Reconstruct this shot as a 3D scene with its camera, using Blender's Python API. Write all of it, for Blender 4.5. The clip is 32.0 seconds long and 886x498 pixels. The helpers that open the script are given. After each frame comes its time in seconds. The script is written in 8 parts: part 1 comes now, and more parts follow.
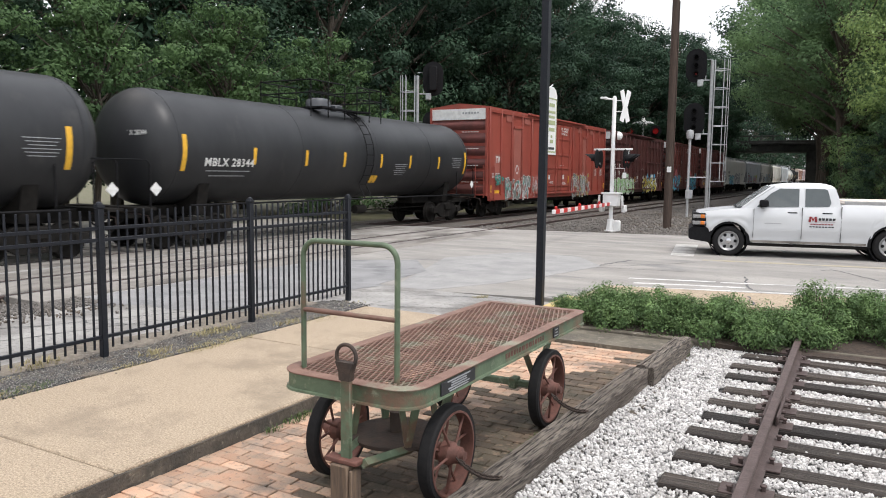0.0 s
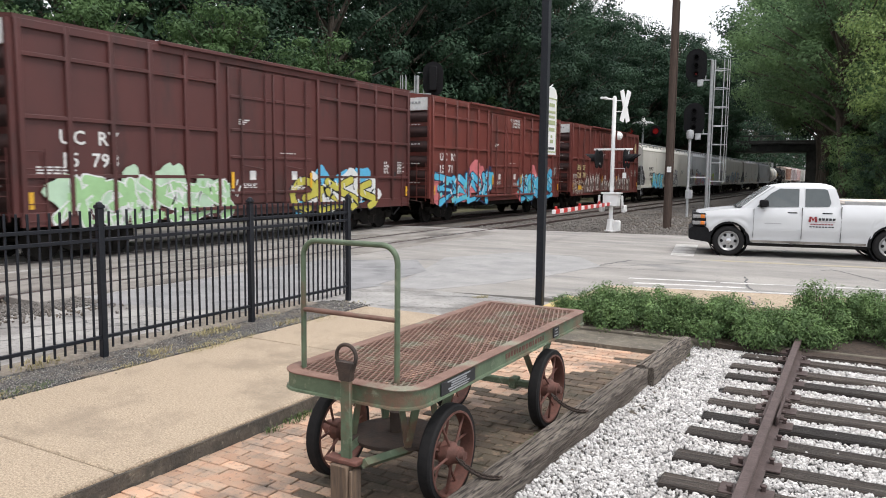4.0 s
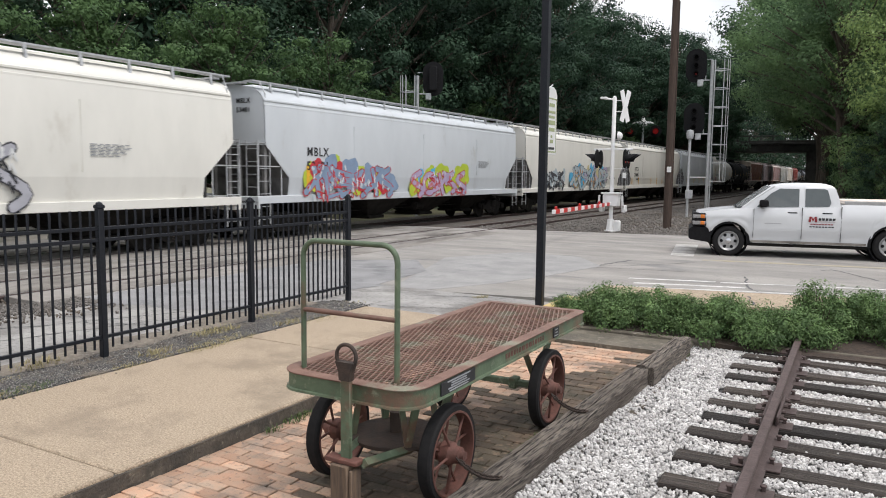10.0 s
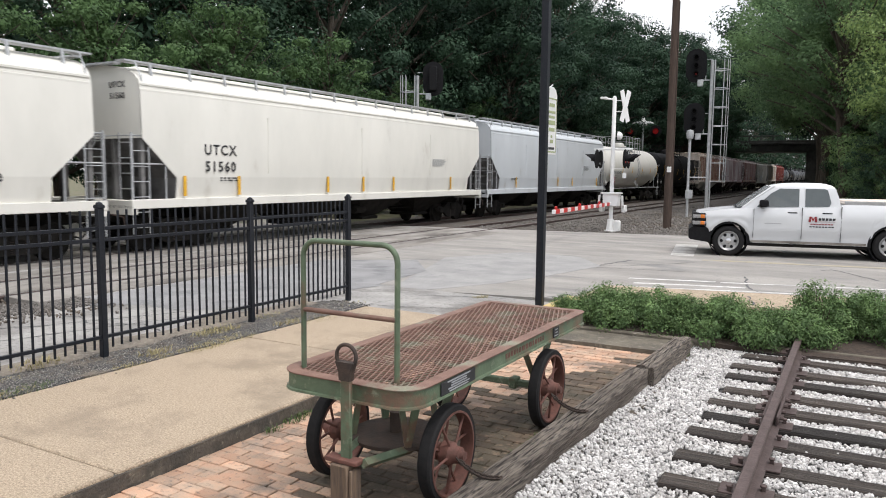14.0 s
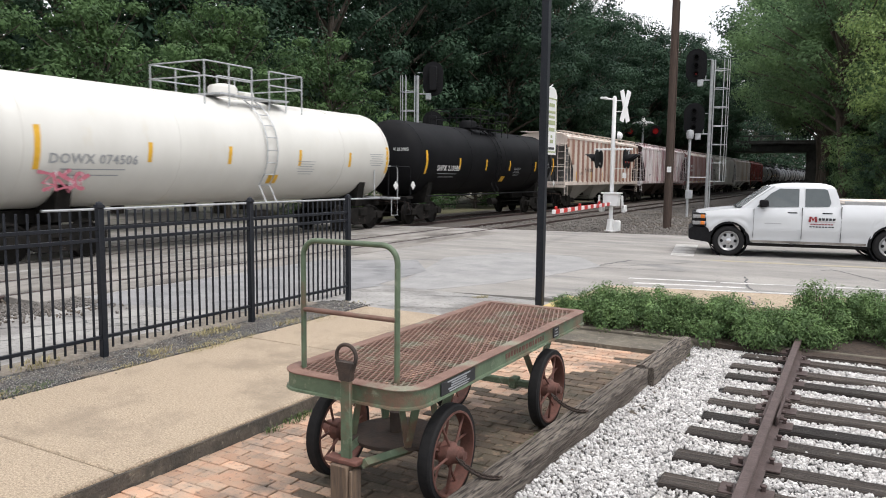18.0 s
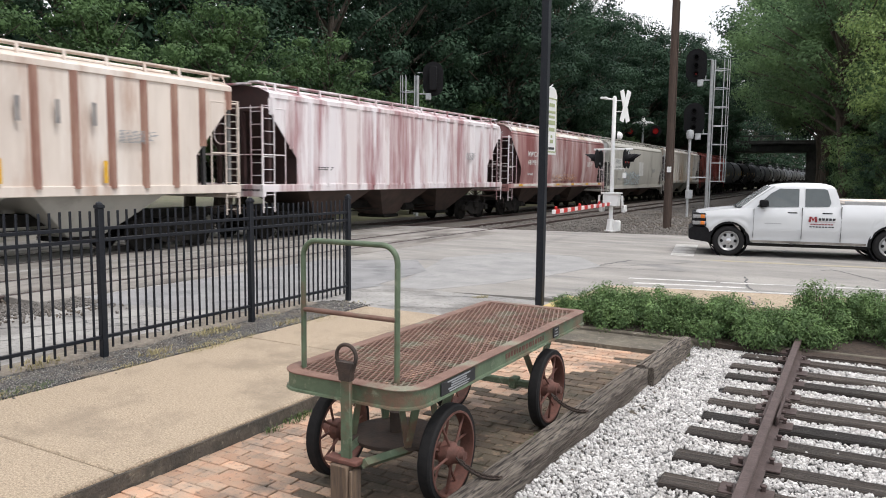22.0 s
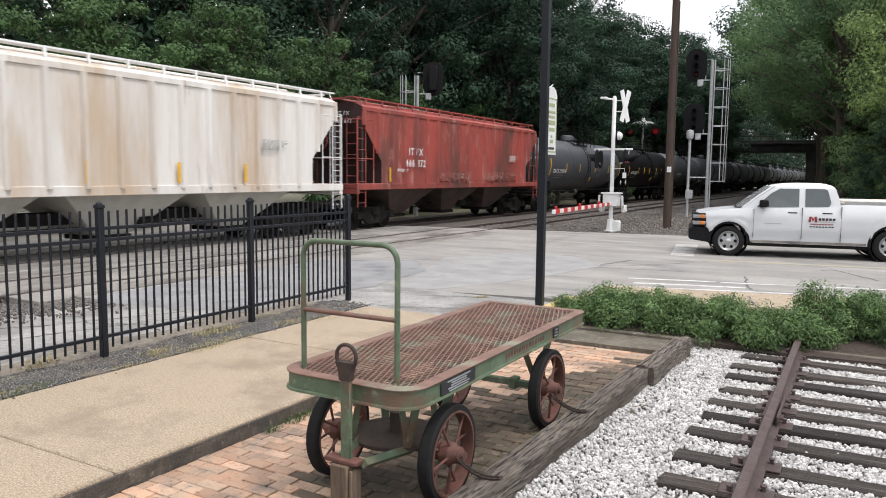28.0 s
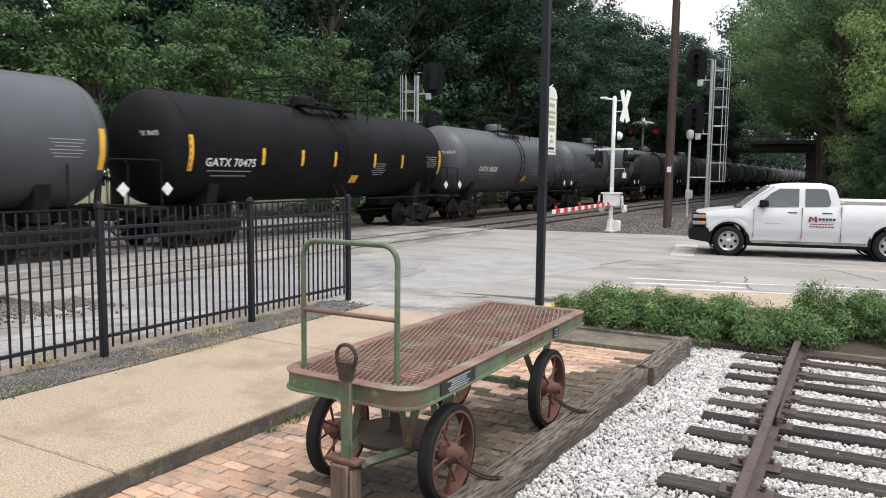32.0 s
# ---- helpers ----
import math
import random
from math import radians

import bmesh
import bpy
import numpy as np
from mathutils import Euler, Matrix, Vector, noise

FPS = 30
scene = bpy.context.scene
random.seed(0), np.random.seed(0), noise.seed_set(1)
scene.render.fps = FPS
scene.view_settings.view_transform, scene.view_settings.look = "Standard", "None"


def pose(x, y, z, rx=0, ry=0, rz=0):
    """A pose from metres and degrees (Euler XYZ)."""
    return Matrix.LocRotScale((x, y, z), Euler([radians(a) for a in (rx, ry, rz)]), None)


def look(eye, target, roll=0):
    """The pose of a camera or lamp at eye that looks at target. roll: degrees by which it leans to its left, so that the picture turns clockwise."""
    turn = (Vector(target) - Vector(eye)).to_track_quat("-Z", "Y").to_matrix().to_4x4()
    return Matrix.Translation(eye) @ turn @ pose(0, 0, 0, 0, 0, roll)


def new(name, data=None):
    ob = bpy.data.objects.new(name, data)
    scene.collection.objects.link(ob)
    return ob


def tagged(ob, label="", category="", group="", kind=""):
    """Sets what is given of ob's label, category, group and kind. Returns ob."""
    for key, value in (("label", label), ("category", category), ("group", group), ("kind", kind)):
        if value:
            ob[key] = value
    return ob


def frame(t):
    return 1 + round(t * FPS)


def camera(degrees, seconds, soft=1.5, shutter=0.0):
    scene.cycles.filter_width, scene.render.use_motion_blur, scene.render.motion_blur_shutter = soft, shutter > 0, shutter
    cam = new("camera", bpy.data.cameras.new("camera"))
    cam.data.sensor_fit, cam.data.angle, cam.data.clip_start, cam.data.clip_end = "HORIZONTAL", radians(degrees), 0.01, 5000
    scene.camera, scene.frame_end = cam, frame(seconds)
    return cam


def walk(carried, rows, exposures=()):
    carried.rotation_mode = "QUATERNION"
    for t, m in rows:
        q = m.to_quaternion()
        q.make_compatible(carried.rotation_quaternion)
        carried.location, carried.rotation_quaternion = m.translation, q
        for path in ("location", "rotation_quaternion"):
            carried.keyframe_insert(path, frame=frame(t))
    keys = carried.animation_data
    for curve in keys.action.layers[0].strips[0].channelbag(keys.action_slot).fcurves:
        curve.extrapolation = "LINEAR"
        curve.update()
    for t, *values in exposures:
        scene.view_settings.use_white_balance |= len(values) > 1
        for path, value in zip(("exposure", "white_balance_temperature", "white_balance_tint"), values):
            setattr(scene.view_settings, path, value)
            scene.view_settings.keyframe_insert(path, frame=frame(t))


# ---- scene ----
cam = camera(62.1, 32.0, soft=1.0, shutter=0.2)
EYE = pose(0, 0, 1.87, 84.2, 0, 29.366) @ pose(0, 0, 0, 0, 0, 0.62)
walk(cam, [(0.0, EYE), (32.0, EYE)], exposures=[(0.0, 0.82, 6390, 12), (3.0, 0.76, 6390, 12), (7.0, 0.76, 6390, 12), (8.7, 0.51, 6390, 12), (10.0, 0.53, 6390, 12), (12.0, 0.66, 6390, 12), (17.0, 0.70, 6390, 12), (19.0, 0.78, 6390, 12), (20.0, 0.90, 6390, 12), (22.0, 0.66, 6390, 12), (25.0, 0.66, 6390, 12), (28.0, 0.74, 6390, 12), (29.0, 0.85, 6390, 12), (30.0, 0.94, 6390, 12), (31.0, 0.86, 6390, 12), (32.0, 0.84, 6390, 12)])

# ---- light: a bright overcast day ----
world = bpy.data.worlds.new("sky")
scene.world = world
world.use_nodes = True
wt = world.node_tree
wt.nodes.clear()
w_out = wt.nodes.new("ShaderNodeOutputWorld")
w_bg = wt.nodes.new("ShaderNodeBackground")
w_sky = wt.nodes.new("ShaderNodeTexSky")
w_sky.sky_type = "NISHITA"
w_sky.sun_disc = False
w_sky.sun_elevation = radians(58)
w_sky.sun_rotation = radians(259)
w_sky.air_density = 1.5
w_sky.dust_density = 4.0
w_mix = wt.nodes.new("ShaderNodeMixRGB")
w_mix.inputs[0].default_value = 0.75
w_noise = wt.nodes.new("ShaderNodeTexNoise")
w_noise.inputs["Scale"].default_value = 3.0
w_noise.inputs["Detail"].default_value = 6.0
w_ramp = wt.nodes.new("ShaderNodeValToRGB")
w_ramp.color_ramp.elements[0].position = 0.35
w_ramp.color_ramp.elements[0].color = (6.0, 6.2, 6.5, 1)
w_ramp.color_ramp.elements[1].position = 0.65
w_ramp.color_ramp.elements[1].color = (10.4, 10.4, 10.4, 1)
wt.links.new(w_noise.outputs["Fac"], w_ramp.inputs[0])
wt.links.new(w_sky.outputs[0], w_mix.inputs[1])
wt.links.new(w_ramp.outputs[0], w_mix.inputs[2])
# an overcast sky is brighter overhead than near the horizon
w_tc = wt.nodes.new("ShaderNodeTexCoord")
w_sep = wt.nodes.new("ShaderNodeSeparateXYZ")
w_rng = wt.nodes.new("ShaderNodeMapRange")
w_rng.inputs[1].default_value, w_rng.inputs[2].default_value = 0.0, 1.0
w_rng.inputs[3].default_value, w_rng.inputs[4].default_value = 0.86, 1.19
w_mul = wt.nodes.new("ShaderNodeMixRGB")
w_mul.blend_type = "MULTIPLY"
w_mul.inputs[0].default_value = 1.0
wt.links.new(w_tc.outputs["Generated"], w_sep.inputs[0])
wt.links.new(w_sep.outputs["Z"], w_rng.inputs[0])
wt.links.new(w_mix.outputs[0], w_mul.inputs[1])
wt.links.new(w_rng.outputs[0], w_mul.inputs[2])
wt.links.new(w_mul.outputs[0], w_bg.inputs[0])
w_bg.inputs[1].default_value = 0.11
wt.links.new(w_bg.outputs[0], w_out.inputs[0])

sun_data = bpy.data.lights.new("sun", "SUN")
sun_data.energy = 1.5
sun_data.angle = radians(14)
sun_data.color = (1.0, 0.96, 0.9)
sun = new("sun", sun_data)
sun.matrix_world = look((15, -3, 30), (0, 0, 0))


# ---- materials ----
def mat(name, c1, c2=None, rough=0.7, metal=0.0, scale=6.0, stretch=(1, 1, 1), c3=None, scale3=1.2, amount3=0.5,
        c4=None, scale4=9.0, amount4=0.3, bump=0.0, bump_scale=40.0, coords="Object", island=0.0, rand=0.0, spec=0.5, lo=0.35, hi=0.65, translucent=0.0):
    """Noise between two colours, patches of a third, fine bump, and a little difference piece by piece."""
    m = bpy.data.materials.new(name)
    m.use_nodes = True
    nt = m.node_tree
    b = nt.nodes["Principled BSDF"]
    b.inputs["Roughness"].default_value = rough
    b.inputs["Metallic"].default_value = metal
    b.inputs["Specular IOR Level"].default_value = spec
    tc = nt.nodes.new("ShaderNodeTexCoord")
    mp = nt.nodes.new("ShaderNodeMapping")
    mp.inputs["Scale"].default_value = stretch
    if coords == "World":
        nt.links.new(nt.nodes.new("ShaderNodeNewGeometry").outputs["Position"], mp.inputs[0])
    else:
        nt.links.new(tc.outputs[coords], mp.inputs[0])
    n1 = nt.nodes.new("ShaderNodeTexNoise")
    n1.inputs["Scale"].default_value = scale
    n1.inputs["Detail"].default_value = 6
    n1.inputs["Roughness"].default_value = 0.62
    nt.links.new(mp.outputs[0], n1.inputs["Vector"])
    r1 = nt.nodes.new("ShaderNodeMapRange")
    r1.inputs[1].default_value, r1.inputs[2].default_value = lo, hi
    nt.links.new(n1.outputs["Fac"], r1.inputs[0])
    mx = nt.nodes.new("ShaderNodeMixRGB")
    mx.inputs[1].default_value = (*c1, 1)
    mx.inputs[2].default_value = (*(c2 or tuple(0.8 * v for v in c1)), 1)
    nt.links.new(r1.outputs[0], mx.inputs[0])
    col = mx.outputs[0]
    for stain, stain_scale, share in ((c3, scale3, amount3), (c4, scale4, amount4)):
        if not stain:
            continue
        n3 = nt.nodes.new("ShaderNodeTexNoise")
        n3.inputs["Scale"].default_value = stain_scale
        n3.inputs["Detail"].default_value = 7
        n3.inputs["Roughness"].default_value = 0.65
        nt.links.new(mp.outputs[0], n3.inputs["Vector"])
        r3 = nt.nodes.new("ShaderNodeMapRange")
        r3.inputs[1].default_value, r3.inputs[2].default_value = 0.62 - 0.25 * share, 0.72 - 0.18 * share
        r3.inputs[4].default_value = 0.78
        nt.links.new(n3.outputs["Fac"], r3.inputs[0])
        m3 = nt.nodes.new("ShaderNodeMixRGB")
        nt.links.new(r3.outputs[0], m3.inputs[0])
        nt.links.new(col, m3.inputs[1])
        m3.inputs[2].default_value = (*stain, 1)
        col = m3.outputs[0]
    for amount, node, out in ((island, "ShaderNodeNewGeometry", "Random Per Island"), (rand, "ShaderNodeObjectInfo", "Random")):
        if amount:
            g = nt.nodes.new(node)
            rr = nt.nodes.new("ShaderNodeMapRange")
            rr.inputs[3].default_value, rr.inputs[4].default_value = 1 - amount, 1 + amount
            nt.links.new(g.outputs[out], rr.inputs[0])
            hs = nt.nodes.new("ShaderNodeHueSaturation")
            nt.links.new(rr.outputs[0], hs.inputs["Value"])
            nt.links.new(col, hs.inputs["Color"])
            col = hs.outputs[0]
    nt.links.new(col, b.inputs["Base Color"])
    if bump:
        n2 = nt.nodes.new("ShaderNodeTexNoise")
        n2.inputs["Scale"].default_value = bump_scale
        n2.inputs["Detail"].default_value = 4
        nt.links.new(mp.outputs[0], n2.inputs["Vector"])
        bp = nt.nodes.new("ShaderNodeBump")
        bp.inputs["Strength"].default_value = bump
        bp.inputs["Distance"].default_value = 0.02
        nt.links.new(n2.outputs["Fac"], bp.inputs["Height"])
        nt.links.new(bp.outputs[0], b.inputs["Normal"])
    if translucent:
        tr = nt.nodes.new("ShaderNodeBsdfTranslucent")
        nt.links.new(col, tr.inputs[0])
        ms = nt.nodes.new("ShaderNodeMixShader")
        ms.inputs[0].default_value = translucent
        nt.links.new(b.outputs[0], ms.inputs[1])
        nt.links.new(tr.outputs[0], ms.inputs[2])
        nt.links.new(ms.outputs[0], nt.nodes["Material Output"].inputs[0])
    return m


M = {}


def define(key, *args, **kw):
    M[key] = mat(key, *args, **kw)


define("concrete", (0.535, 0.430, 0.312), (0.285, 0.224, 0.158), rough=0.93, scale=72, lo=0.37, hi=0.62, c3=(0.275, 0.220, 0.160), scale3=1.3, amount3=0.50, c4=(0.23, 0.184, 0.132), scale4=30, amount4=0.24, bump=0.75, bump_scale=120)
# much darker than the footway slab, with pale and dark patches
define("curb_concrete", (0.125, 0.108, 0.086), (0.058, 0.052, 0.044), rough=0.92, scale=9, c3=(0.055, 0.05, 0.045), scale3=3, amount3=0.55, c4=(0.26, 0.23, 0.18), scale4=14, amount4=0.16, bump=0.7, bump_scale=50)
define("asphalt", (0.385, 0.372, 0.350), (0.265, 0.257, 0.244), rough=0.9, scale=1.1, c3=(0.17, 0.160, 0.148), scale3=0.9, amount3=0.5, c4=(0.13, 0.125, 0.118), scale4=17, amount4=0.34, bump=0.6, bump_scale=120, coords="World")
define("asphalt_pale", (0.325, 0.307, 0.282), (0.225, 0.212, 0.195), rough=0.9, scale=0.9, stretch=(0.45, 1.4, 1), c3=(0.18, 0.177, 0.172), scale3=0.8, amount3=0.36, c4=(0.19, 0.185, 0.18), scale4=14, amount4=0.25, bump=0.5, bump_scale=120)
define("asphalt_dark", (0.028, 0.027, 0.026), (0.62, 0.59, 0.54), rough=0.95, scale=80, lo=0.53, hi=0.66, c3=(0.20, 0.165, 0.125), scale3=1.5, amount3=0.40, bump=0.8, bump_scale=75)
define("ground", (0.075, 0.085, 0.035), (0.13, 0.11, 0.07), rough=0.95, scale=1.5, bump=0.5, bump_scale=12)
define("ballast", (0.20, 0.185, 0.17), (0.09, 0.08, 0.07), rough=0.95, scale=22, c3=(0.12, 0.095, 0.07), scale3=0.7, amount3=0.4, bump=1.0, bump_scale=22)
# darker copy of ballast; the shade along the tracks is in its colour
define("ballast_shaded", (0.135, 0.120, 0.106), (0.062, 0.055, 0.048), rough=0.95, scale=22, c3=(0.10, 0.075, 0.055), scale3=0.7, amount3=0.4, bump=1.0, bump_scale=22)
define("clearing", (0.34, 0.32, 0.285), (0.22, 0.205, 0.18), rough=0.95, scale=2.5, c3=(0.15, 0.15, 0.10), scale3=0.6, amount3=0.25, bump=0.5, bump_scale=30)
define("white_stone", (0.59, 0.575, 0.555), (0.365, 0.35, 0.335), rough=0.88, scale=9, island=0.33, bump=0.3, bump_scale=60)
# dark instead of white: paints the shaded gaps between the stones
define("stone_bed_shaded", (0.16, 0.155, 0.15), (0.05, 0.05, 0.05), rough=0.95, scale=38, bump=1.0, bump_scale=45)
define("brick", (0.46, 0.275, 0.18), (0.39, 0.29, 0.21), rough=0.87, scale=6, c3=(0.17, 0.135, 0.11), scale3=1.5, amount3=0.42, c4=(0.12, 0.10, 0.085), scale4=22, amount4=0.26, rand=0.26, bump=0.6, bump_scale=70, coords="World")
# silt and moss brown, darkened further for the shade under the cart
define("brick_dirty_shaded", (0.130, 0.092, 0.062), (0.070, 0.055, 0.040), rough=0.9, scale=4, c3=(0.055, 0.050, 0.034), scale3=2.4, amount3=0.6, c4=(0.24, 0.165, 0.115), scale4=9, amount4=0.2, rand=0.28, bump=0.6, bump_scale=70, coords="World")
define("brick_dirty_shaded_joined", (0.130, 0.092, 0.062), (0.070, 0.055, 0.040), rough=0.9, scale=4, c3=(0.055, 0.050, 0.034), scale3=2.4, amount3=0.6, c4=(0.24, 0.165, 0.115), scale4=9, amount4=0.2, island=0.28, bump=0.6, bump_scale=70, coords="World")
define("brick_joined", (0.46, 0.275, 0.18), (0.39, 0.29, 0.21), rough=0.87, scale=6, c3=(0.17, 0.135, 0.11), scale3=1.5, amount3=0.42, c4=(0.12, 0.10, 0.085), scale4=22, amount4=0.26, island=0.26, bump=0.6, bump_scale=70, coords="World")
define("joint_sand", (0.12, 0.10, 0.075), (0.07, 0.06, 0.05), rough=0.95, scale=30, c3=(0.05, 0.07, 0.02), scale3=1.5, amount3=0.4)
define("old_timber", (0.175, 0.148, 0.122), (0.018, 0.014, 0.012), rough=0.95, scale=8, stretch=(12, 0.8, 12), lo=0.47, hi=0.60, c3=(0.020, 0.016, 0.014), scale3=0.9, amount3=0.34, c4=(0.060, 0.045, 0.035), scale4=0.4, amount4=0.40, bump=1.0, bump_scale=8)
define("tie_wood", (0.062, 0.049, 0.040), (0.022, 0.018, 0.015), rough=0.93, scale=4, stretch=(0.8, 20, 20), lo=0.40, hi=0.60, c3=(0.014, 0.011, 0.010), scale3=1.3, amount3=0.5, c4=(0.205, 0.180, 0.150), scale4=0.7, amount4=0.26, bump=1.0, bump_scale=9, rand=0.65)
define("rail_rust", (0.105, 0.075, 0.07), (0.07, 0.05, 0.045), rough=0.7, metal=0.3, scale=12, bump=0.2, bump_scale=60)
define("rail_head", (0.42, 0.40, 0.38), (0.25, 0.22, 0.2), rough=0.35, metal=0.9, scale=8)
define("black_steel", (0.011, 0.013, 0.018), (0.017, 0.019, 0.024), rough=0.45, scale=30, spec=0.2)
define("cart_green", (0.118, 0.160, 0.098), (0.070, 0.100, 0.060), rough=0.6, scale=7, c3=(0.15, 0.075, 0.05), scale3=3.4, amount3=0.48, c4=(0.26, 0.28, 0.20), scale4=11, amount4=0.15, bump=0.15, bump_scale=60)
define("cart_top", (0.205, 0.118, 0.088), (0.135, 0.074, 0.055), rough=0.7, scale=7, c3=(0.20, 0.215, 0.155), scale3=3.2, amount3=0.34, bump=0.2, bump_scale=80)
define("cart_rust", (0.150, 0.062, 0.046), (0.082, 0.036, 0.027), rough=0.75, scale=14, bump=0.25, bump_scale=80)
define("cart_rust_dark", (0.060, 0.039, 0.029), (0.030, 0.023, 0.019), rough=0.8, scale=10, bump=0.25, bump_scale=60)
define("rubber", (0.009, 0.009, 0.010), (0.016, 0.015, 0.015), rough=0.8, scale=20, bump=0.1, bump_scale=60, spec=0.25)
define("leaf", (0.108, 0.182, 0.068), (0.045, 0.085, 0.038), rough=0.6, scale=0.5, island=0.22, translucent=0.3, spec=0.15)
define("leaf_pale", (0.285, 0.385, 0.143), (0.165, 0.248, 0.097), rough=0.6, scale=0.25, lo=0.40, hi=0.60, island=0.16, translucent=0.45, spec=0.15)
define("leaf_mid", (0.165, 0.260, 0.115), (0.088, 0.150, 0.078), rough=0.6, scale=0.35, lo=0.4, hi=0.6, island=0.16, translucent=0.4, spec=0.1)
# shade of the dense wood and undergrowth is put into this leaf colour
define("leaf_shaded", (0.046, 0.086, 0.050), (0.017, 0.035, 0.024), rough=0.65, scale=0.3, lo=0.40, hi=0.62, island=0.2, translucent=0.22, spec=0.12)
define("hedge_leaf", (0.170, 0.262, 0.098), (0.070, 0.122, 0.050), rough=0.55, scale=6, island=0.42, translucent=0.28, spec=0.2)
define("bark", (0.10, 0.08, 0.06), (0.05, 0.042, 0.035), rough=0.95, scale=6, stretch=(3, 3, 0.5), bump=0.8, bump_scale=10)
define("soil", (0.06, 0.042, 0.03), (0.03, 0.022, 0.017), rough=0.95, scale=14, bump=0.6, bump_scale=40)
define("dry_grass", (0.40, 0.345, 0.18), (0.27, 0.235, 0.115), rough=0.9, scale=6, island=0.35)
define("pole_wood", (0.075, 0.05, 0.038), (0.042, 0.029, 0.023), rough=0.9, scale=5, stretch=(6, 6, 0.5), bump=0.5, bump_scale=9)
define("galvanised", (0.50, 0.51, 0.52), (0.36, 0.37, 0.38), rough=0.5, metal=0.35, scale=8)
define("white_paint", (0.78, 0.78, 0.77), (0.68, 0.68, 0.67), rough=0.35, scale=2)
define("road_paint", (0.64, 0.63, 0.61), (0.45, 0.44, 0.42), rough=0.8, scale=6, c3=(0.3, 0.29, 0.275), scale3=2.4, amount3=0.6)
define("yellow_paint", (0.62, 0.44, 0.12), (0.5, 0.4, 0.2), rough=0.8, scale=9, c3=(0.4, 0.37, 0.3), scale3=4, amount3=0.4)
define("red_plastic", (0.55, 0.03, 0.025), rough=0.4)
define("black_matt", (0.006, 0.006, 0.007), (0.011, 0.011, 0.012), rough=0.7, scale=15, spec=0.15)
define("tank_black", (0.018, 0.019, 0.021), (0.028, 0.029, 0.031), spec=0.35, rough=0.45, scale=1.2, stretch=(1, 1, 0.4), c3=(0.042, 0.041, 0.04), scale3=1.0, amount3=0.12)
define("tank_grey", (0.066, 0.070, 0.079), (0.052, 0.056, 0.063), rough=0.5, scale=1.0, c3=(0.085, 0.087, 0.092), scale3=0.5, amount3=0.2)
define("tank_white", (0.66, 0.645, 0.60), (0.60, 0.585, 0.54), rough=0.4, scale=0.8, stretch=(1, 1, 0.5), c3=(0.60, 0.56, 0.48), scale3=1.1, amount3=0.05)
define("under_black", (0.009, 0.0085, 0.008), (0.022, 0.02, 0.018), rough=0.9, scale=4, spec=0.12)
# box car red darkened, so the end's shade is in its colour
define("end_red_shaded", (0.155, 0.048, 0.041), (0.09, 0.034, 0.030), rough=0.7, scale=2)
define("boxcar_red", (0.31, 0.066, 0.046), (0.25, 0.056, 0.040), rough=0.5, scale=0.9, stretch=(1, 1, 0.35), c3=(0.20, 0.056, 0.04), scale3=1.1, amount3=0.3, bump=0.05, bump_scale=20)
define("boxcar_brown", (0.09, 0.026, 0.023), (0.07, 0.022, 0.02), rough=0.55, scale=0.9, stretch=(1, 1, 0.35), c3=(0.05, 0.021, 0.019), scale3=1.1, amount3=0.3)
define("boxcar_oxide", (0.165, 0.042, 0.033), (0.13, 0.035, 0.028), rough=0.5, scale=0.9, stretch=(1, 1, 0.35), c3=(0.085, 0.032, 0.027), scale3=1.1, amount3=0.35)
# near-black red for car ends, their shade included in the colour
define("end_shaded", (0.05, 0.02, 0.018), (0.03, 0.015, 0.014), rough=0.75, scale=3)
define("hopper_white", (0.74, 0.72, 0.66), (0.66, 0.645, 0.59), rough=0.45, scale=0.7, stretch=(1, 1, 0.4), c3=(0.56, 0.53, 0.47), scale3=1.4, amount3=0.1)
define("hopper_grey", (0.56, 0.585, 0.605), (0.50, 0.525, 0.545), rough=0.45, scale=0.7, stretch=(1, 1, 0.4), c3=(0.42, 0.42, 0.41), scale3=1.4, amount3=0.12)
define("hopper_dust", (0.50, 0.485, 0.44), (0.40, 0.39, 0.355), rough=0.6, scale=0.8, stretch=(1, 1, 0.3), c3=(0.32, 0.30, 0.27), scale3=1.0, amount3=0.25)
define("hopper_beige", (0.74, 0.655, 0.58), (0.60, 0.515, 0.45), rough=0.65, scale=1.5, stretch=(1, 1, 0.16), c3=(0.46, 0.31, 0.24), scale3=1.4, amount3=0.34, c4=(0.80, 0.74, 0.68), scale4=0.8, amount4=0.3)
define("hopper_pink", (0.74, 0.69, 0.70), (0.34, 0.16, 0.17), rough=0.65, scale=1.5, stretch=(1, 1, 0.10), lo=0.44, hi=0.60, c3=(0.80, 0.76, 0.75), scale3=0.7, amount3=0.5, c4=(0.30, 0.12, 0.13), scale4=0.9, amount4=0.25)
define("hopper_maroon", (0.40, 0.235, 0.225), (0.235, 0.085, 0.082), rough=0.6, scale=1.1, stretch=(1, 1, 0.16), lo=0.40, hi=0.62, c3=(0.60, 0.53, 0.52), scale3=0.7, amount3=0.42)
define("hopper_rustwhite", (0.74, 0.715, 0.68), (0.56, 0.50, 0.44), rough=0.6, scale=1.0, stretch=(1, 1, 0.15), c3=(0.50, 0.37, 0.25), scale3=0.9, amount3=0.36, c4=(0.42, 0.33, 0.27), scale4=2.6, amount4=0.12)
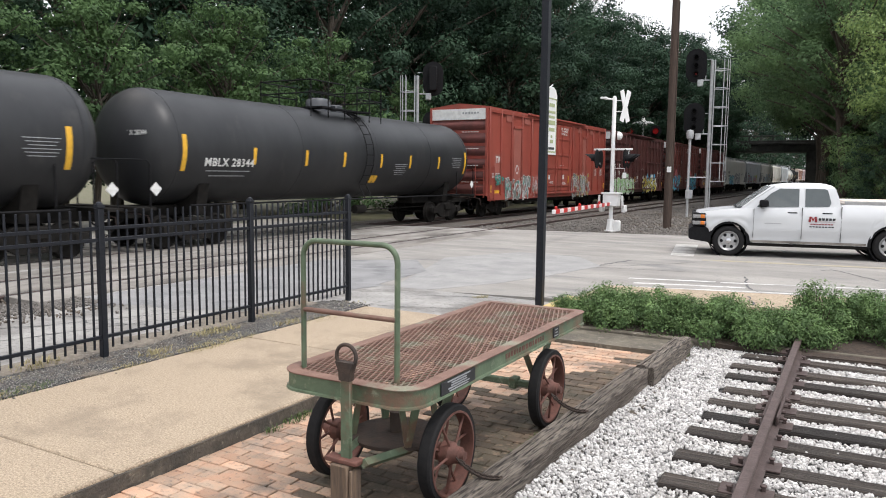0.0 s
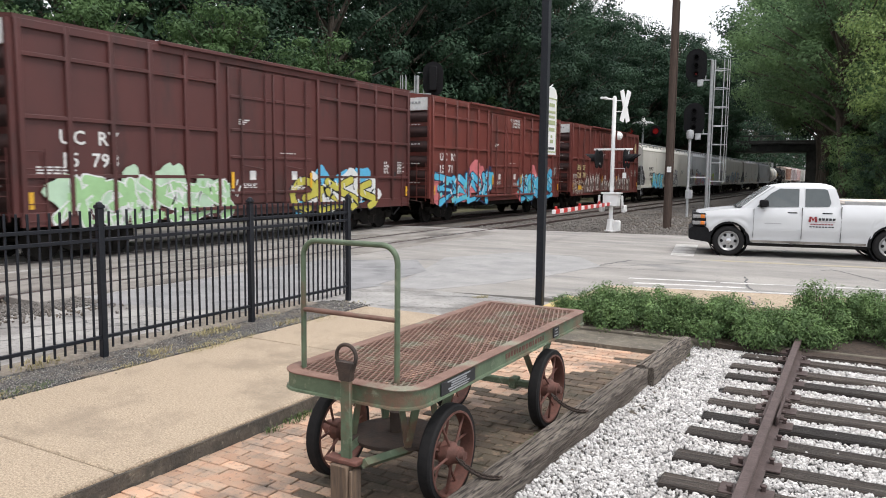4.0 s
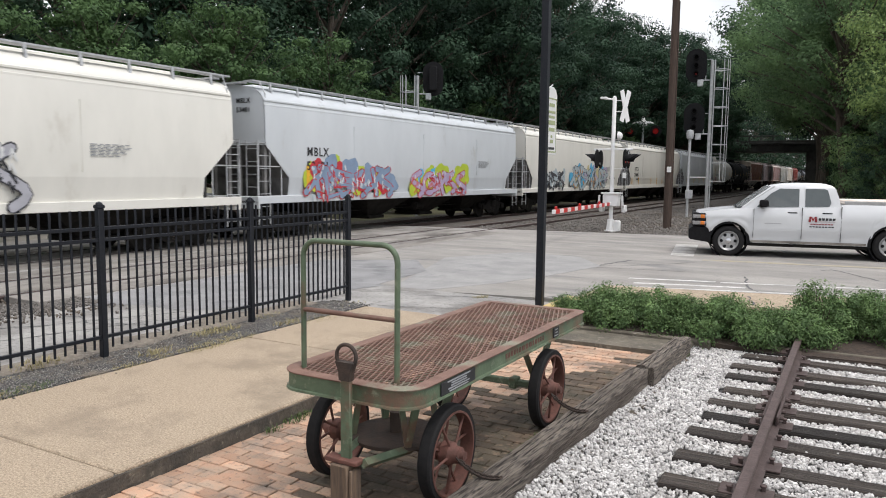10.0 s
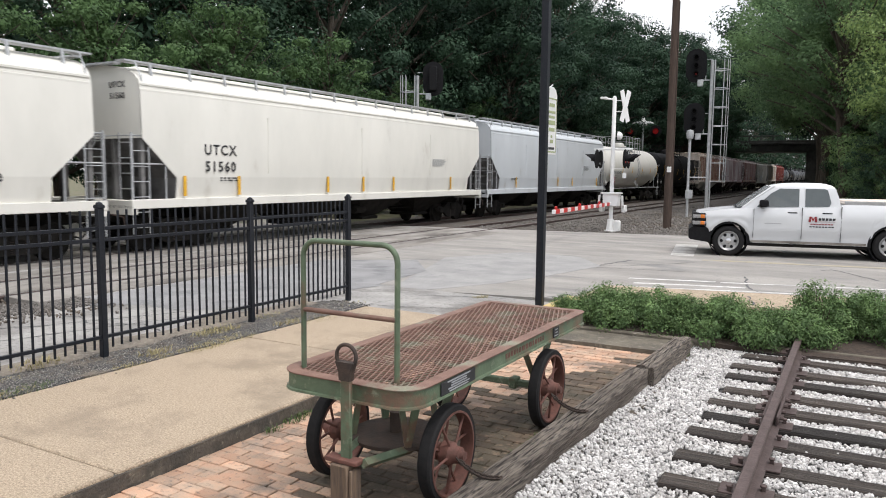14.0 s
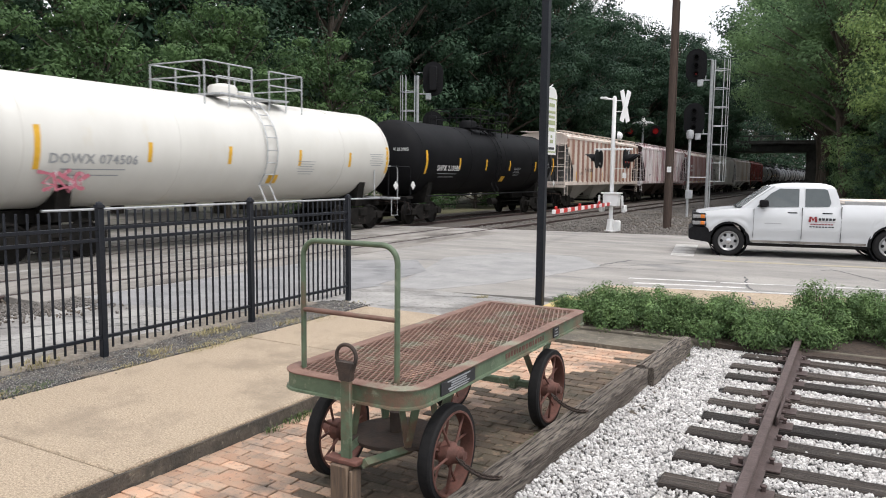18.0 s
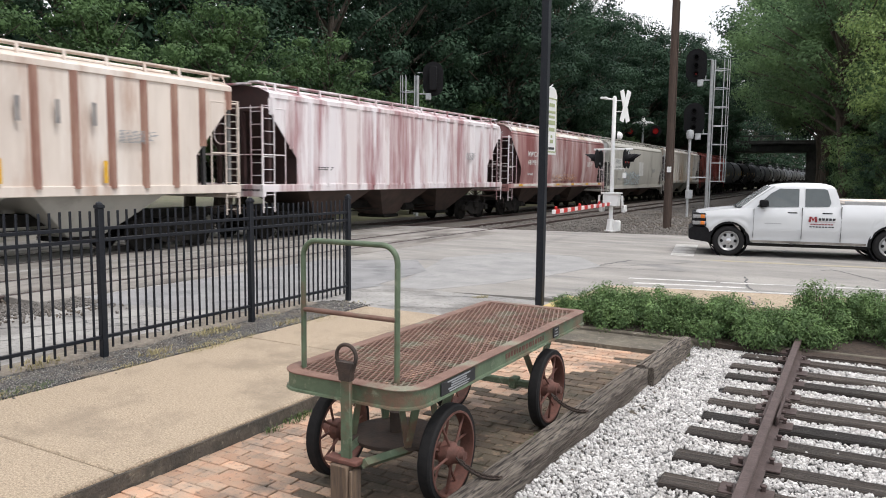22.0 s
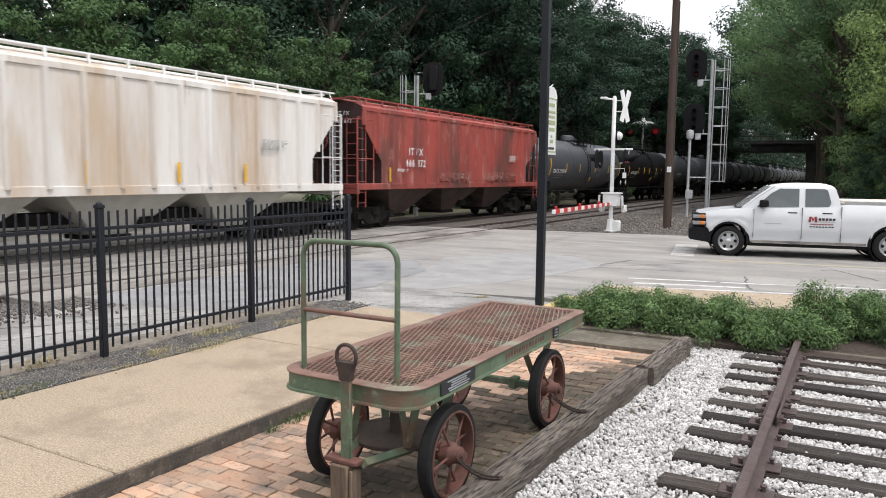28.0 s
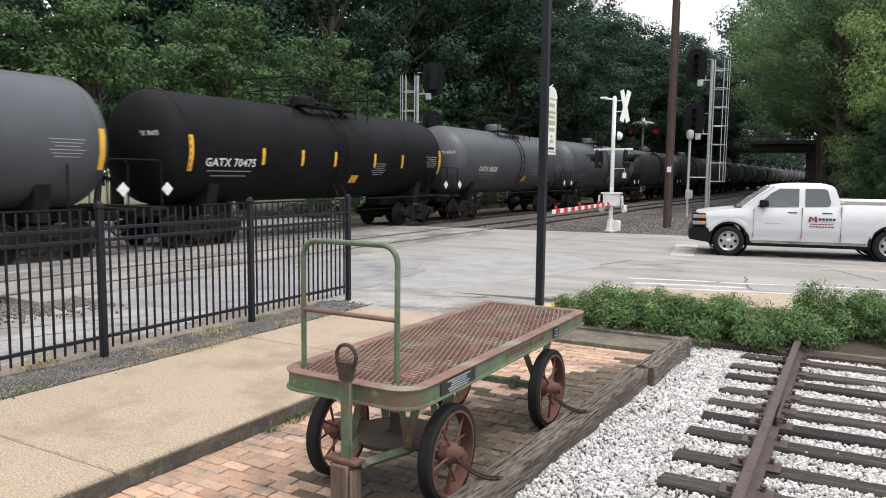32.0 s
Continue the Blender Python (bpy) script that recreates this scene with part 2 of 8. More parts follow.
define("hopper_red", (0.36, 0.070, 0.055), (0.20, 0.052, 0.042), rough=0.55, scale=1.0, stretch=(1, 1, 0.3), lo=0.38, hi=0.62, c3=(0.10, 0.055, 0.045), scale3=0.9, amount3=0.35, c4=(0.40, 0.20, 0.165), scale4=2.2, amount4=0.2)
define("bay_rust", (0.085, 0.055, 0.045), (0.05, 0.035, 0.03), rough=0.85, scale=2)
define("stripe_yellow", (0.75, 0.42, 0.03), rough=0.5)
define("letter_white", (0.72, 0.72, 0.70), rough=0.6)
define("letter_black", (0.02, 0.02, 0.022), rough=0.6)
define("letter_grey", (0.32, 0.33, 0.34), rough=0.6)
define("truck_white", (0.58, 0.59, 0.60), (0.545, 0.555, 0.565), rough=0.22, scale=1)
define("tinted_glass", (0.075, 0.088, 0.088), (0.05, 0.06, 0.06), rough=0.05, scale=1, spec=0.9)
define("chrome", (0.62, 0.62, 0.63), rough=0.2, metal=1.0)
define("alloy", (0.42, 0.42, 0.42), (0.33, 0.33, 0.33), rough=0.4, metal=0.6, scale=10)
define("amber", (0.7, 0.2, 0.03), rough=0.25)
define("lamp_lens", (0.20, 0.20, 0.20), (0.32, 0.32, 0.32), rough=0.1, scale=30)
# shade from overhanging trees is put into this near-black concrete
define("bridge_concrete_shaded", (0.055, 0.055, 0.05), (0.03, 0.03, 0.028), rough=0.92, scale=0.7, c3=(0.02, 0.02, 0.018), scale3=0.5, amount3=0.5)


def glow(name, colour, strength):
    m = bpy.data.materials.new(name)
    m.use_nodes = True
    b = m.node_tree.nodes["Principled BSDF"]
    b.inputs["Base Color"].default_value = (*colour, 1)
    b.inputs["Emission Color"].default_value = (*colour, 1)
    b.inputs["Emission Strength"].default_value = strength
    M[name] = m


# pale grey base paints in the sky reflected by the windscreen
define("windscreen_sky_glass", (0.30, 0.315, 0.32), (0.24, 0.255, 0.26), rough=0.06, scale=1, spec=0.9)
define("track_dirt", (0.295, 0.276, 0.252), (0.165, 0.150, 0.132), rough=0.92, scale=1.5, stretch=(1, 0.4, 1), c3=(0.07, 0.06, 0.052), scale3=1.0, amount3=0.45, bump=0.5, bump_scale=40, coords="World")
glow("red_lamp", (0.30, 0.008, 0.008), 0.14)
define("tank_jet", (0.006, 0.0062, 0.007), (0.010, 0.010, 0.011), rough=0.6, scale=1.2, spec=0.10)


# ---- mesh tools ----
class Geo:
    """Collects vertices and faces of one part."""

    def __init__(self):
        self.v, self.f = [], []

    def add(self, verts, faces):
        n = len(self.v)
        self.v += [tuple(p) for p in verts]
        self.f += [tuple(i + n for i in q) for q in faces]
        return self

    def box(self, x0, x1, y0, y1, z0, z1, c=0.0):
        if c <= 0:
            vs = [(x, y, z) for z in (z0, z1) for y in (y0, y1) for x in (x0, x1)]
            return self.add(vs, [(0, 2, 3, 1), (4, 5, 7, 6), (0, 1, 5, 4), (2, 6, 7, 3), (0, 4, 6, 2), (1, 3, 7, 5)])
        b = [(x0, x1), (y0, y1), (z0, z1)]
        c = min(c, *(0.45 * (q - p) for p, q in b))
        vs, idx = [], {}
        for i in (0, 1):
            for j in (0, 1):
                for k in (0, 1):
                    for ax in range(3):
                        p = [b[0][i], b[1][j], b[2][k]]
                        for a, s in enumerate((i, j, k)):
                            if a != ax:
                                p[a] += c if s == 0 else -c
                        idx[(i, j, k, ax)] = len(vs)
                        vs.append(p)
        fs = []
        for ax in range(3):
            u, w = [a for a in range(3) if a != ax]
            for s in (0, 1):
                q = []
                for (p, r) in ((0, 0), (1, 0), (1, 1), (0, 1)):
                    key = [0, 0, 0]
                    key[ax], key[u], key[w] = s, p, r
                    q.append(idx[(*key, ax)])
                fs.append(q)
        for ax in range(3):
            u, w = [a for a in range(3) if a != ax]
            for p in (0, 1):
                for r in (0, 1):
                    k0, k1 = [0, 0, 0], [0, 0, 0]
                    k0[u], k0[w], k1[u], k1[w], k1[ax] = p, r, p, r, 1
                    fs.append([idx[(*k0, u)], idx[(*k0, w)], idx[(*k1, w)], idx[(*k1, u)]])
        for i in (0, 1):
            for j in (0, 1):
                for k in (0, 1):
                    fs.append([idx[(i, j, k, a)] for a in range(3)])
        return self.add(vs, fs)

    def tube(self, pts, r, seg=8, caps=True, r1=None):
        pts = [Vector(p) for p in pts]
        rings, n = [], len(pts)
        level = max(p.y for p in pts) - min(p.y for p in pts) < 1e-6
        up = Vector((0, 1, 0)) if level else Vector((0, 0, 1))
        for i, p in enumerate(pts):
            d = (pts[min(i + 1, n - 1)] - pts[max(i - 1, 0)]).normalized()
            a = d.cross(up if level or abs(d.z) < 0.9 else Vector((0, 1, 0))).normalized()
            b = d.cross(a)
            rr = r if r1 is None else r + (r1 - r) * i / (n - 1)
            rings += [p + (a * math.cos(2 * math.pi * k / seg) + b * math.sin(2 * math.pi * k / seg)) * rr for k in range(seg)]
        fs = [(i * seg + k, i * seg + (k + 1) % seg, (i + 1) * seg + (k + 1) % seg, (i + 1) * seg + k) for i in range(n - 1) for k in range(seg)]
        if caps:
            fs += [tuple(range(seg)), tuple((n - 1) * seg + k for k in range(seg))]
        return self.add(rings, fs)

    def lathe(self, prof, axis="x", seg=24, at=(0, 0, 0), ring=False):
        """prof: (along, radius) pairs turned round the axis; a ring has no end faces."""
        vs = []
        for a, r in prof:
            for k in range(seg):
                c, s = math.cos(2 * math.pi * k / seg) * r, math.sin(2 * math.pi * k / seg) * r
                p = {"x": (a, c, s), "y": (c, a, s), "z": (c, s, a)}[axis]
                vs.append([p[i] + at[i] for i in range(3)])
        n = len(prof)
        fs = [(i * seg + k, i * seg + (k + 1) % seg, (i + 1) * seg + (k + 1) % seg, (i + 1) * seg + k) for i in range(n - 1) for k in range(seg)]
        if ring:
            fs += [((n - 1) * seg + k, (n - 1) * seg + (k + 1) % seg, (k + 1) % seg, k) for k in range(seg)]
        if prof[0][1] > 1e-6 and not ring:
            fs.append(tuple(range(seg)))
        if prof[-1][1] > 1e-6 and not ring:
            fs.append(tuple((n - 1) * seg + k for k in range(seg)))
        return self.add(vs, fs)

    def prism(self, poly, axis, a, b):
        """poly in the two other axes (in x, y, z order), drawn out from a to b along the axis."""
        put = {"x": lambda p, t: (t, p[0], p[1]), "y": lambda p, t: (p[0], t, p[1]), "z": lambda p, t: (p[0], p[1], t)}[axis]
        n = len(poly)
        vs = [put(p, t) for t in (a, b) for p in poly]
        fs = [(k, (k + 1) % n, n + (k + 1) % n, n + k) for k in range(n)] + [tuple(range(n)), tuple(range(n, 2 * n))]
        return self.add(vs, fs)

    def moved(self, m):
        self.v = [tuple(m @ Vector(p)) for p in self.v]
        return self


def mesh_of(name, geo, material, smooth=True):
    me = bpy.data.meshes.new(name)
    me.from_pydata(geo.v, [], geo.f)
    bm = bmesh.new()
    bm.from_mesh(me)
    bmesh.ops.recalc_face_normals(bm, faces=bm.faces)
    bm.to_mesh(me)
    bm.free()
    me.materials.append(M[material])
    if smooth:
        me.polygons.foreach_set("use_smooth", [True] * len(me.polygons))
        me.set_sharp_from_angle(angle=radians(38))
    return me


def part(name, geo, material, parent=None, label="", smooth=True):
    me = geo if isinstance(geo, bpy.types.Mesh) else mesh_of(name, geo, material, smooth)
    ob = new(name, me)
    if parent:
        ob.parent = parent
    return tagged(ob, label)


def thing(name, label, category, at=(0, 0, 0), rz=0.0, group="", kind=""):
    ob = new(name)
    ob.empty_display_size = 0.2
    ob.matrix_basis = pose(*at, 0, 0, rz)
    return tagged(ob, label, category, group, kind)


def setting(name, geo, material, label="", category="", smooth=True):
    return tagged(part(name, geo, material, None, label, smooth), label, category, "", "structure")


def words(name, body, size, material, parent, m, label="", spacing=1.0):
    """Raised lettering as a thin mesh; m places it, letters in its x-y plane."""
    cu = bpy.data.curves.new(name, "FONT")
    cu.body, cu.size, cu.extrude, cu.space_character = body, size, 0.002, spacing
    cu.align_x, cu.resolution_u, cu.offset = "CENTER", 2, size * 0.018
    tmp = bpy.data.objects.new(name, cu)
    scene.collection.objects.link(tmp)
    dg = bpy.context.evaluated_depsgraph_get()
    me = bpy.data.meshes.new_from_object(tmp.evaluated_get(dg))
    bpy.data.objects.remove(tmp)
    me.materials.clear()
    me.materials.append(M[material])
    ob = new(name, me)
    ob.parent = parent
    ob.matrix_basis = m
    return tagged(ob, label)


# ---- plan: x to the right, y along the tracks; the footway's top is z = 0 ----
ROAD_Z = -0.13
BRICK_Z = -0.13
RAIL_Z = -0.11
NEAR_X = -12.45
MAIN_X = -16.25
G = 0.7175


# ---- ground, road, paving ----
def sheet(x0, x1, y0, y1, z, thick=0.3, nx=1, ny=1, fz=None):
    """A slab whose top follows fz(x, y) where it is given."""
    g = Geo()
    vs, fs = [], []
    for j in range(ny + 1):
        for i in range(nx + 1):
            x, y = x0 + (x1 - x0) * i / nx, y0 + (y1 - y0) * j / ny
            vs.append((x, y, fz(x, y) if fz else z))
    w = nx + 1
    fs = [(j * w + i, j * w + i + 1, (j + 1) * w + i + 1, (j + 1) * w + i) for j in range(ny) for i in range(nx)]
    rim = [i for i in range(w)] + [j * w + nx for j in range(1, ny + 1)] + [ny * w + i for i in range(nx - 1, -1, -1)] + [j * w for j in range(ny - 1, 0, -1)]
    n = len(vs)
    low = min(p[2] for p in vs) - thick
    vs += [(vs[k][0], vs[k][1], low) for k in rim]
    m = len(rim)
    fs += [(rim[k], rim[(k + 1) % m], n + (k + 1) % m, n + k) for k in range(m)]
    return g.add(vs, fs)


setting("ground", sheet(-900, 900, -600, 1500, -0.42, 0.5), "ground", "grass and dirt ground reaching far away", "ground")
ROAD_TURN = 0.19


def road_quad(x0, x1, near, far, z, thick):
    """A slab along the road, which runs a little askew to the tracks; near and far are its y at x = -6."""
    vs = [(x, y + ROAD_TURN * (x + 6), zz) for zz in (z - thick, z) for x, y in ((x0, near), (x1, near), (x1, far), (x0, far))]
    return Geo().add(vs, [(0, 1, 2, 3), (4, 5, 6, 7), (0, 1, 5, 4), (1, 2, 6, 5), (2, 3, 7, 6), (3, 0, 4, 7)])


# made-up pale ground below the cars, where the road is taken to continue
setting("clearing", sheet(-36, -20.51, -2, 27, -0.2, 0.3, 30, 50, lambda x, y: -0.22 + 0.03 * noise.noise((x, y, 12))), "clearing", "made-up pale ground behind the crossing", "ground")
setting("road", road_quad(-20.5, 70, 10.9, 25.75, ROAD_Z, 0.35), "asphalt_pale", "worn pale grey asphalt road over the crossing", "road")


def lot_z(x, y):
    return -0.008 + (ROAD_Z + 0.012) * min(1, max(0, (-6.9 - x) / 2.2, (y - 8.75) / 2.1))


setting("parking_lot", sheet(-10.55, -6.08, -12, 10.896, 0, 0.3, 24, 60, lot_z), "asphalt", "grey patched asphalt beside the iron fence", "pavement")
setting("crossing_fill", sheet(-20.0, -10.554, 6.66, 12.5, ROAD_Z - 0.004, 0.25), "asphalt", "grey asphalt between the crossing panels", "pavement")
setting("road_shoulder", sheet(-6.076, -3.9, 8.45, 10.896, -0.02, 0.3, 6, 4, lambda x, y: -0.016 - 0.115 * max(0, (y - 8.5) / 2.4) ** 2), "asphalt", "cracked asphalt apron at the end of the footway", "pavement")

# the footway: two cast slabs with a joint, its curb face towards the bricks
for y0, y1 in ((-8.0, -0.25), (-0.24, 2.86), (2.872, 6.09), (6.102, 8.44)):
    setting("footway_slab", Geo().box(-6.0, -3.94, y0, y1, -0.2, 0.0, 0.014), "concrete", "buff concrete footway slab with a rounded edge", "pavement")
setting("footway_curb", Geo().box(-4.0, -3.93, -8.0, 8.44, -0.32, -0.024, 0.006), "curb_concrete", "dark grey-brown concrete curb face of the footway", "curb")
setting("gravel_strip", sheet(-6.9, -6.004, -8, 8.5, 0, 0.2, 8, 60, lambda x, y: 0.006 + 0.016 * noise.noise((x * 4, y * 4, 0)) - 0.02 * max(0, (-6.6 - x) / 0.3)), "asphalt_dark", "crumbled dark asphalt strip along the fence", "pavement")

def bank(x):
    """The stones are heaped a little against the timbers."""
    return 0.03 * min(1, max(0, (-1.42 - x) / 0.28))


# bed of the brick paving and of the display track
brick_bed = setting("brick_paving", sheet(-3.926, -1.62, -2.0, 8.455, BRICK_Z - 0.022, 0.2), "joint_sand", "worn red brick paving laid in running bond", "pavement")
setting("display_track_bed", sheet(-1.80, 9.0, -2.0, 9.05, -0.16, 0.2, 90, 60, lambda x, y: bank(x) - 0.165 + 0.03 * noise.noise((x * 1.3, y * 1.3, 3)) + 0.02 * noise.noise((x * 6, y * 6, 3))), "stone_bed_shaded", "bed below the crushed white stone, dark for shaded gaps", "gravel")

# ballast of the two running tracks, open before and after the crossing
for y0, y1 in ((-200.0, 6.597), (23.0, 420.0)):
    def bed(x, y):
        e = min(1, max(0, min(x + 20.5, -8.9 - x) / 1.4))
        return -0.42 + 0.20 * e + 0.035 * noise.noise((x * 2.2, y * 2.2, 1))
    x1 = -8.9 if y0 > 0 else -10.5
    setting("track_ballast", sheet(-20.5, x1, y0, y1, 0, 0.3, 40, 160, bed), "ballast_shaded", "grey brown crushed stone under the running tracks", "gravel")
setting("gravel_verge", sheet(-8.9, 9.0, 24.5, 62, 0, 0.3, 30, 80, lambda x, y: -0.22 + 0.04 * noise.noise((x * 2.5, y * 2.5, 1)) - 0.004 * (y - 26) * 0.3), "ballast", "loose gravel verge beside the crossing", "gravel")

# rails
RAIL = [(-0.07, 0.0), (0.07, 0.0), (0.07, 0.012), (0.012, 0.03), (0.009, 0.115), (0.035, 0.125), (0.035, 0.155), (0.028, 0.165), (-0.028, 0.165), (-0.035, 0.155), (-0.035, 0.125), (-0.009, 0.115), (-0.012, 0.03), (-0.07, 0.012)]


def railway(name, xc, y0, y1, label):
    t = thing(name, label, "railway track", (xc, 0, RAIL_Z - 0.165), kind="structure")
    for s in (-1, 1):
        r = part("rail", Geo().prism([(s * (G + 0.035) + p, q) for p, q in RAIL], "y", y0, y1), "rail_rust", t)
        part("rail_head", Geo().box(s * (G + 0.035) - 0.022, s * (G + 0.035) + 0.022, y0, y1, 0.165, 0.168), "rail_head", t, "worn shiny running surface")
    return t


TIE = mesh_of("tie", Geo().box(-1.3, 1.3, -0.11, 0.11, -0.17, 0.0, 0.012), "tie_wood")
for nm, xc in (("near_track", NEAR_X), ("main_track", MAIN_X)):
    t = railway(nm, xc, -200, 780, "pair of worn steel rails on wooden ties")
    for k in range(11, 150):
        y = 24.6 + 0.52 * (k - 11)
        ob = part("tie", TIE, "", t)
        ob.matrix_basis = pose(0.03 * math.sin(k * 7.1), y, -0.005, 0, 0, 0.8 * math.sin(k * 3.3))
    for k in range(18):
        ob = part("tie", TIE, "", t)
        ob.matrix_basis = pose(0.03 * math.sin(k * 5.1), 5.9 - 0.52 * k, -0.005, 0, 0, 0.8 * math.sin(k * 2.3))


# ---- the freight train; each car's origin is on the rail top at its middle ----
def wheelset_mesh():
    g = Geo()
    prof = [(0.0, 0.06), (0.0, 0.20), (0.02, 0.22), (0.02, 0.36), (-0.01, 0.385), (-0.012, 0.455), (0.02, 0.452), (0.035, 0.425), (0.125, 0.415), (0.13, 0.385), (0.10, 0.36), (0.09, 0.22), (0.115, 0.16), (0.115, 0.06)]
    for s in (-1, 1):
        g.lathe([(s * (0.70 + a), r) for a, r in prof], "x", 28)
    g.lathe([(-1.0, 0.065), (1.0, 0.065)], "x", 12)
    g.box(-0.80, -0.795, -0.05, 0.05, 0.1, 0.3).box(0.83, 0.835, -0.05, 0.05, 0.1, 0.3)
    return mesh_of("wheelset", g, "under_black")


WHEELS = wheelset_mesh()
SIDE_POLY = [(-1.25, 0.42), (-1.25, 0.62), (-1.02, 0.66), (-0.75, 0.60), (-0.45, 0.78), (0.45, 0.78), (0.75, 0.60), (1.02, 0.66), (1.25, 0.62), (1.25, 0.42), (1.05, 0.36), (0.75, 0.40), (0.42, 0.20), (-0.42, 0.20), (-0.75, 0.40), (-1.05, 0.36)]
FRAME_NEAR = mesh_of("side_frame", Geo().prism(SIDE_POLY, "x", 0.93, 1.06).box(1.06, 1.13, -1.15, -0.85, 0.38, 0.6, 0.02).box(1.06, 1.13, 0.85, 1.15, 0.38, 0.6, 0.02), "under_black", False)
FRAME_FAR = mesh_of("side_frame", Geo().prism(SIDE_POLY, "x", -1.06, -0.93), "under_black", False)
SPRING = mesh_of("spring", Geo().lathe([(0.22 + 0.02 * i, 0.075 if i % 2 else 0.055) for i in range(15)], "z", 10), "bay_rust")
BOLSTER = mesh_of("bolster", Geo().box(-1.15, 1.15, -0.22, 0.22, 0.5, 0.78, 0.03), "under_black")
COUPLER = mesh_of("coupler", Geo().box(-0.07, 0.07, -0.45, 0.25, 0.80, 0.95, 0.02).box(-0.14, 0.16, 0.2, 0.5, 0.74, 1.0, 0.05), "under_black")
ROLLING = []
CARS = []


def bogies(car, half, spread):
    brake_gear(car, half)
    for s in (-1, 1):
        b = part("bogie", BOLSTER, "", car, "dirty cast steel bogie")
        b.matrix_basis = pose(0, s * spread, 0)
        for me, nm in ((FRAME_NEAR, "side_frame"), (FRAME_FAR, "side_frame")):
            part(nm, me, "", b)
        for y in (-0.16, 0.16):
            sp = part("spring", SPRING, "", b)
            sp.matrix_basis = pose(0.995, y, 0)
        for y in (-0.88, 0.88):
            w = part("wheelset", WHEELS, "", b)
            w.matrix_basis = pose(0, y, 0.42)
            ROLLING.append((w, y))
        c = part("coupler", COUPLER, "", car)
        c.matrix_basis = pose(0, s * (half + 0.05), 0, 0, 0, 0 if s > 0 else 180)


def brake_gear(car, half):
    """Air hose at each end, brake cylinder and rods under the floor."""
    for s in (-1, 1):
        part("air_hose", Geo().tube([(0.35, s * half, 0.78), (0.38, s * (half + 0.2), 0.62), (0.3, s * (half + 0.42), 0.38), (0.2, s * (half + 0.5), 0.42)], 0.025, 6), "rubber", car)
        part("uncoupling_lever", Geo().tube([(0.1, s * (half + 0.05), 0.98), (0.9, s * (half + 0.02), 0.95), (1.3, s * half, 0.9), (1.36, s * half, 0.62)], 0.016, 6), "bay_rust", car)
    part("brake_rod", Geo().tube([(0.55, -half + 2.4, 0.66), (0.55, half - 2.4, 0.66)], 0.02, 6), "under_black", car)
    part("brake_cylinder", Geo().lathe([(-0.35, 0.0), (-0.35, 0.15), (0.2, 0.15), (0.35, 0.05), (0.35, 0.0)], "y", 12, (0.8, 0.9, 0.72)), "under_black", car)


def ladder(car, x, y, z0, z1, material, width=0.42, along="y", step=0.36):
    g = Geo()
    for s in (-0.5, 0.5):
        p = (x, y + s * width) if along == "y" else (x + s * width, y)
        g.box(p[0] - 0.014, p[0] + 0.014, p[1] - 0.014, p[1] + 0.014, z0, z1)
    z = z0 + 0.15
    while z < z1:
        if along == "y":
            g.tube([(x, y - width / 2, z), (x, y + width / 2, z)], 0.011, 6)
        else:
            g.tube([(x - width / 2, y, z), (x + width / 2, y, z)], 0.014, 6)
        z += step
    return part("ladder", g, material, car)


def side_words(car, body, size, y, z, x, material, spacing=1.0, label=""):
    return words("lettering", body, size, material, car, Matrix.Translation((x, y, z)) @ Euler((math.pi / 2, 0, math.pi / 2)).to_matrix().to_4x4(), label, spacing)


def side_bars(car, y, z, x, w, h, n, material, seed=0, name="stencil"):
    """Rows of small bars in place of stencilled data."""
    rnd = random.Random(seed)
    g = Geo()
    for i in range(n):
        zz, yy = z - i * h * 1.8, y
        while yy < y + w * (0.75 + 0.25 * rnd.random()):
            ln = rnd.uniform(0.06, 0.2)
            g.box(x, x + 0.004, yy, yy + ln, zz, zz + h)
            yy += ln + 0.05
    return tagged(part(name, g, material, car, smooth=False), "", "", "", "stuff")


def bead(pts, width):
    """A flat ribbon along pts in the y-z plane: its outline left and right."""
    out = []
    n = len(pts)
    for i, (a, b) in enumerate(pts):
        p, q = pts[max(i - 1, 0)], pts[min(i + 1, n - 1)]
        d = Vector((q[0] - p[0], q[1] - p[1]))
        d = d.normalized() if d.length else Vector((1, 0))
        w = width[i] if isinstance(width, list) else width
        out.append(((a - d.y * w, b + d.x * w), (a + d.y * w, b - d.x * w)))
    return out


def ribbon(g, pts, width, x):
    edge = bead(pts, width)
    vs = [(x, *p) for pair in edge for p in pair]
    g.add(vs, [(2 * i, 2 * i + 1, 2 * i + 3, 2 * i + 2) for i in range(len(edge) - 1)])
    return g


def blob(g, y, z, ry, rz, x, rnd, n=18, rough=0.2):
    ph = [rnd.uniform(0, 6.28) for _ in range(3)]
    ring = []
    for k in range(n):
        a = 2 * math.pi * k / n
        r = 1 + rough * (math.sin(2 * a + ph[0]) * 0.5 + math.sin(3 * a + ph[1]) * 0.6 + math.sin(5 * a + ph[2]) * 0.5)
        ring.append((x, y + ry * r * math.cos(a), z + rz * r * math.sin(a)))
    g.add(ring, [tuple(range(n))])
    return g


def paint(key, colour):
    if key not in M:
        define(key, colour, tuple(min(1, 0.82 * c) for c in colour), rough=0.55, scale=2.5)
    return key


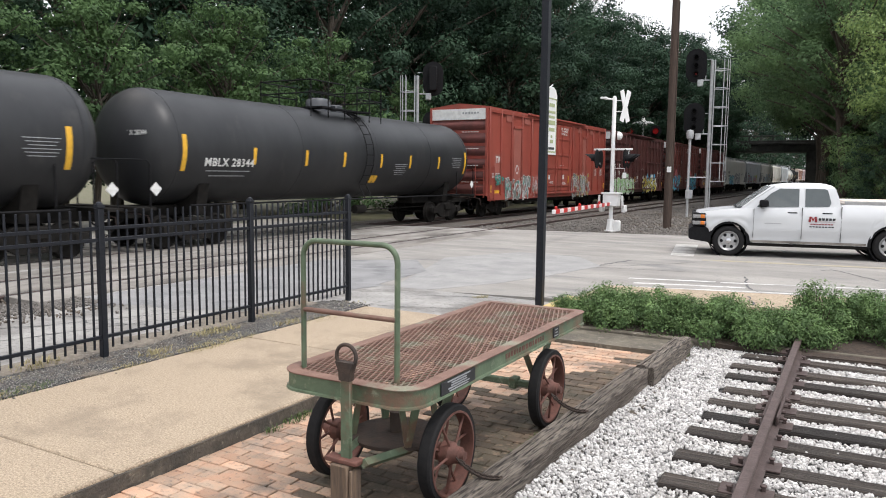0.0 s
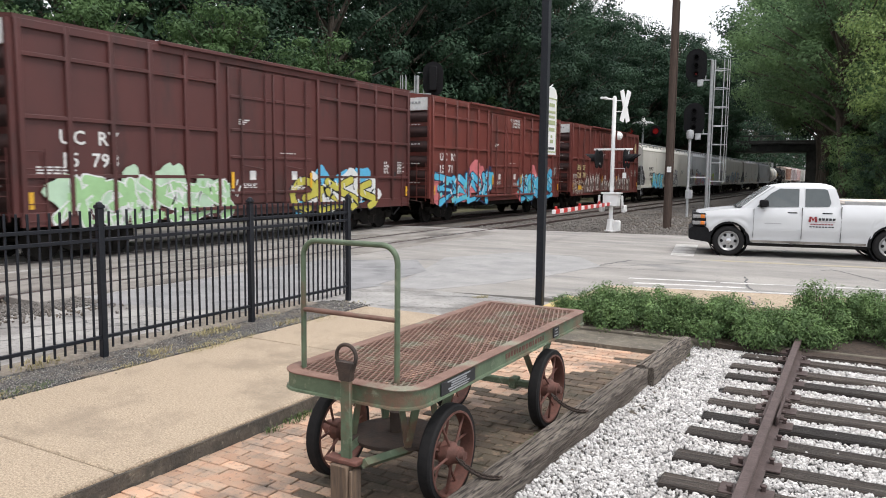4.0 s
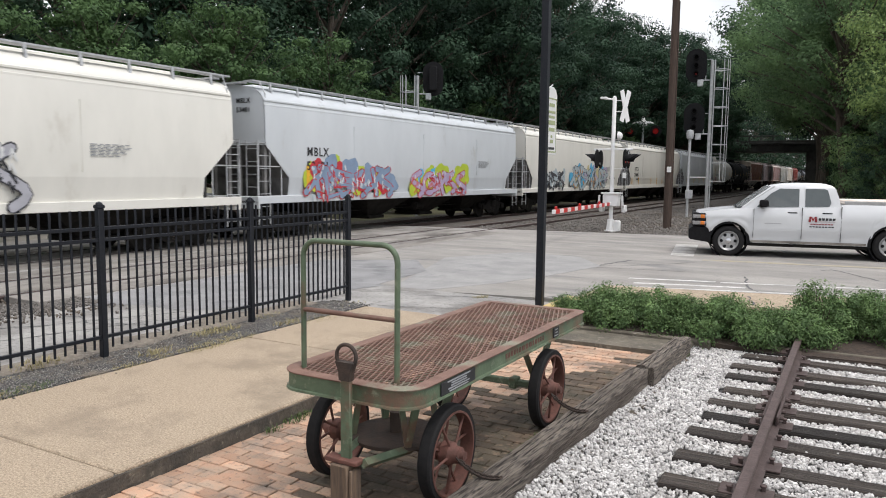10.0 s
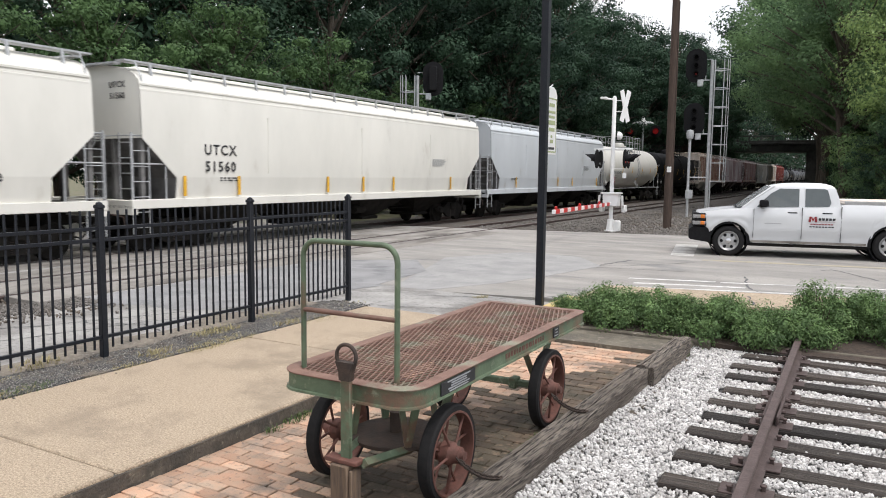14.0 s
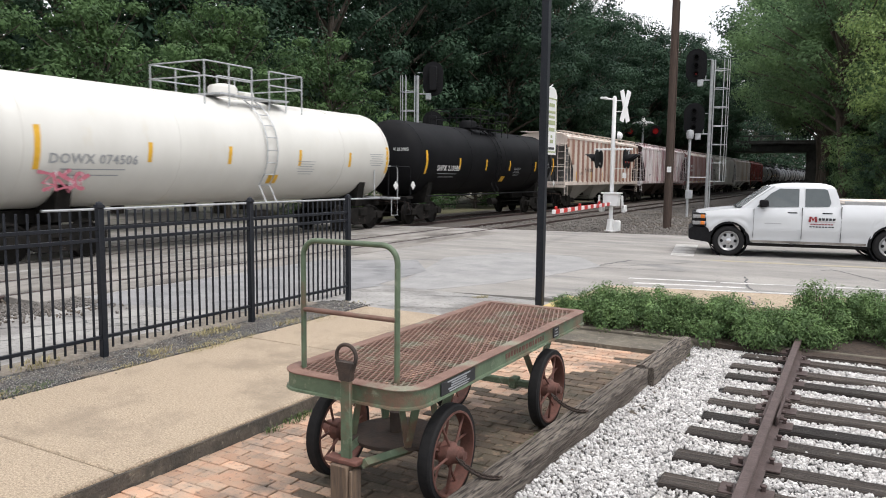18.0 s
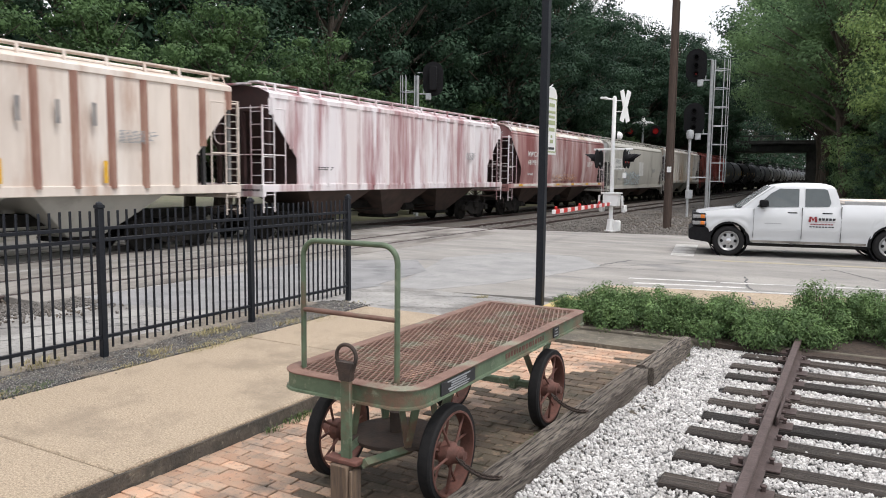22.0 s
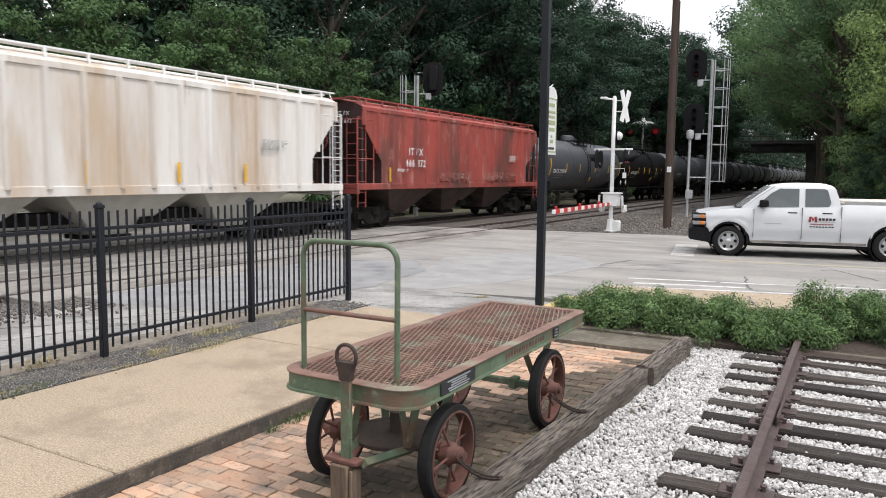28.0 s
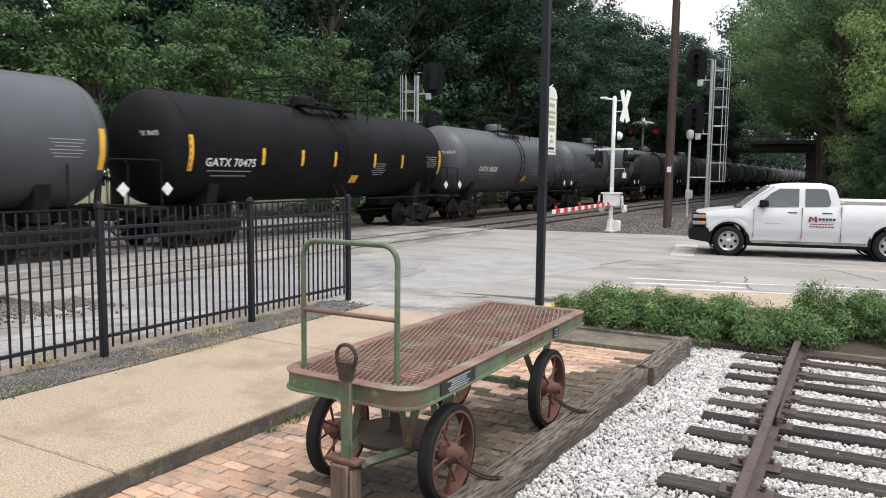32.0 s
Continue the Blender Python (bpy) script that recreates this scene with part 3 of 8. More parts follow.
def graffiti(car, y0, y1, z0, z1, x, cloud, fill, line, letters, seed, extra=None, wave=0.0):
    """Sprayed block shapes: a cloud behind, thick outlined strokes before it. No letters are spelt."""
    rnd = random.Random(seed)
    h, w = z1 - z0, (y1 - y0) / letters
    if cloud:
        for j, key in enumerate(cloud):
            g = Geo()
            for i in range(letters * 2):
                if i % len(cloud) == j:
                    blob(g, y0 + (i + 0.5) * w / 2 + rnd.uniform(-0.1, 0.1), z0 + h * rnd.uniform(0.35, 0.85), w * rnd.uniform(0.35, 0.65), h * rnd.uniform(0.3, 0.5), x + 0.001 * j, rnd)
            sprayed("sprayed_cloud", g, key, car)
    outline, inner = Geo(), Geo()
    t = min(w * 0.13, h * 0.105)
    for i in range(letters):
        a, b = y0 + i * w + 0.08 * w, y0 + (i + 1) * w - 0.08 * w
        lo, hi = z0 + h * rnd.uniform(0.0, 0.1), z0 + h * rnd.uniform(0.75, 0.95)
        mid = (lo + hi) / 2 + h * rnd.uniform(-0.1, 0.1)
        lean = w * rnd.uniform(0.0, 0.22)
        kind = rnd.randrange(5)
        am, an = (a + b) / 2, 9
        if kind == 0:
            strokes = [[(am + (b - a) * 0.55 * math.sin(6.28 * i / an + lean * 3), lo + (hi - lo) * i / an) for i in range(an + 1)]]
        elif kind == 1:
            strokes = [[(a - 0.3 * w, hi), (b, hi - h * 0.12), (a, mid), (b + 0.25 * w, mid - h * 0.1), (a + 0.1 * w, lo)]]
        elif kind == 2:
            strokes = [[(am + (b - a) * 0.6 * math.cos(0.5 + 4.6 * i / an), (lo + hi) / 2 + (hi - lo) * 0.5 * math.sin(0.5 + 4.6 * i / an)) for i in range(an + 1)], [(am, mid), (b + 0.35 * w, mid + h * 0.22)]]
        elif kind == 3:
            strokes = [[(a - 0.2 * w, lo + h * 0.1), (am, mid), (b + 0.2 * w, hi)], [(am - 0.1 * w, hi), (am + 0.2 * w, lo)], [(b - 0.2 * w, hi + h * 0.05), (b + 0.25 * w, hi), (b + 0.1 * w, mid + h * 0.1)]]
        else:
            strokes = [[(a, hi), (a + 0.15 * w, lo), (b + 0.2 * w, lo + h * 0.12), (am, mid + h * 0.12)], [(am, hi + h * 0.04), (b + 0.15 * w, hi - h * 0.2)]]
        for st in strokes:
            ribbon(outline, st, t * 1.32, x + 0.006)
            for p in (st[0], st[-1]):
                blob(outline, p[0], p[1], t * 1.45, t * 1.35, x + 0.006, rnd, 9, 0.15)
            ribbon(inner, st, t, x + 0.009)
            for p in st:
                blob(inner, p[0], p[1], t * 1.05, t * 1.0, x + 0.009, rnd, 9, 0.12)
    drips, gleam = Geo(), Geo()
    for i in range(letters * 4):
        y, z = rnd.uniform(y0, y1), z0 + h * rnd.uniform(0.05, 0.75)
        ribbon(drips, [(y, z), (y + rnd.uniform(-0.25, 0.25) * w, z - h * rnd.uniform(-0.35, 0.35)), (y + rnd.uniform(-0.4, 0.4) * w, z + h * rnd.uniform(-0.2, 0.2))], t * 0.28, x + 0.012)
        ribbon(gleam, [(y + 0.2 * w, z + h * 0.1), (y + 0.2 * w + rnd.uniform(-0.12, 0.12) * w, z + h * 0.25)], t * 0.22, x + 0.014)
    sprayed("sprayed_outline", outline, line, car)
    sprayed("sprayed_fill", inner, fill, car)
    sprayed("sprayed_detail", drips, line, car)
    sprayed("sprayed_gleam", gleam, "spray_white", car)
    if extra:
        g = Geo()
        for i in range(letters * 3):
            blob(g, rnd.uniform(y0, y1), z0 + h * rnd.uniform(0.05, 0.9), w * 0.09, h * 0.07, x + 0.012, rnd, 10, 0.3)
        sprayed("sprayed_speckle", g, extra, car)


def lettered(car, text, y0, y1, z0, z1, x, cloud, fill, line, seed):
    """Fat sprayed letters with a dark outline, each a little askew, over a cloud of colour."""
    rnd = random.Random(seed)
    w, hgt = (y1 - y0) / len(text), z1 - z0
    for j, key in enumerate(cloud):
        g = Geo()
        for i in range(len(text) * 3):
            if i % len(cloud) == j:
                blob(g, y0 + (i + 0.3) * w / 3, z0 + hgt * rnd.uniform(0.25, 0.92), w * rnd.uniform(0.22, 0.34), hgt * rnd.uniform(0.15, 0.24), x + 0.001 * j, rnd)
        sprayed("sprayed_cloud", g, key, car)
    flow = Geo()
    for i, ch in enumerate(text):
        lean, up_, wide = rnd.uniform(-7, 7), rnd.uniform(-0.06, 0.06) * hgt, rnd.uniform(1.0, 1.15)
        for name, key, fat, off in (("letter_outline", line, 0.135, 0.006 + 0.0006 * i), ("letter_fill", fill, 0.088, 0.010 + 0.0006 * i)):
            cu = bpy.data.curves.new(name, "FONT")
            cu.body, cu.size, cu.align_x, cu.resolution_u, cu.offset = ch, 1.0, "CENTER", 3, fat
            tmp = bpy.data.objects.new(name, cu)
            scene.collection.objects.link(tmp)
            me = bpy.data.meshes.new_from_object(tmp.evaluated_get(bpy.context.evaluated_depsgraph_get()))
            bpy.data.objects.remove(tmp)
            me.materials.clear()
            me.materials.append(M[key])
            ob = new(name, me)
            ob.parent = car
            turn = Matrix(((0, 0, 1, x + off), (1, 0, 0, y0 + (i + 0.5) * w), (0, 1, 0, z0 + 0.06 * hgt + up_), (0, 0, 0, 1)))
            me.transform(Matrix.Rotation(radians(lean), 4, "Z") @ Matrix(((1, 0.22, 0, 0), (0, 1, 0, 0), (0, 0, 1, 0), (0, 0, 0, 1))) @ Matrix.Diagonal((w * 1.32 * wide if ch != "I" else w * 1.9, hgt * 1.12, 1, 1)))
            ob.matrix_basis = turn
            tagged(ob, "")
        for _ in range(3):
            yy, zz = y0 + (i + rnd.uniform(0.2, 0.8)) * w, z0 + hgt * rnd.uniform(0.2, 0.9)
            ribbon(flow, [(yy, zz), (yy + 0.1 * w, zz + 0.08 * hgt)], 0.02, x + 0.013)
    sprayed("sprayed_gleam", flow, "spray_white", car)


def sprayed(name, g, key, car):
    """Many strokes of spray paint, kept together as one part."""
    return tagged(part(name, g, key, car, smooth=False), "", "", "", "stuff")


def car_thing(name, label, category, y_mid):
    car = thing(name, label, category, (MAIN_X, y_mid, RAIL_Z), group="cars of the freight train")
    CARS.append((car, y_mid))
    return car


def tank_car(y_mid, length, shell, label, marks=None, letter="letter_white", rails="black_matt", r=1.5, zc=2.61, stripes=(-6.35, -3.85, -1.5, 1.5, 4.3, 6.95), at=-4.9, seed=0, dome=0.0, climb=0.0):
    car = car_thing("tank_car", label, "tank car", y_mid)
    half = length / 2 - 0.45
    e = 0.85
    prof = [(-half + e - e * math.cos(a), max(1e-7, r * math.sin(a))) for a in [i * math.pi / 16 for i in range(9)]]
    prof += [(-0.03, r)] + [(0.0, r + 0.0)] + [(-p, q) for p, q in reversed(prof)]
    part("tank_shell", Geo().lathe(prof, "y", 56, (0, 0, zc)), shell, car)
    for y in (-half + e, -half * 0.35, half * 0.12, half * 0.55, half - e):
        part("weld_band", Geo().lathe([(y - 0.02, r - 0.02), (y - 0.015, r + 0.006), (y + 0.015, r + 0.006), (y + 0.02, r - 0.02)], "y", 48, (0, 0, zc), True), shell, car)
    for s in (-1, 1):
        g = Geo().box(-0.35, 0.35, s * (half - 1.6) - 1.75, s * (half - 1.6) + 1.75, 0.78, 1.1, 0.03)
        g.prism([(-1.2, zc - 0.8), (-1.0, 0.85), (1.0, 0.85), (1.2, zc - 0.8)], "y", s * (half - 1.9) - 0.18, s * (half - 1.9) + 0.18)
        part("stub_sill", g, "under_black", car)
        part("end_platform", Geo().box(-1.45, 1.45, s * half - 0.3, s * half + 0.12, 1.04, 1.12, 0.01), rails if rails != "black_matt" else "under_black", car)
        for xs in (-1.4, 1.4):
            g = Geo()
            g.tube([(xs, s * half - 1.5, 1.12), (xs, s * half - 1.5, 2.15), (xs, s * half - 1.35, 2.25), (xs, s * half - 0.1, 2.25), (xs, s * half, 2.15), (xs, s * half, 1.12)], 0.022, 6)
            part("end_handrail", g, rails, car)
            g = Geo()
            g.tube([(xs, s * half, 1.1), (xs, s * half, 0.46), (xs, s * half - 0.4, 0.46), (xs, s * half - 0.4, 1.1)], 0.02, 6)
            part("step", g, rails, car)
    g = Geo().tube([(1.42, -half + 1.2, 1.12), (1.42, half - 1.2, 1.12)], 0.03, 6)
    part("side_handrail", g, rails, car)
    # dome, walkway and its guard
    top_parts = [part("manway", Geo().lathe([(zc + r - 0.1, 0.42), (zc + r + 0.28, 0.42), (zc + r + 0.36, 0.36), (zc + r + 0.40, 0.2), (zc + r + 0.41, 0.0)], "z", 20, (0, -0.25, 0)).box(-0.3, 0.3, 0.35, 0.75, zc + r - 0.1, zc + r + 0.22, 0.03), shell if shell != "tank_black" else "tank_grey", car)]
    top_parts.append(part("walkway", Geo().box(-1.05, 1.05, -1.35, -0.8, zc + r - 0.03, zc + r + 0.02).box(-1.05, 1.05, 0.9, 1.4, zc + r - 0.03, zc + r + 0.02).box(0.75, 1.05, -0.8, 0.9, zc + r - 0.05, zc + r), rails, car))
    for xs in (-1.05, 1.05):
        for ya, yb in ((-1.9, -0.15), (0.55, 2.0)):
            ye, yo = (ya, yb) if ya < 0 else (yb, ya)
            for z in (0.4, 0.8):
                bend = [(xs, yo, zc + r + z), (xs, ye, zc + r + z)] + ([(-xs, ye, zc + r + z)] if xs > 0 else [])
                top_parts.append(part("guard_rail", Geo().tube(bend, 0.022, 6), rails, car))
            for y in (ya, (ya + yb) / 2, yb):
                top_parts.append(part("guard_post", Geo().tube([(xs, y, zc + r - 0.35), (xs, y, zc + r + 0.8)], 0.022, 6), rails, car))
    g = Geo()
    for xs in (1,):
        arc = [(xs * (r + 0.09) * math.sin(a), 0.0, zc + (r + 0.09) * math.cos(a)) for a in [radians(25 + 13 * i) for i in range(9)]]
        for y in (-0.21, 0.21):
            g.tube([(p[0], y, p[2]) for p in arc] + [(xs * 1.52, y, 1.1)], 0.02, 6)
        for p in arc:
            g.tube([(p[0], -0.21, p[2]), (p[0], 0.21, p[2])], 0.015, 6)
    part("ladder", g, rails, car).location.y = climb
    for ob in top_parts:
        ob.location.y = dome

    def on_shell(y, z0, z1, wy, key, nm, label=""):
        gg, n = Geo(), 5
        pts = [zc + z0 + (z1 - z0) * i / n for i in range(n + 1)]
        vs = []
        for z in pts:
            d = min(0.999, max(-0.999, (z - zc) / r))
            xx = (r + 0.006) * math.sqrt(1 - d * d)
            vs += [(xx, y - wy, z), (xx, y + wy, z)]
        gg.add(vs, [(2 * i, 2 * i + 1, 2 * i + 3, 2 * i + 2) for i in range(n)])
        return part(nm, gg, key, car, label)

    for k, y in enumerate(stripes):
        tall = k in (0, len(stripes) - 1)
        on_shell(y, -0.62 if tall else -0.42, 0.30 if tall else 0.05, 0.07 if tall else 0.06, "stripe_yellow", "reflector_stripe", "yellow reflective stripe")
    for a, b in ((0.15, -0.30), (0.40, 0.02)):
        for j in range(6):
            on_shell(a * 2 * half, b - j * 0.075, b - j * 0.075 + 0.018, 0.42 - 0.06 * (j % 3), "letter_grey", "stencil_line")
    on_shell(0.06 * 2 * half, -0.95, -0.70, 0.2, "stripe_yellow", "placard_panel")
    for j in range(2):
        on_shell(at, -0.62 - j * 0.13, -0.595 - j * 0.13, 0.8 - 0.15 * j, "letter_grey", "stencil_line")
    for s in (-1, 1):
        p = part("placard", Geo().box(0, 0.01, -0.12, 0.12, -0.12, 0.12), "letter_white", car, "white diamond placard")
        p.matrix_basis = pose(1.42, s * (half - 0.15), 1.55, 45)
    if marks:
        lean = math.asin(0.36 / r)
        words("lettering", marks, 0.31, letter, car, Matrix.Translation(((r + 0.012) * math.cos(lean) - 0.03, at, zc - 0.48)) @ Euler((0, lean, 0)).to_matrix().to_4x4() @ Euler((math.pi / 2, 0, math.pi / 2)).to_matrix().to_4x4(), "", 1.1)
        words("lettering", marks, 0.17, letter, car, Matrix.Translation((0.75, -half - 0.012 + 0.1, zc + 0.25)) @ Euler((math.pi / 2, 0, 0)).to_matrix().to_4x4(), "", 1.05)
    bogies(car, length / 2 - 0.45, half - 1.75)
    return car


def box_car(y_mid, length, body, label, ribs=13, height=5.28, marks=None, notice=False, cap="letter_white", ladder_mat=None, cross=(), door_half=1.7, end="end_shaded", mark_y=None, mark_size=0.42):
    car = car_thing("box_car", label, "box car", y_mid)
    half, hw, z0, z1 = length / 2 - 0.85, 1.5, 1.02, height - 0.25
    part("body", Geo().box(-hw, hw, -half, half, z0, z1, 0.03), body, car)
    roof = Geo().prism([(-hw - 0.06, z1 - 0.06), (hw + 0.06, z1 - 0.06), (hw + 0.06, z1 + 0.02), (0.0, z1 + 0.2), (-hw - 0.06, z1 + 0.02)], "y", -half - 0.03, half + 0.03)
    for k in range(14):
        y = -half + (k + 0.5) * 2 * half / 14
        roof.prism([(-hw, z1 + 0.03), (hw, z1 + 0.03), (0, z1 + 0.235)], "y", y - 0.05, y + 0.05)
    part("roof", roof, body, car, "", False)
    part("side_sill", Geo().box(hw - 0.02, hw + 0.05, -half, half, z0 - 0.22, z0 + 0.08, 0.01).box(-hw - 0.05, -hw + 0.02, -half, half, z0 - 0.22, z0 + 0.08, 0.01), body, car)
    part("top_chord", Geo().box(hw - 0.02, hw + 0.07, -half, half, z1 - 0.22, z1 - 0.05, 0.01), body, car)
    n = 0
    for s in (-1, 1):
        for i in range(6):
            y = s * (door_half + 0.35 + (half - door_half - 0.42) * i / 5)
            part("side_post", Geo().box(hw - 0.01, hw + 0.085, y - 0.06, y + 0.06, z0, z1 - 0.05, 0.012), body, car)
    if cross:
        for s in (-1, 1):
            ya, yb = sorted((s * (door_half + 0.4), s * (half - 0.1)))
            for z in cross:
                part("side_rail", Geo().box(hw - 0.01, hw + 0.07, ya, yb, z - 0.045, z + 0.045, 0.01), body, car)
    for s in (-1, 1):
        y0, y1 = (0.03, door_half) if s > 0 else (-door_half, -0.03)
        d = part("door", Geo().box(hw, hw + 0.07, y0, y1, z0 + 0.1, z1 - 0.28, 0.012), body, car)
        for f in (0.10, 0.34, 0.52, 0.74):
            z = z0 + (z1 - z0) * f
            part("door_rib", Geo().box(hw + 0.07, hw + 0.105, y0 + 0.06, y1 - 0.06, z - 0.04, z + 0.04, 0.01), body, d)
        for f in (0.25, 0.8):
            y = y0 + (y1 - y0) * f
            part("lock_bar", Geo().tube([(hw + 0.13, y, z0 + 0.02), (hw + 0.13, y, z1 - 0.3)], 0.025, 8), body, d)
        part("door_lever", Geo().tube([(hw + 0.15, y0 + 0.4, z0 + 1.15), (hw + 0.15, y0 + 1.2, z0 + 1.05)], 0.02, 6), body, d)
        part("seal_plate", Geo().box(hw + 0.071, hw + 0.078, y0 + 0.75, y0 + 0.98, z0 + 0.75, z0 + 1.0), "letter_white", d, smooth=False)
    part("door_hood", Geo().box(hw + 0.02, hw + 0.16, -door_half - 2.2, door_half + 2.2, z1 - 0.06, z1 + 0.03, 0.01), body, car)
    part("door_track", Geo().box(hw + 0.02, hw + 0.14, -3.3, 3.3, z0 - 0.03, z0 + 0.05, 0.008), body, car)
    for s in (-1, 1):
        g = Geo()
        ye = s * half
        for k in range(6):
            z = z0 + 0.30 + k * (z1 - z0 - 1.1) / 5
            g.prism([(ye, z - 0.22), (ye + s * 0.11, z - 0.07), (ye + s * 0.11, z + 0.07), (ye, z + 0.22)], "x", -hw + 0.08, hw - 0.08)
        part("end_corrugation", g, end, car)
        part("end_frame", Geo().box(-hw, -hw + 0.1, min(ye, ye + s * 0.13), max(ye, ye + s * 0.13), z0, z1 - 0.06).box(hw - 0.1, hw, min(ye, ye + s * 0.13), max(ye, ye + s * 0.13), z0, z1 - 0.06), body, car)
        for k in range(4):
            side_bars_end(car, ye + s * 0.115, z0 + 0.62 + k * 0.76, 0.6, "letter_white", 0.018)
        part("end_panel", Geo().box(-hw + 0.02, hw - 0.02, min(ye, ye + s * 0.09), max(ye, ye + s * 0.09), z1 - 0.55, z1 - 0.06), cap, car, "white panel at the top of the end")
        side_bars_end(car, ye + s * 0.095, z1 - 0.25, 0.6)
        ladder(car, hw + 0.075, s * (half - 0.32), z0 - 0.25, z0 + 1.4, ladder_mat or body)
        ladder(car, hw - 0.35, ye + s * 0.16, z0 - 0.1, z0 + 1.4, ladder_mat or body, 0.42, "x")
        part("reflector", Geo().box(hw + 0.108, hw + 0.114, s * 1.62 - 0.05, s * 1.62 + 0.05, z0 + 0.52, z0 + 0.96), "stripe_yellow", car, "yellow reflective strip")
        part("reflector", Geo().box(hw + 0.062, hw + 0.068, s * (half - 0.2) - 0.05, s * (half - 0.2) + 0.05, z0 + 0.15, z0 + 0.5), "stripe_yellow", car, "yellow reflective strip")
        g = Geo().box(-0.3, 0.3, s * half - 2.2, s * half + 0.3, 0.72, 1.02, 0.02)
        part("draft_sill", g, "under_black", car)
    part("centre_sill", Geo().box(-0.25, 0.25, -half, half, 0.75, 1.02).box(hw - 0.3, hw - 0.2, -half * 0.6, half * 0.6, 0.6, 0.9), "under_black", car)
    side_bars(car, -1.35, z0 + 2.35, hw + 0.074, 0.3, 0.03, 3, "letter_white", 5)
    if notice:
        side_words(car, "CLOSE AND LOCK\nDOOR BEFORE\nMOVING CAR", 0.145, 0.86, z1 - 0.50, hw + 0.108, "letter_white")
    for yy, ww in ((half * 0.78, 0.25), (half * 0.90, 0.4)):
        side_bars(car, yy, z0 + 1.35, hw + 0.006, ww, 0.03, 8, "letter_white", 7)
    side_bars(car, -1.2, z0 + 0.62, hw + 0.074, 0.5, 0.025, 3, "letter_white", 15)
    side_bars(car, 0.75, z0 + 0.55, hw + 0.074, 0.6, 0.025, 4, "letter_white", 16)
    side_bars(car, 0.3, z0 + 1.5, hw + 0.074, 0.7, 0.03, 1, "letter_white", 17)
    side_bars(car, -half * 0.95, z0 + 1.0, hw + 0.006, 0.9, 0.035, 4, "letter_white", 9)
    part("data_plate", Geo().box(hw + 0.004, hw + 0.012, half * 0.84, half * 0.84 + 0.34, z0 + 0.72, z0 + 1.02), "letter_black", car, smooth=False)
    if marks:
        for i, row in enumerate(marks):
            side_words(car, row, mark_size, -half * 0.80 if mark_y is None else mark_y, z0 + 1.52 - 0.48 * i, hw + 0.012, "letter_white", 1.1)
    bogies(car, half + 0.4, half - 1.75)
    return car


def side_bars_end(car, y, z, w, key="letter_grey", h=0.04):
    g = Geo()
    for i in range(6):
        g.box(0.2 + i * 0.15, 0.3 + i * 0.15, y - 0.003, y + 0.003, z - h, z + h)
    tagged(part("end_stencil", g, key, car, smooth=False), "", "", "", "stuff")


def picked(vs, faces):
    """The given faces with their own corners only, set in a little from the sides."""
    used = sorted({i for q in faces for i in q})
    at = {i: k for k, i in enumerate(used)}
    return Geo().add([(vs[i][0] * 0.985, vs[i][1], vs[i][2]) for i in used], [tuple(at[i] for i in q) for q in faces])


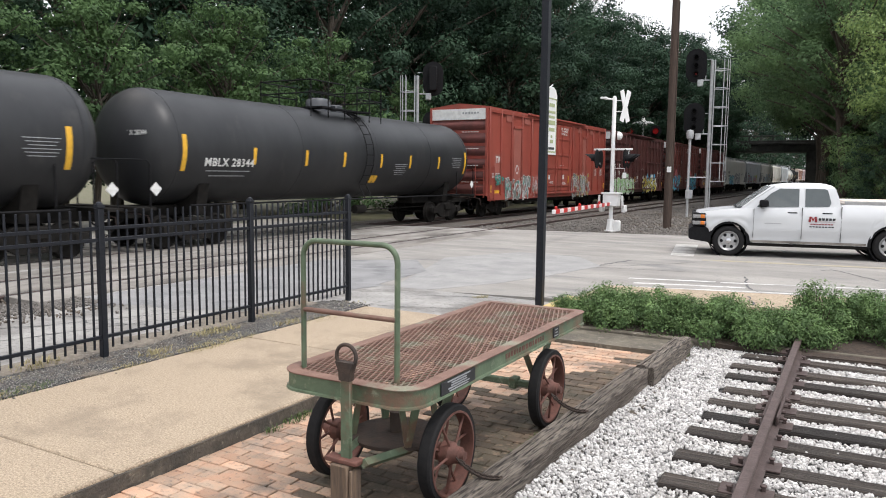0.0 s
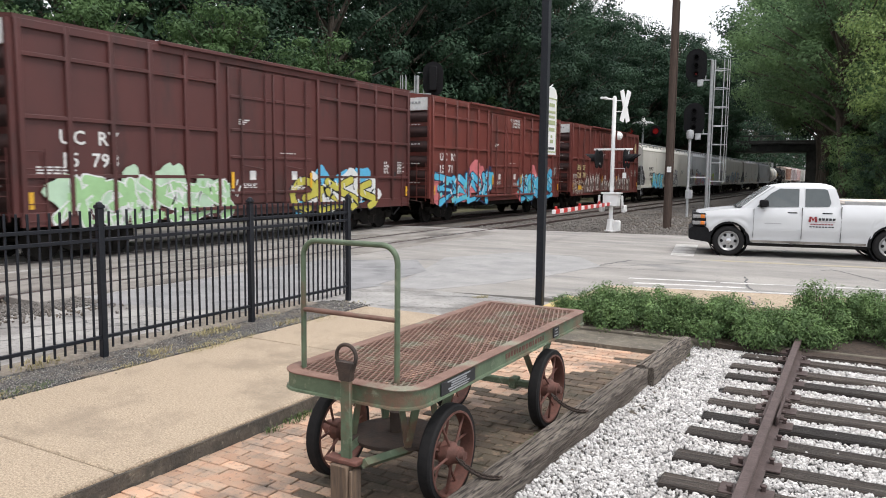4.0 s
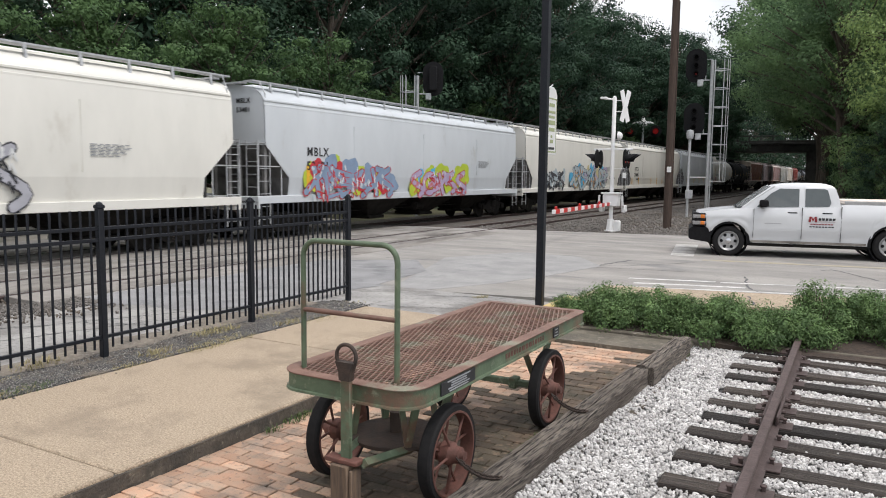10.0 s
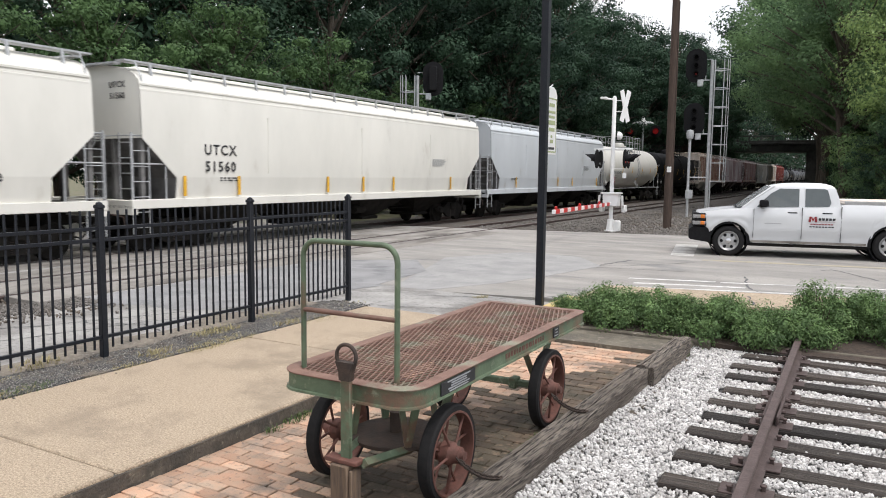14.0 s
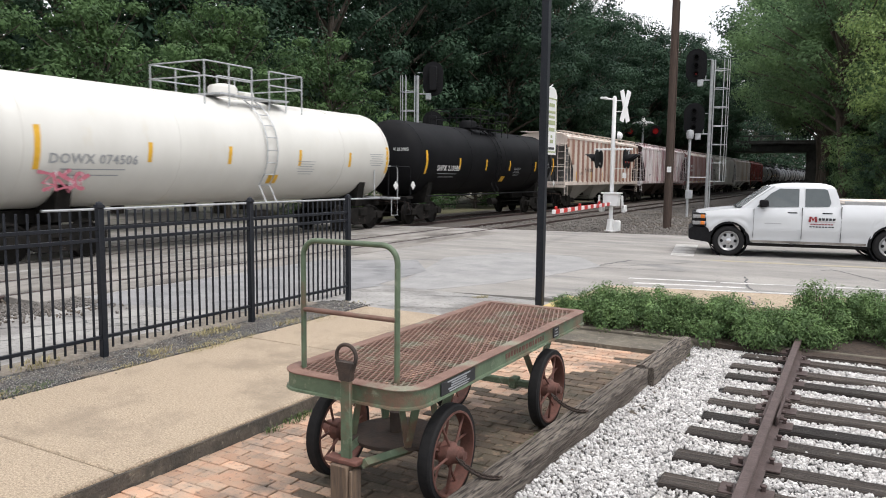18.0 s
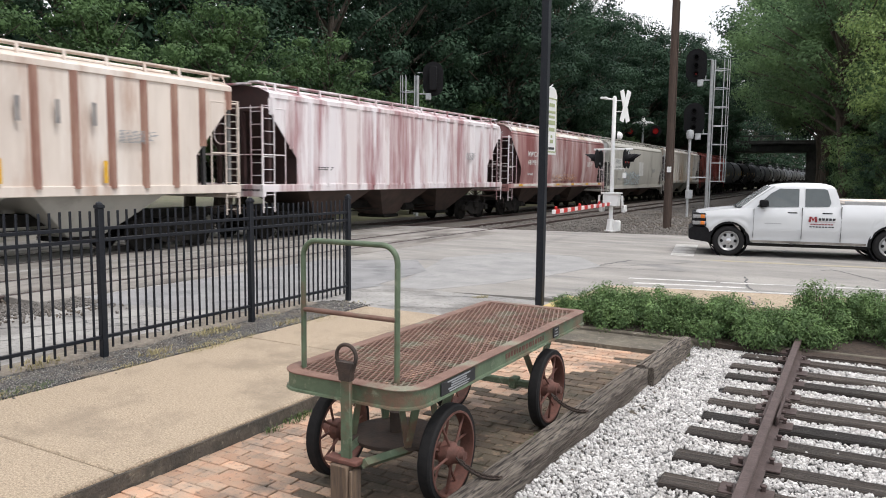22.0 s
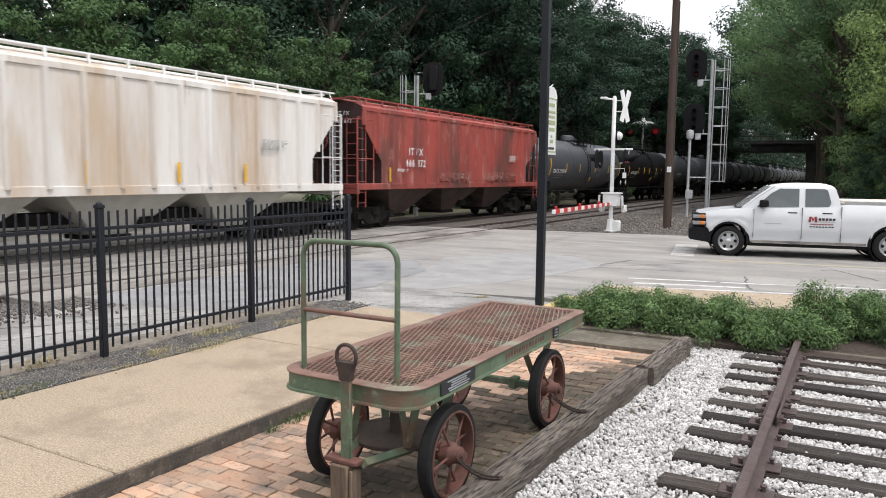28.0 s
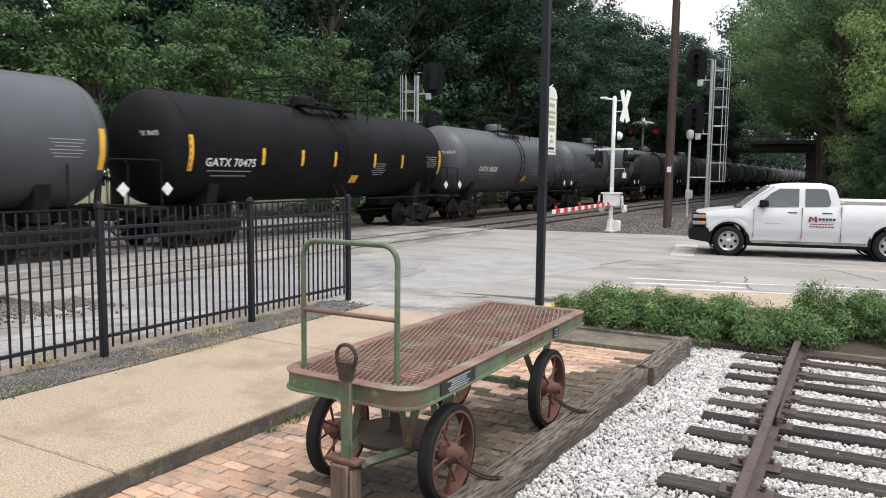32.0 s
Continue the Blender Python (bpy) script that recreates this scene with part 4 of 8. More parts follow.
def hopper_car(y_mid, length, body, label, smooth=True, ribs=13, top=4.5, sill=1.25, marks=None, letter="letter_black", bays=3, end_mat=None, rail_mat="galvanised", cut=1.0, zcut=2.75, hw=1.58, bay_mat="under_black", stripes=0, seed=1, mark_y=-6.1, mark_z=2.58, rib_mat=None):
    car = car_thing("hopper_car", label, "covered hopper car", y_mid)
    half = length / 2 - 0.32
    end_mat = end_mat or body
    # cross-section: bowed or flat sides below an arched roof
    if smooth:
        prof = [(hw - 0.10, sill), (hw - 0.02, sill + 0.6), (hw, sill + 1.4), (hw - 0.03, top - 0.70), (hw - 0.07, top - 0.46), (hw - 0.10, top - 0.40), (hw - 0.22, top - 0.26), (hw - 0.5, top - 0.12), (hw - 0.95, top - 0.04), (0, top)]
    else:
        prof = [(hw - 0.06, sill), (hw - 0.06, top - 0.42), (hw - 0.02, top - 0.40), (hw - 0.02, top - 0.28), (hw - 0.4, top - 0.12), (hw - 0.9, top - 0.03), (0, top)]
    ring = prof + [(-x, z) for x, z in reversed(prof[:-1])]
    n = len(ring)

    zmid = sill + 0.38 * (zcut - sill)

    def reach(z):
        """How far the side reaches: it is cut off aslant below zcut, then straight down."""
        return half - 0.3 - cut * min(1, max(0, (zcut - z) / (zcut - zmid)))

    full = []
    for i, (x, z) in enumerate(prof):
        full.append((x, z))
        for zb in (zmid, zcut):
            if i + 1 < len(prof) and z < zb < prof[i + 1][1]:
                f = (zb - z) / (prof[i + 1][1] - z)
                full.append((x + (prof[i + 1][0] - x) * f, zb))
    ring = full + [(-x, z) for x, z in reversed(full[:-1])]
    n = len(ring)
    vs = [(x, -reach(z), z) for x, z in ring] + [(x, reach(z), z) for x, z in ring]
    body_geo = Geo().add(vs, [(k, k + 1, n + k + 1, n + k) for k in range(n - 1)] + [(0, n - 1, 2 * n - 1, n)])
    m = len(full) - 1
    part("body", body_geo, body, car)
    for base in (0, n):
        pairs = [(base + k, base + n - 1 - k) for k in range(m)]
        fs = [(pairs[k][0], pairs[k + 1][0], pairs[k + 1][1], pairs[k][1]) for k in range(m - 1)] + [(pairs[-1][0], base + m, pairs[-1][1])]
        cut_low = [q for q in fs if min(vs[i][2] for i in q) < zcut - 0.01]
        part("slope_sheet", picked(vs, cut_low), end_mat if end_mat != body else "slope_shaded", car, "sloping end sheet, its shade put into the colour", False)
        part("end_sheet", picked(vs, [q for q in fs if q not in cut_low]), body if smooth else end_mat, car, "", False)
    if not smooth:
        for k in range(ribs):
            y = -half + 0.42 + (2 * half - 0.84) * k / (ribs - 1)
            zb = sill if abs(y) < reach(sill) else min(zcut, zmid + (abs(y) - reach(sill)) / cut * (zcut - zmid))
            part("side_rib", Geo().prism([(y - 0.09, hw - 0.065), (y - 0.045, hw + 0.042), (y + 0.045, hw + 0.042), (y + 0.09, hw - 0.065)], "z", zb, top - 0.41).moved(Matrix(((0, 1, 0, 0), (1, 0, 0, 0), (0, 0, 1, 0), (0, 0, 0, 1)))), rib_mat or body, car)
    else:
        for z in (top - 0.50, top - 0.64):
            part("top_bead", Geo().box(hw - 0.12, hw - 0.035, -half + 0.32, half - 0.32, z - 0.035, z + 0.045, 0.02), body, car)
        for y in (-half * 0.5, 0.0, half * 0.5):
            part("panel_seam", Geo().box(hw - 0.02, hw + 0.004, y - 0.012, y + 0.012, sill + 0.7, top - 1.0), body, car)
    part("side_sill", Geo().box(hw - 0.16, hw - 0.02, -half, half, sill - 0.16, sill + 0.06, 0.012).box(-hw + 0.02, -hw + 0.16, -half, half, sill - 0.16, sill + 0.06, 0.012), body, car)
    # hopper bays
    span = (reach(sill) - 0.5) * 2 / bays
    for i in range(bays):
        y = -reach(sill) + 0.5 + span * (i + 0.5)
        g = Geo()
        lo, w2 = 0.42, span * 0.48
        v8 = [(sx * hx, y + sy * hy, z) for z, hx, hy in ((sill, hw - 0.18, w2), (lo, 0.5, 0.42)) for sx, sy in ((-1, -1), (1, -1), (1, 1), (-1, 1))]
        g.add(v8, [(0, 1, 5, 4), (1, 2, 6, 5), (2, 3, 7, 6), (3, 0, 4, 7), (4, 5, 6, 7)])
        b = part("hopper_bay", g, bay_mat, car, "", False)
        part("outlet_gate", Geo().box(-0.62, 0.62, y - 0.5, y + 0.5, 0.32, 0.44, 0.02), "under_black", b)
    part("centre_sill", Geo().box(-0.28, 0.28, -half, half, 0.72, 1.0, 0.02), "under_black", car)
    for s in (-1, 1):
        ye = s * (half - 0.3)
        part("end_platform", Geo().box(-hw + 0.05, hw - 0.05, min(s * half, s * (half - 1.0)), max(s * half, s * (half - 1.0)), sill - 0.14, sill - 0.08), "under_black", car)
        part("end_sill", Geo().box(-hw + 0.03, hw - 0.03, min(s * half, s * (half - 0.16)), max(s * half, s * (half - 0.16)), sill - 0.3, sill + 0.05, 0.02), body, car)
        for x in (-hw + 0.12, -0.5, 0.5, hw - 0.12):
            part("end_post", Geo().box(x - 0.05, x + 0.05, ye - 0.05 - (0.06 if s > 0 else -0.06), ye + 0.05 - (0.06 if s > 0 else -0.06), sill, zcut + 0.1), "slope_shaded" if end_mat == body else end_mat, car)
        ladder(car, hw - 0.05, s * (half - 0.28), sill - 0.75, zcut + 0.12, rail_mat, 0.46)
        ladder(car, hw - 0.30, s * (half - 0.06), sill - 0.2, zcut + 0.12, rail_mat, 0.42, "x")
        part("corner_grab", Geo().tube([(hw - 0.08, s * (half - 0.42), zcut), (hw - 0.10, s * (half - 0.40), top - 0.3), (hw - 0.3, s * (half - 0.38), top + 0.04)], 0.022, 6), rail_mat, car)
        g = Geo()
        for z in (sill + 0.9, zcut + 0.05):
            g.tube([(hw - 0.06, s * (half - 1.0), z), (hw - 0.06, s * (half - 0.03), z), (-hw + 0.06, s * (half - 0.03), z)], 0.018, 6)
        g.tube([(hw - 0.06, s * (half - 0.03), sill), (hw - 0.06, s * (half - 0.03), zcut + 0.05)], 0.02, 6)
        g.tube([(hw - 0.06, s * (half - 1.0), sill), (hw - 0.06, s * (half - 1.0), zcut + 0.05)], 0.02, 6)
        part("end_railing", g, rail_mat, car)
        part("roof_overhang", Geo().box(-0.9, 0.9, min(ye, s * (half - 0.1)), max(ye, s * (half - 0.1)), top - 0.02, top + 0.03), rail_mat, car)
    part("reservoir", Geo().lathe([(-0.5, 0.001), (-0.5, 0.2), (0.5, 0.2), (0.5, 0.001)], "x", 14, (0, half - 1.0, sill + 0.25)), "under_black", car)
    part("brake_wheel", Geo().tube([(0.3 * math.cos(a), -half - 0.02, sill + 1.5 + 0.3 * math.sin(a)) for a in [i * math.pi / 8 for i in range(17)]], 0.018, 6).tube([(-0.3, -half - 0.02, sill + 1.5), (0.3, -half - 0.02, sill + 1.5)], 0.014, 6), rail_mat, car)
    # roof walk: grating on brackets, hatches down the middle
    part("running_board", Geo().box(hw - 0.62, hw - 0.28, -half + 0.1, half - 0.1, top + 0.02, top + 0.06).box(-hw + 0.28, -hw + 0.62, -half + 0.1, half - 0.1, top + 0.02, top + 0.06), rail_mat, car)
    nb = 15
    for k in range(nb):
        y = -half + 0.8 + (2 * half - 1.6) * k / (nb - 1)
        part("board_bracket", Geo().add([(hw - 0.20, y - 0.03, top - 0.36), (hw - 0.20, y + 0.03, top - 0.36), (hw - 0.26, y + 0.03, top + 0.05), (hw - 0.26, y - 0.03, top + 0.05), (hw - 0.26, y - 0.03, top - 0.33), (hw - 0.26, y + 0.03, top - 0.33), (hw - 0.30, y + 0.03, top + 0.05), (hw - 0.30, y - 0.03, top + 0.05)], [(0, 1, 2, 3), (4, 5, 6, 7), (0, 3, 7, 4), (1, 2, 6, 5), (0, 1, 5, 4), (3, 2, 6, 7)]), rail_mat, car)
    part("hatch_cover", Geo().box(-0.3, 0.3, -half + 1.2, half - 1.2, top - 0.03, top + 0.09, 0.03), body, car)
    for y in stripes if isinstance(stripes, tuple) else [(k + 0.5) / stripes * (2 * half - 3.4) - half + 1.7 for k in range(stripes)]:
        part("reflector", Geo().box(hw + (0.032 if not smooth else 0.0), hw + (0.037 if not smooth else 0.01), y - 0.05, y + 0.05, sill + 0.12, sill + 0.62), "stripe_yellow", car, "yellow reflective strip")
    if marks:
        for i, row in enumerate(marks):
            side_words(car, row, 0.37, mark_y, mark_z - 0.43 * i, hw + (0.008 if smooth else 0.035), letter, 1.2)
            words("lettering", row, 0.2, letter, car, Matrix.Translation((0.75, -half + 0.285, 3.95 - 0.26 * i)) @ Euler((math.pi / 2, 0, 0)).to_matrix().to_4x4(), "", 1.1)
    side_bars(car, half * 0.52, sill + 1.3, hw + (0.002 if smooth else 0.032), 1.0, 0.018, 9, letter if letter != "letter_black" else "letter_grey", seed)
    side_bars(car, -half * 0.7, sill + 0.55, hw + (-0.02 if smooth else 0.032), 0.8, 0.035, 2, letter, seed + 3)
    bogies(car, half + 0.05, half - 1.75)
    return car


# dark grey that carries the shade below the hopper ends
define("slope_shaded", (0.20, 0.195, 0.19), (0.09, 0.088, 0.085), rough=0.85, scale=1.5)


SPEED = 10.227
GAPS = [-7.0, 12.0, 29.9, 49.0, 65.4, 81.6, 97.9, 117.45, 136.1, 154.85, 173.65, 191.75, 207.2, 223.55, 240.55, 257.2, 273.45, 289.85, 306.2, 322.9, 338.8, 354.4, 368.4]


def span(k, a=0.0, b=0.0):
    """Middle and length of car k; a and b move its two ends."""
    return {"y_mid": (GAPS[k] + a + GAPS[k + 1] + b) / 2, "length": GAPS[k + 1] + b - GAPS[k] - a}


def brand_bars(car, y, z, x, n, w, h, gap, material):
    """Faded maker's lettering as plain upright bars."""
    for k in range(n):
        part("lettering_bar", Geo().box(x, x + 0.005, y + k * gap, y + k * gap + w, z, z + h), material, car, smooth=False)


def brand_rings(car, spots, z, h, x, material):
    """Faded maker's lettering: round shapes."""
    for y in spots:
        ring = [(y + 0.44 * h * math.cos(a), z + h / 2 + 0.5 * h * math.sin(a)) for a in [i * math.pi / 10 for i in range(21)]]
        part("lettering_ring", ribbon(Geo(), ring, 0.05, x), material, car, smooth=False)


def peaks(car, y0, y1, z0, z1, x, n, seed):
    """Sprayed snow-capped peaks: brown flanks under ragged white tops."""
    rnd = random.Random(seed)
    w = (y1 - y0) / n
    dark, pale = Geo(), Geo()
    for i in range(n):
        a, c = y0 + (i - 0.4) * w, y0 + (i + 1.4) * w
        top = z0 + (z1 - z0) * rnd.uniform(0.62, 1.0)
        m_ = a + (c - a) * rnd.uniform(0.35, 0.6)
        o = 0.0005 * i
        dark.add([(x + o, a, z0), (x + o, c, z0), (x + o, c - 0.02 * w, z0 + (top - z0) * 0.42), (x + o, m_, top), (x + o, a + 0.02 * w, z0 + (top - z0) * 0.45)], [(0, 1, 2, 3, 4)])
        for side in (-1, 1):
            foot = a if side < 0 else c
            f = rnd.uniform(0.5, 0.85)
            q = [(m_, top + 0.02), (m_ + (foot - m_) * f, top - (top - z0) * f * 0.72)]
            q += [(m_ + (foot - m_) * f * 0.72, top - (top - z0) * f * 0.62), (m_ + (foot - m_) * f * 0.5, top - (top - z0) * (f * 0.5 + 0.22)), (m_ + (foot - m_) * f * 0.22, top - (top - z0) * 0.2)]
            pale.add([(x + 0.004 + o, yy, zz) for yy, zz in q], [tuple(range(5))])
        for _ in range(2):
            yy = a + (c - a) * rnd.uniform(0.2, 0.8)
            ribbon(pale, [(yy, z0 + 0.3 * (top - z0)), (yy + rnd.uniform(-0.15, 0.15), z0 + 0.12 * (top - z0)), (yy + rnd.uniform(-0.1, 0.3), z0 + 0.03)], [0.05, 0.04, 0.01], x + 0.005)
    sprayed("sprayed_fill", dark, paint("spray_umber", (0.15, 0.105, 0.095)), car)
    sprayed("sprayed_outline", pale, paint("spray_bone", (0.60, 0.57, 0.54)), car)


def patch(car, y0, y1, z0, z1, x, material, name="paint_patch"):
    part(name, Geo().box(x, x + 0.003, y0, y1, z0, z1), material, car, smooth=False)


for key, colour in {"spray_grey": (0.15, 0.175, 0.16), "spray_white": (0.70, 0.71, 0.70), "spray_teal": (0.03, 0.33, 0.27), "spray_black": (0.015, 0.016, 0.022), "spray_green": (0.33, 0.55, 0.27),
                    "spray_mint": (0.45, 0.62, 0.45), "spray_yellow": (0.52, 0.47, 0.08), "spray_blue": (0.09, 0.48, 0.70), "spray_sky": (0.10, 0.42, 0.66), "spray_pink": (0.60, 0.17, 0.18), "spray_navy": (0.02, 0.035, 0.09),
                    "spray_lime": (0.45, 0.55, 0.05), "spray_orange": (0.6, 0.28, 0.08), "spray_red": (0.50, 0.04, 0.05), "spray_steel": (0.22, 0.30, 0.42), "spray_lilac": (0.44, 0.36, 0.52), "spray_sand": (0.6, 0.52, 0.28),
                    "spray_char": (0.06, 0.06, 0.07), "spray_brown": (0.22, 0.14, 0.10), "spray_ice": (0.45, 0.52, 0.55)}.items():
    paint(key, colour)


def train():
    tank_car(**span(0), shell="tank_black", label="black tank car with yellow stripes and white stencils", stripes=(-7.0, -4.4, -2.2, -0.3, 1.8, 3.7, 5.9, 7.85), seed=1)
    tank_car(**span(1), shell="tank_black", label="black tank car lettered MBLX 28344 with yellow stripes", marks="MBLX 28344", stripes=(-7.5, -5.03, -2.8, -0.89, 1.25, 3.17, 5.32, 7.57), at=-5.94, seed=2, dome=-0.17, climb=0.43)
    c = box_car(**span(2), body="boxcar_red", label="faded red box car with grey and white graffiti", notice=True, marks=["TR"], mark_y=-7.66, door_half=2.15, end="end_red_shaded")
    x = 1.565
    graffiti(c, -8.05, -7.2, 1.5, 2.0, x, None, "spray_teal", "spray_black", 3, 12)
    graffiti(c, -6.95, -4.0, 0.78, 1.9, x, None, "spray_grey", "spray_white", 5, 11, "spray_teal")
    graffiti(c, -3.8, -2.75, 1.0, 2.0, x, None, "boxcar_red", "spray_white", 3, 13, "spray_teal")
    graffiti(c, 2.4, 5.5, 0.75, 2.2, x, None, "spray_grey", "spray_white", 6, 14, "spray_yellow")
    for y in (-6.8, -4.65, 3.35, 5.55):
        part("vent_plate", Geo().box(1.5, 1.535, y, y + 0.66, 4.5, 4.88, 0.008), "boxcar_faded", c)
    patch(c, -8.05, -7.25, 2.05, 2.95, 1.502, "boxcar_faded")
    patch(c, -8.0, -7.2, 1.12, 1.26, 1.502, "stripe_yellow")
    for y in (-5.9, 4.35):
        part("plug_panel", Geo().box(1.5, 1.53, y, y + 0.84, 1.4, 4.22, 0.01), "boxcar_faded", c)
        part("vent_arm", Geo().box(1.5, 1.57, y - 0.05, y + 0.95, 4.22, 4.34, 0.01), "boxcar_red", c)
    part("round_emblem", ribbon(Geo(), [(-5.5 + 0.16 * math.cos(a), 2.25 + 0.19 * math.sin(a)) for a in [i * math.pi / 10 for i in range(21)]], 0.025, 1.533), "letter_white", c, smooth=False)
    part("data_plate", Geo().box(1.51, 1.516, -4.75, -4.25, 1.5, 1.95), "bay_rust", c, smooth=False)
    c = box_car(**span(3), body="boxcar_brown", label="dark maroon box car with green and yellow graffiti", marks=["UC  RY", "15  798"], mark_y=-5.75, cross=(1.85, 3.06, 4.3))
    graffiti(c, -6.5, -1.6, 0.78, 1.85, x, ["spray_mint"], "spray_green", "spray_white", 6, 21, "spray_green")
    graffiti(c, 0.8, 5.2, 0.8, 1.9, x, ["spray_sky", "spray_white"], "spray_yellow", "spray_black", 4, 22)
    c = box_car(**span(4, 0.0, -0.4), body="boxcar_oxide", label="maroon box car with large blue graffiti", marks=["UC  RY", "15  71 8"], notice=True, cross=(1.85, 3.06, 4.3))
    graffiti(c, -6.6, -1.8, 0.75, 2.1, x, ["spray_pink", "spray_navy", "spray_pink"], "spray_blue", "spray_navy", 4, 31, "spray_cyan")
    graffiti(c, 1.3, 5.8, 0.75, 2.05, x, ["spray_pink", "spray_sky", "spray_cyan"], "spray_blue", "spray_navy", 4, 32, "spray_cyan")
    c = box_car(**span(5), body="boxcar_oxide", label="maroon box car with white and brown graffiti peaks", cross=(3.0,))
    side_words(c, "BN  SF", 0.45, -5.7, 2.32, 1.592, "spray_sand", 1.15)
    side_words(c, "728  791", 0.45, -5.6, 1.86, 1.592, "spray_sand", 1.1)
    peaks(c, -4.8, -1.8, 0.95, 2.25, x, 5, 5)
    peaks(c, -1.6, 1.7, 1.0, 2.1, x + 0.06, 4, 7)
    peaks(c, 1.8, 5.2, 0.95, 2.25, x, 5, 6)
    graffiti(c, -7.0, -5.0, 0.95, 1.75, x, None, "spray_brown", "spray_bone", 4, 33, "spray_orange")
    patch(c, -6.2, -5.6, 1.15, 1.4, 1.585, "stripe_yellow")
    emblem = Geo()
    blob(emblem, 6.36, 4.0, 0.32, 0.36, 1.565, random.Random(1), 20, 0.0)
    part("round_emblem", emblem, "spray_sand", c, smooth=False)
    x = 1.585
    c = hopper_car(**span(6), body="hopper_white", label="cream covered hopper lettered DOWX 69338 with blue graffiti", marks=["DOWX", "69338"], bays=4, mark_y=-6.5, mark_z=2.47)
    lettered(c, "RUIK", -6.05, -2.55, 1.12, 2.28, x, ["spray_lime", "spray_orange", "spray_lime"], "spray_wash", "spray_navy", 41)
    graffiti(c, -1.85, 3.5, 1.15, 2.55, x, None, "spray_lilacgrey", "spray_black", 7, 42, "spray_black")
    c = hopper_car(**span(7), body="hopper_grey", label="pale grey covered hopper with colourful graffiti", marks=["MBLX", "53481"], bays=4, mark_y=-6.4, mark_z=2.5)
    graffiti(c, -6.9, -2.2, 1.18, 2.25, x, ["spray_lime", "spray_red", "spray_steel"], "spray_steel", "spray_red", 6, 51, "spray_ice")
    graffiti(c, -0.9, 3.5, 1.18, 2.15, x, ["spray_lime", "spray_sky", "spray_lime"], "spray_lilac", "spray_red", 5, 52, "spray_pink")
    patch(c, -6.95, -6.8, 1.4, 2.2, x, "stripe_yellow", "reflector")
    c = hopper_car(**span(8), body="hopper_white", label="cream covered hopper with blue and lilac graffiti", bays=4, marks=["CEFX", "54336"], mark_y=-6.5, mark_z=2.55)
    graffiti(c, -6.1, -3.2, 1.22, 2.2, x, ["spray_ice"], "spray_char", "spray_black", 5, 61, "spray_white")
    graffiti(c, -2.0, 4.8, 1.25, 2.5, x, ["spray_sky", "spray_lilac", "spray_sand", "spray_sky"], "spray_ice", "spray_char", 7, 62, "spray_orange")
    side_words(c, "Paradise", 0.34, 6.15, 1.75, x, "letter_black", 1.0)
    hopper_car(**span(9), body="hopper_white", label="cream covered hopper lettered UTCX 51560", marks=["UTCX", "51560"], bays=4, stripes=(-7.55, -5.7, -1.85, 0.07, 1.93, 6.2), mark_y=-6.35, mark_z=2.42)
    hopper_car(**span(10), body="hopper_grey", label="plain pale grey covered hopper", bays=4, stripes=(-5.6, -2.6, 0.16, 2.51, 7.1))
    c = tank_car(**span(11, 0.0, 0.3), shell="tank_white", label="white tank car with pale railings and yellow stripes", marks="DOWX 074506", letter="letter_grey", rails="galvanised", stripes=(-6.3, -3.52, -0.95, 1.9, 4.4, 6.6), at=-4.95, seed=3, dome=0.5, climb=0.6)
    graffiti(c, -6.2, -5.2, 1.55, 2.0, 1.42, None, "spray_rose", "spray_rose", 4, 71)
    tank_car(**span(12, 0.3, 0.0), shell="tank_jet", label="matt black tank car lettered SHPX 213985", marks="SHPX 213985", stripes=(-6.5, -3.75, -1.2, 1.37, 4.58, 7.1), at=-4.7, seed=4)
    rib = {"smooth": False, "sill": 1.58, "zcut": 3.75, "top": 4.5, "cut": 1.2}
    c = hopper_car(**span(13, 0.5, 0.0), body="hopper_beige", label="weathered beige ribbed hopper with faded lettering", **{**rib, "ribs": 18}, rail_mat="hopper_beige", bay_mat="hopper_dust", stripes=(-6.15, -3.4, -1.1, 1.4, 3.75), rib_mat="rib_rust")
    part("lettering_curve", ribbon(Geo(), [(-3.15 + 0.17 * math.sin(4.4 * i / 12 - 2.2 + math.pi * (i > 6)), 2.97 + 0.5 * i / 12) for i in range(13)], 0.05, 1.626), "letter_faded", c, smooth=False)
    brand_rings(c, (-2.35, -1.55), 2.97, 0.5, 1.626, "letter_faded")
    brand_bars(c, 0.9, 2.95, 1.622, 4, 0.11, 0.5, 0.85, "letter_faded")
    side_words(c, "7 4 7 0 8", 0.32, -3.9, 2.2, 1.628, "letter_black", 1.3)
    part("notice_board", Geo().box(0.2, 1.3, -7.62, -7.60, 3.75, 4.2), "letter_white", c, "white board on the end", False)
    hopper_car(**span(14, 0.2, 0.2), body="hopper_pink", label="ribbed hopper with peeling white paint over maroon", **{**rib, "ribs": 19}, end_mat="end_shaded", rail_mat="hopper_pink", bay_mat="bay_rust")
    c = hopper_car(**span(15, 0.3, 0.0), body="hopper_maroon", label="dusty maroon covered hopper lettered MWCX 481991", marks=["MWCX", "481991"], letter="letter_white", end_mat="end_shaded", rail_mat="hopper_pink", bay_mat="bay_rust", sill=1.5, mark_y=-4.7, mark_z=2.93, zcut=3.75, cut=1.2, stripes=0)
    graffiti(c, -1.9, 1.9, 1.7, 2.05, x, None, "hopper_maroon", "spray_orange", 9, 72)
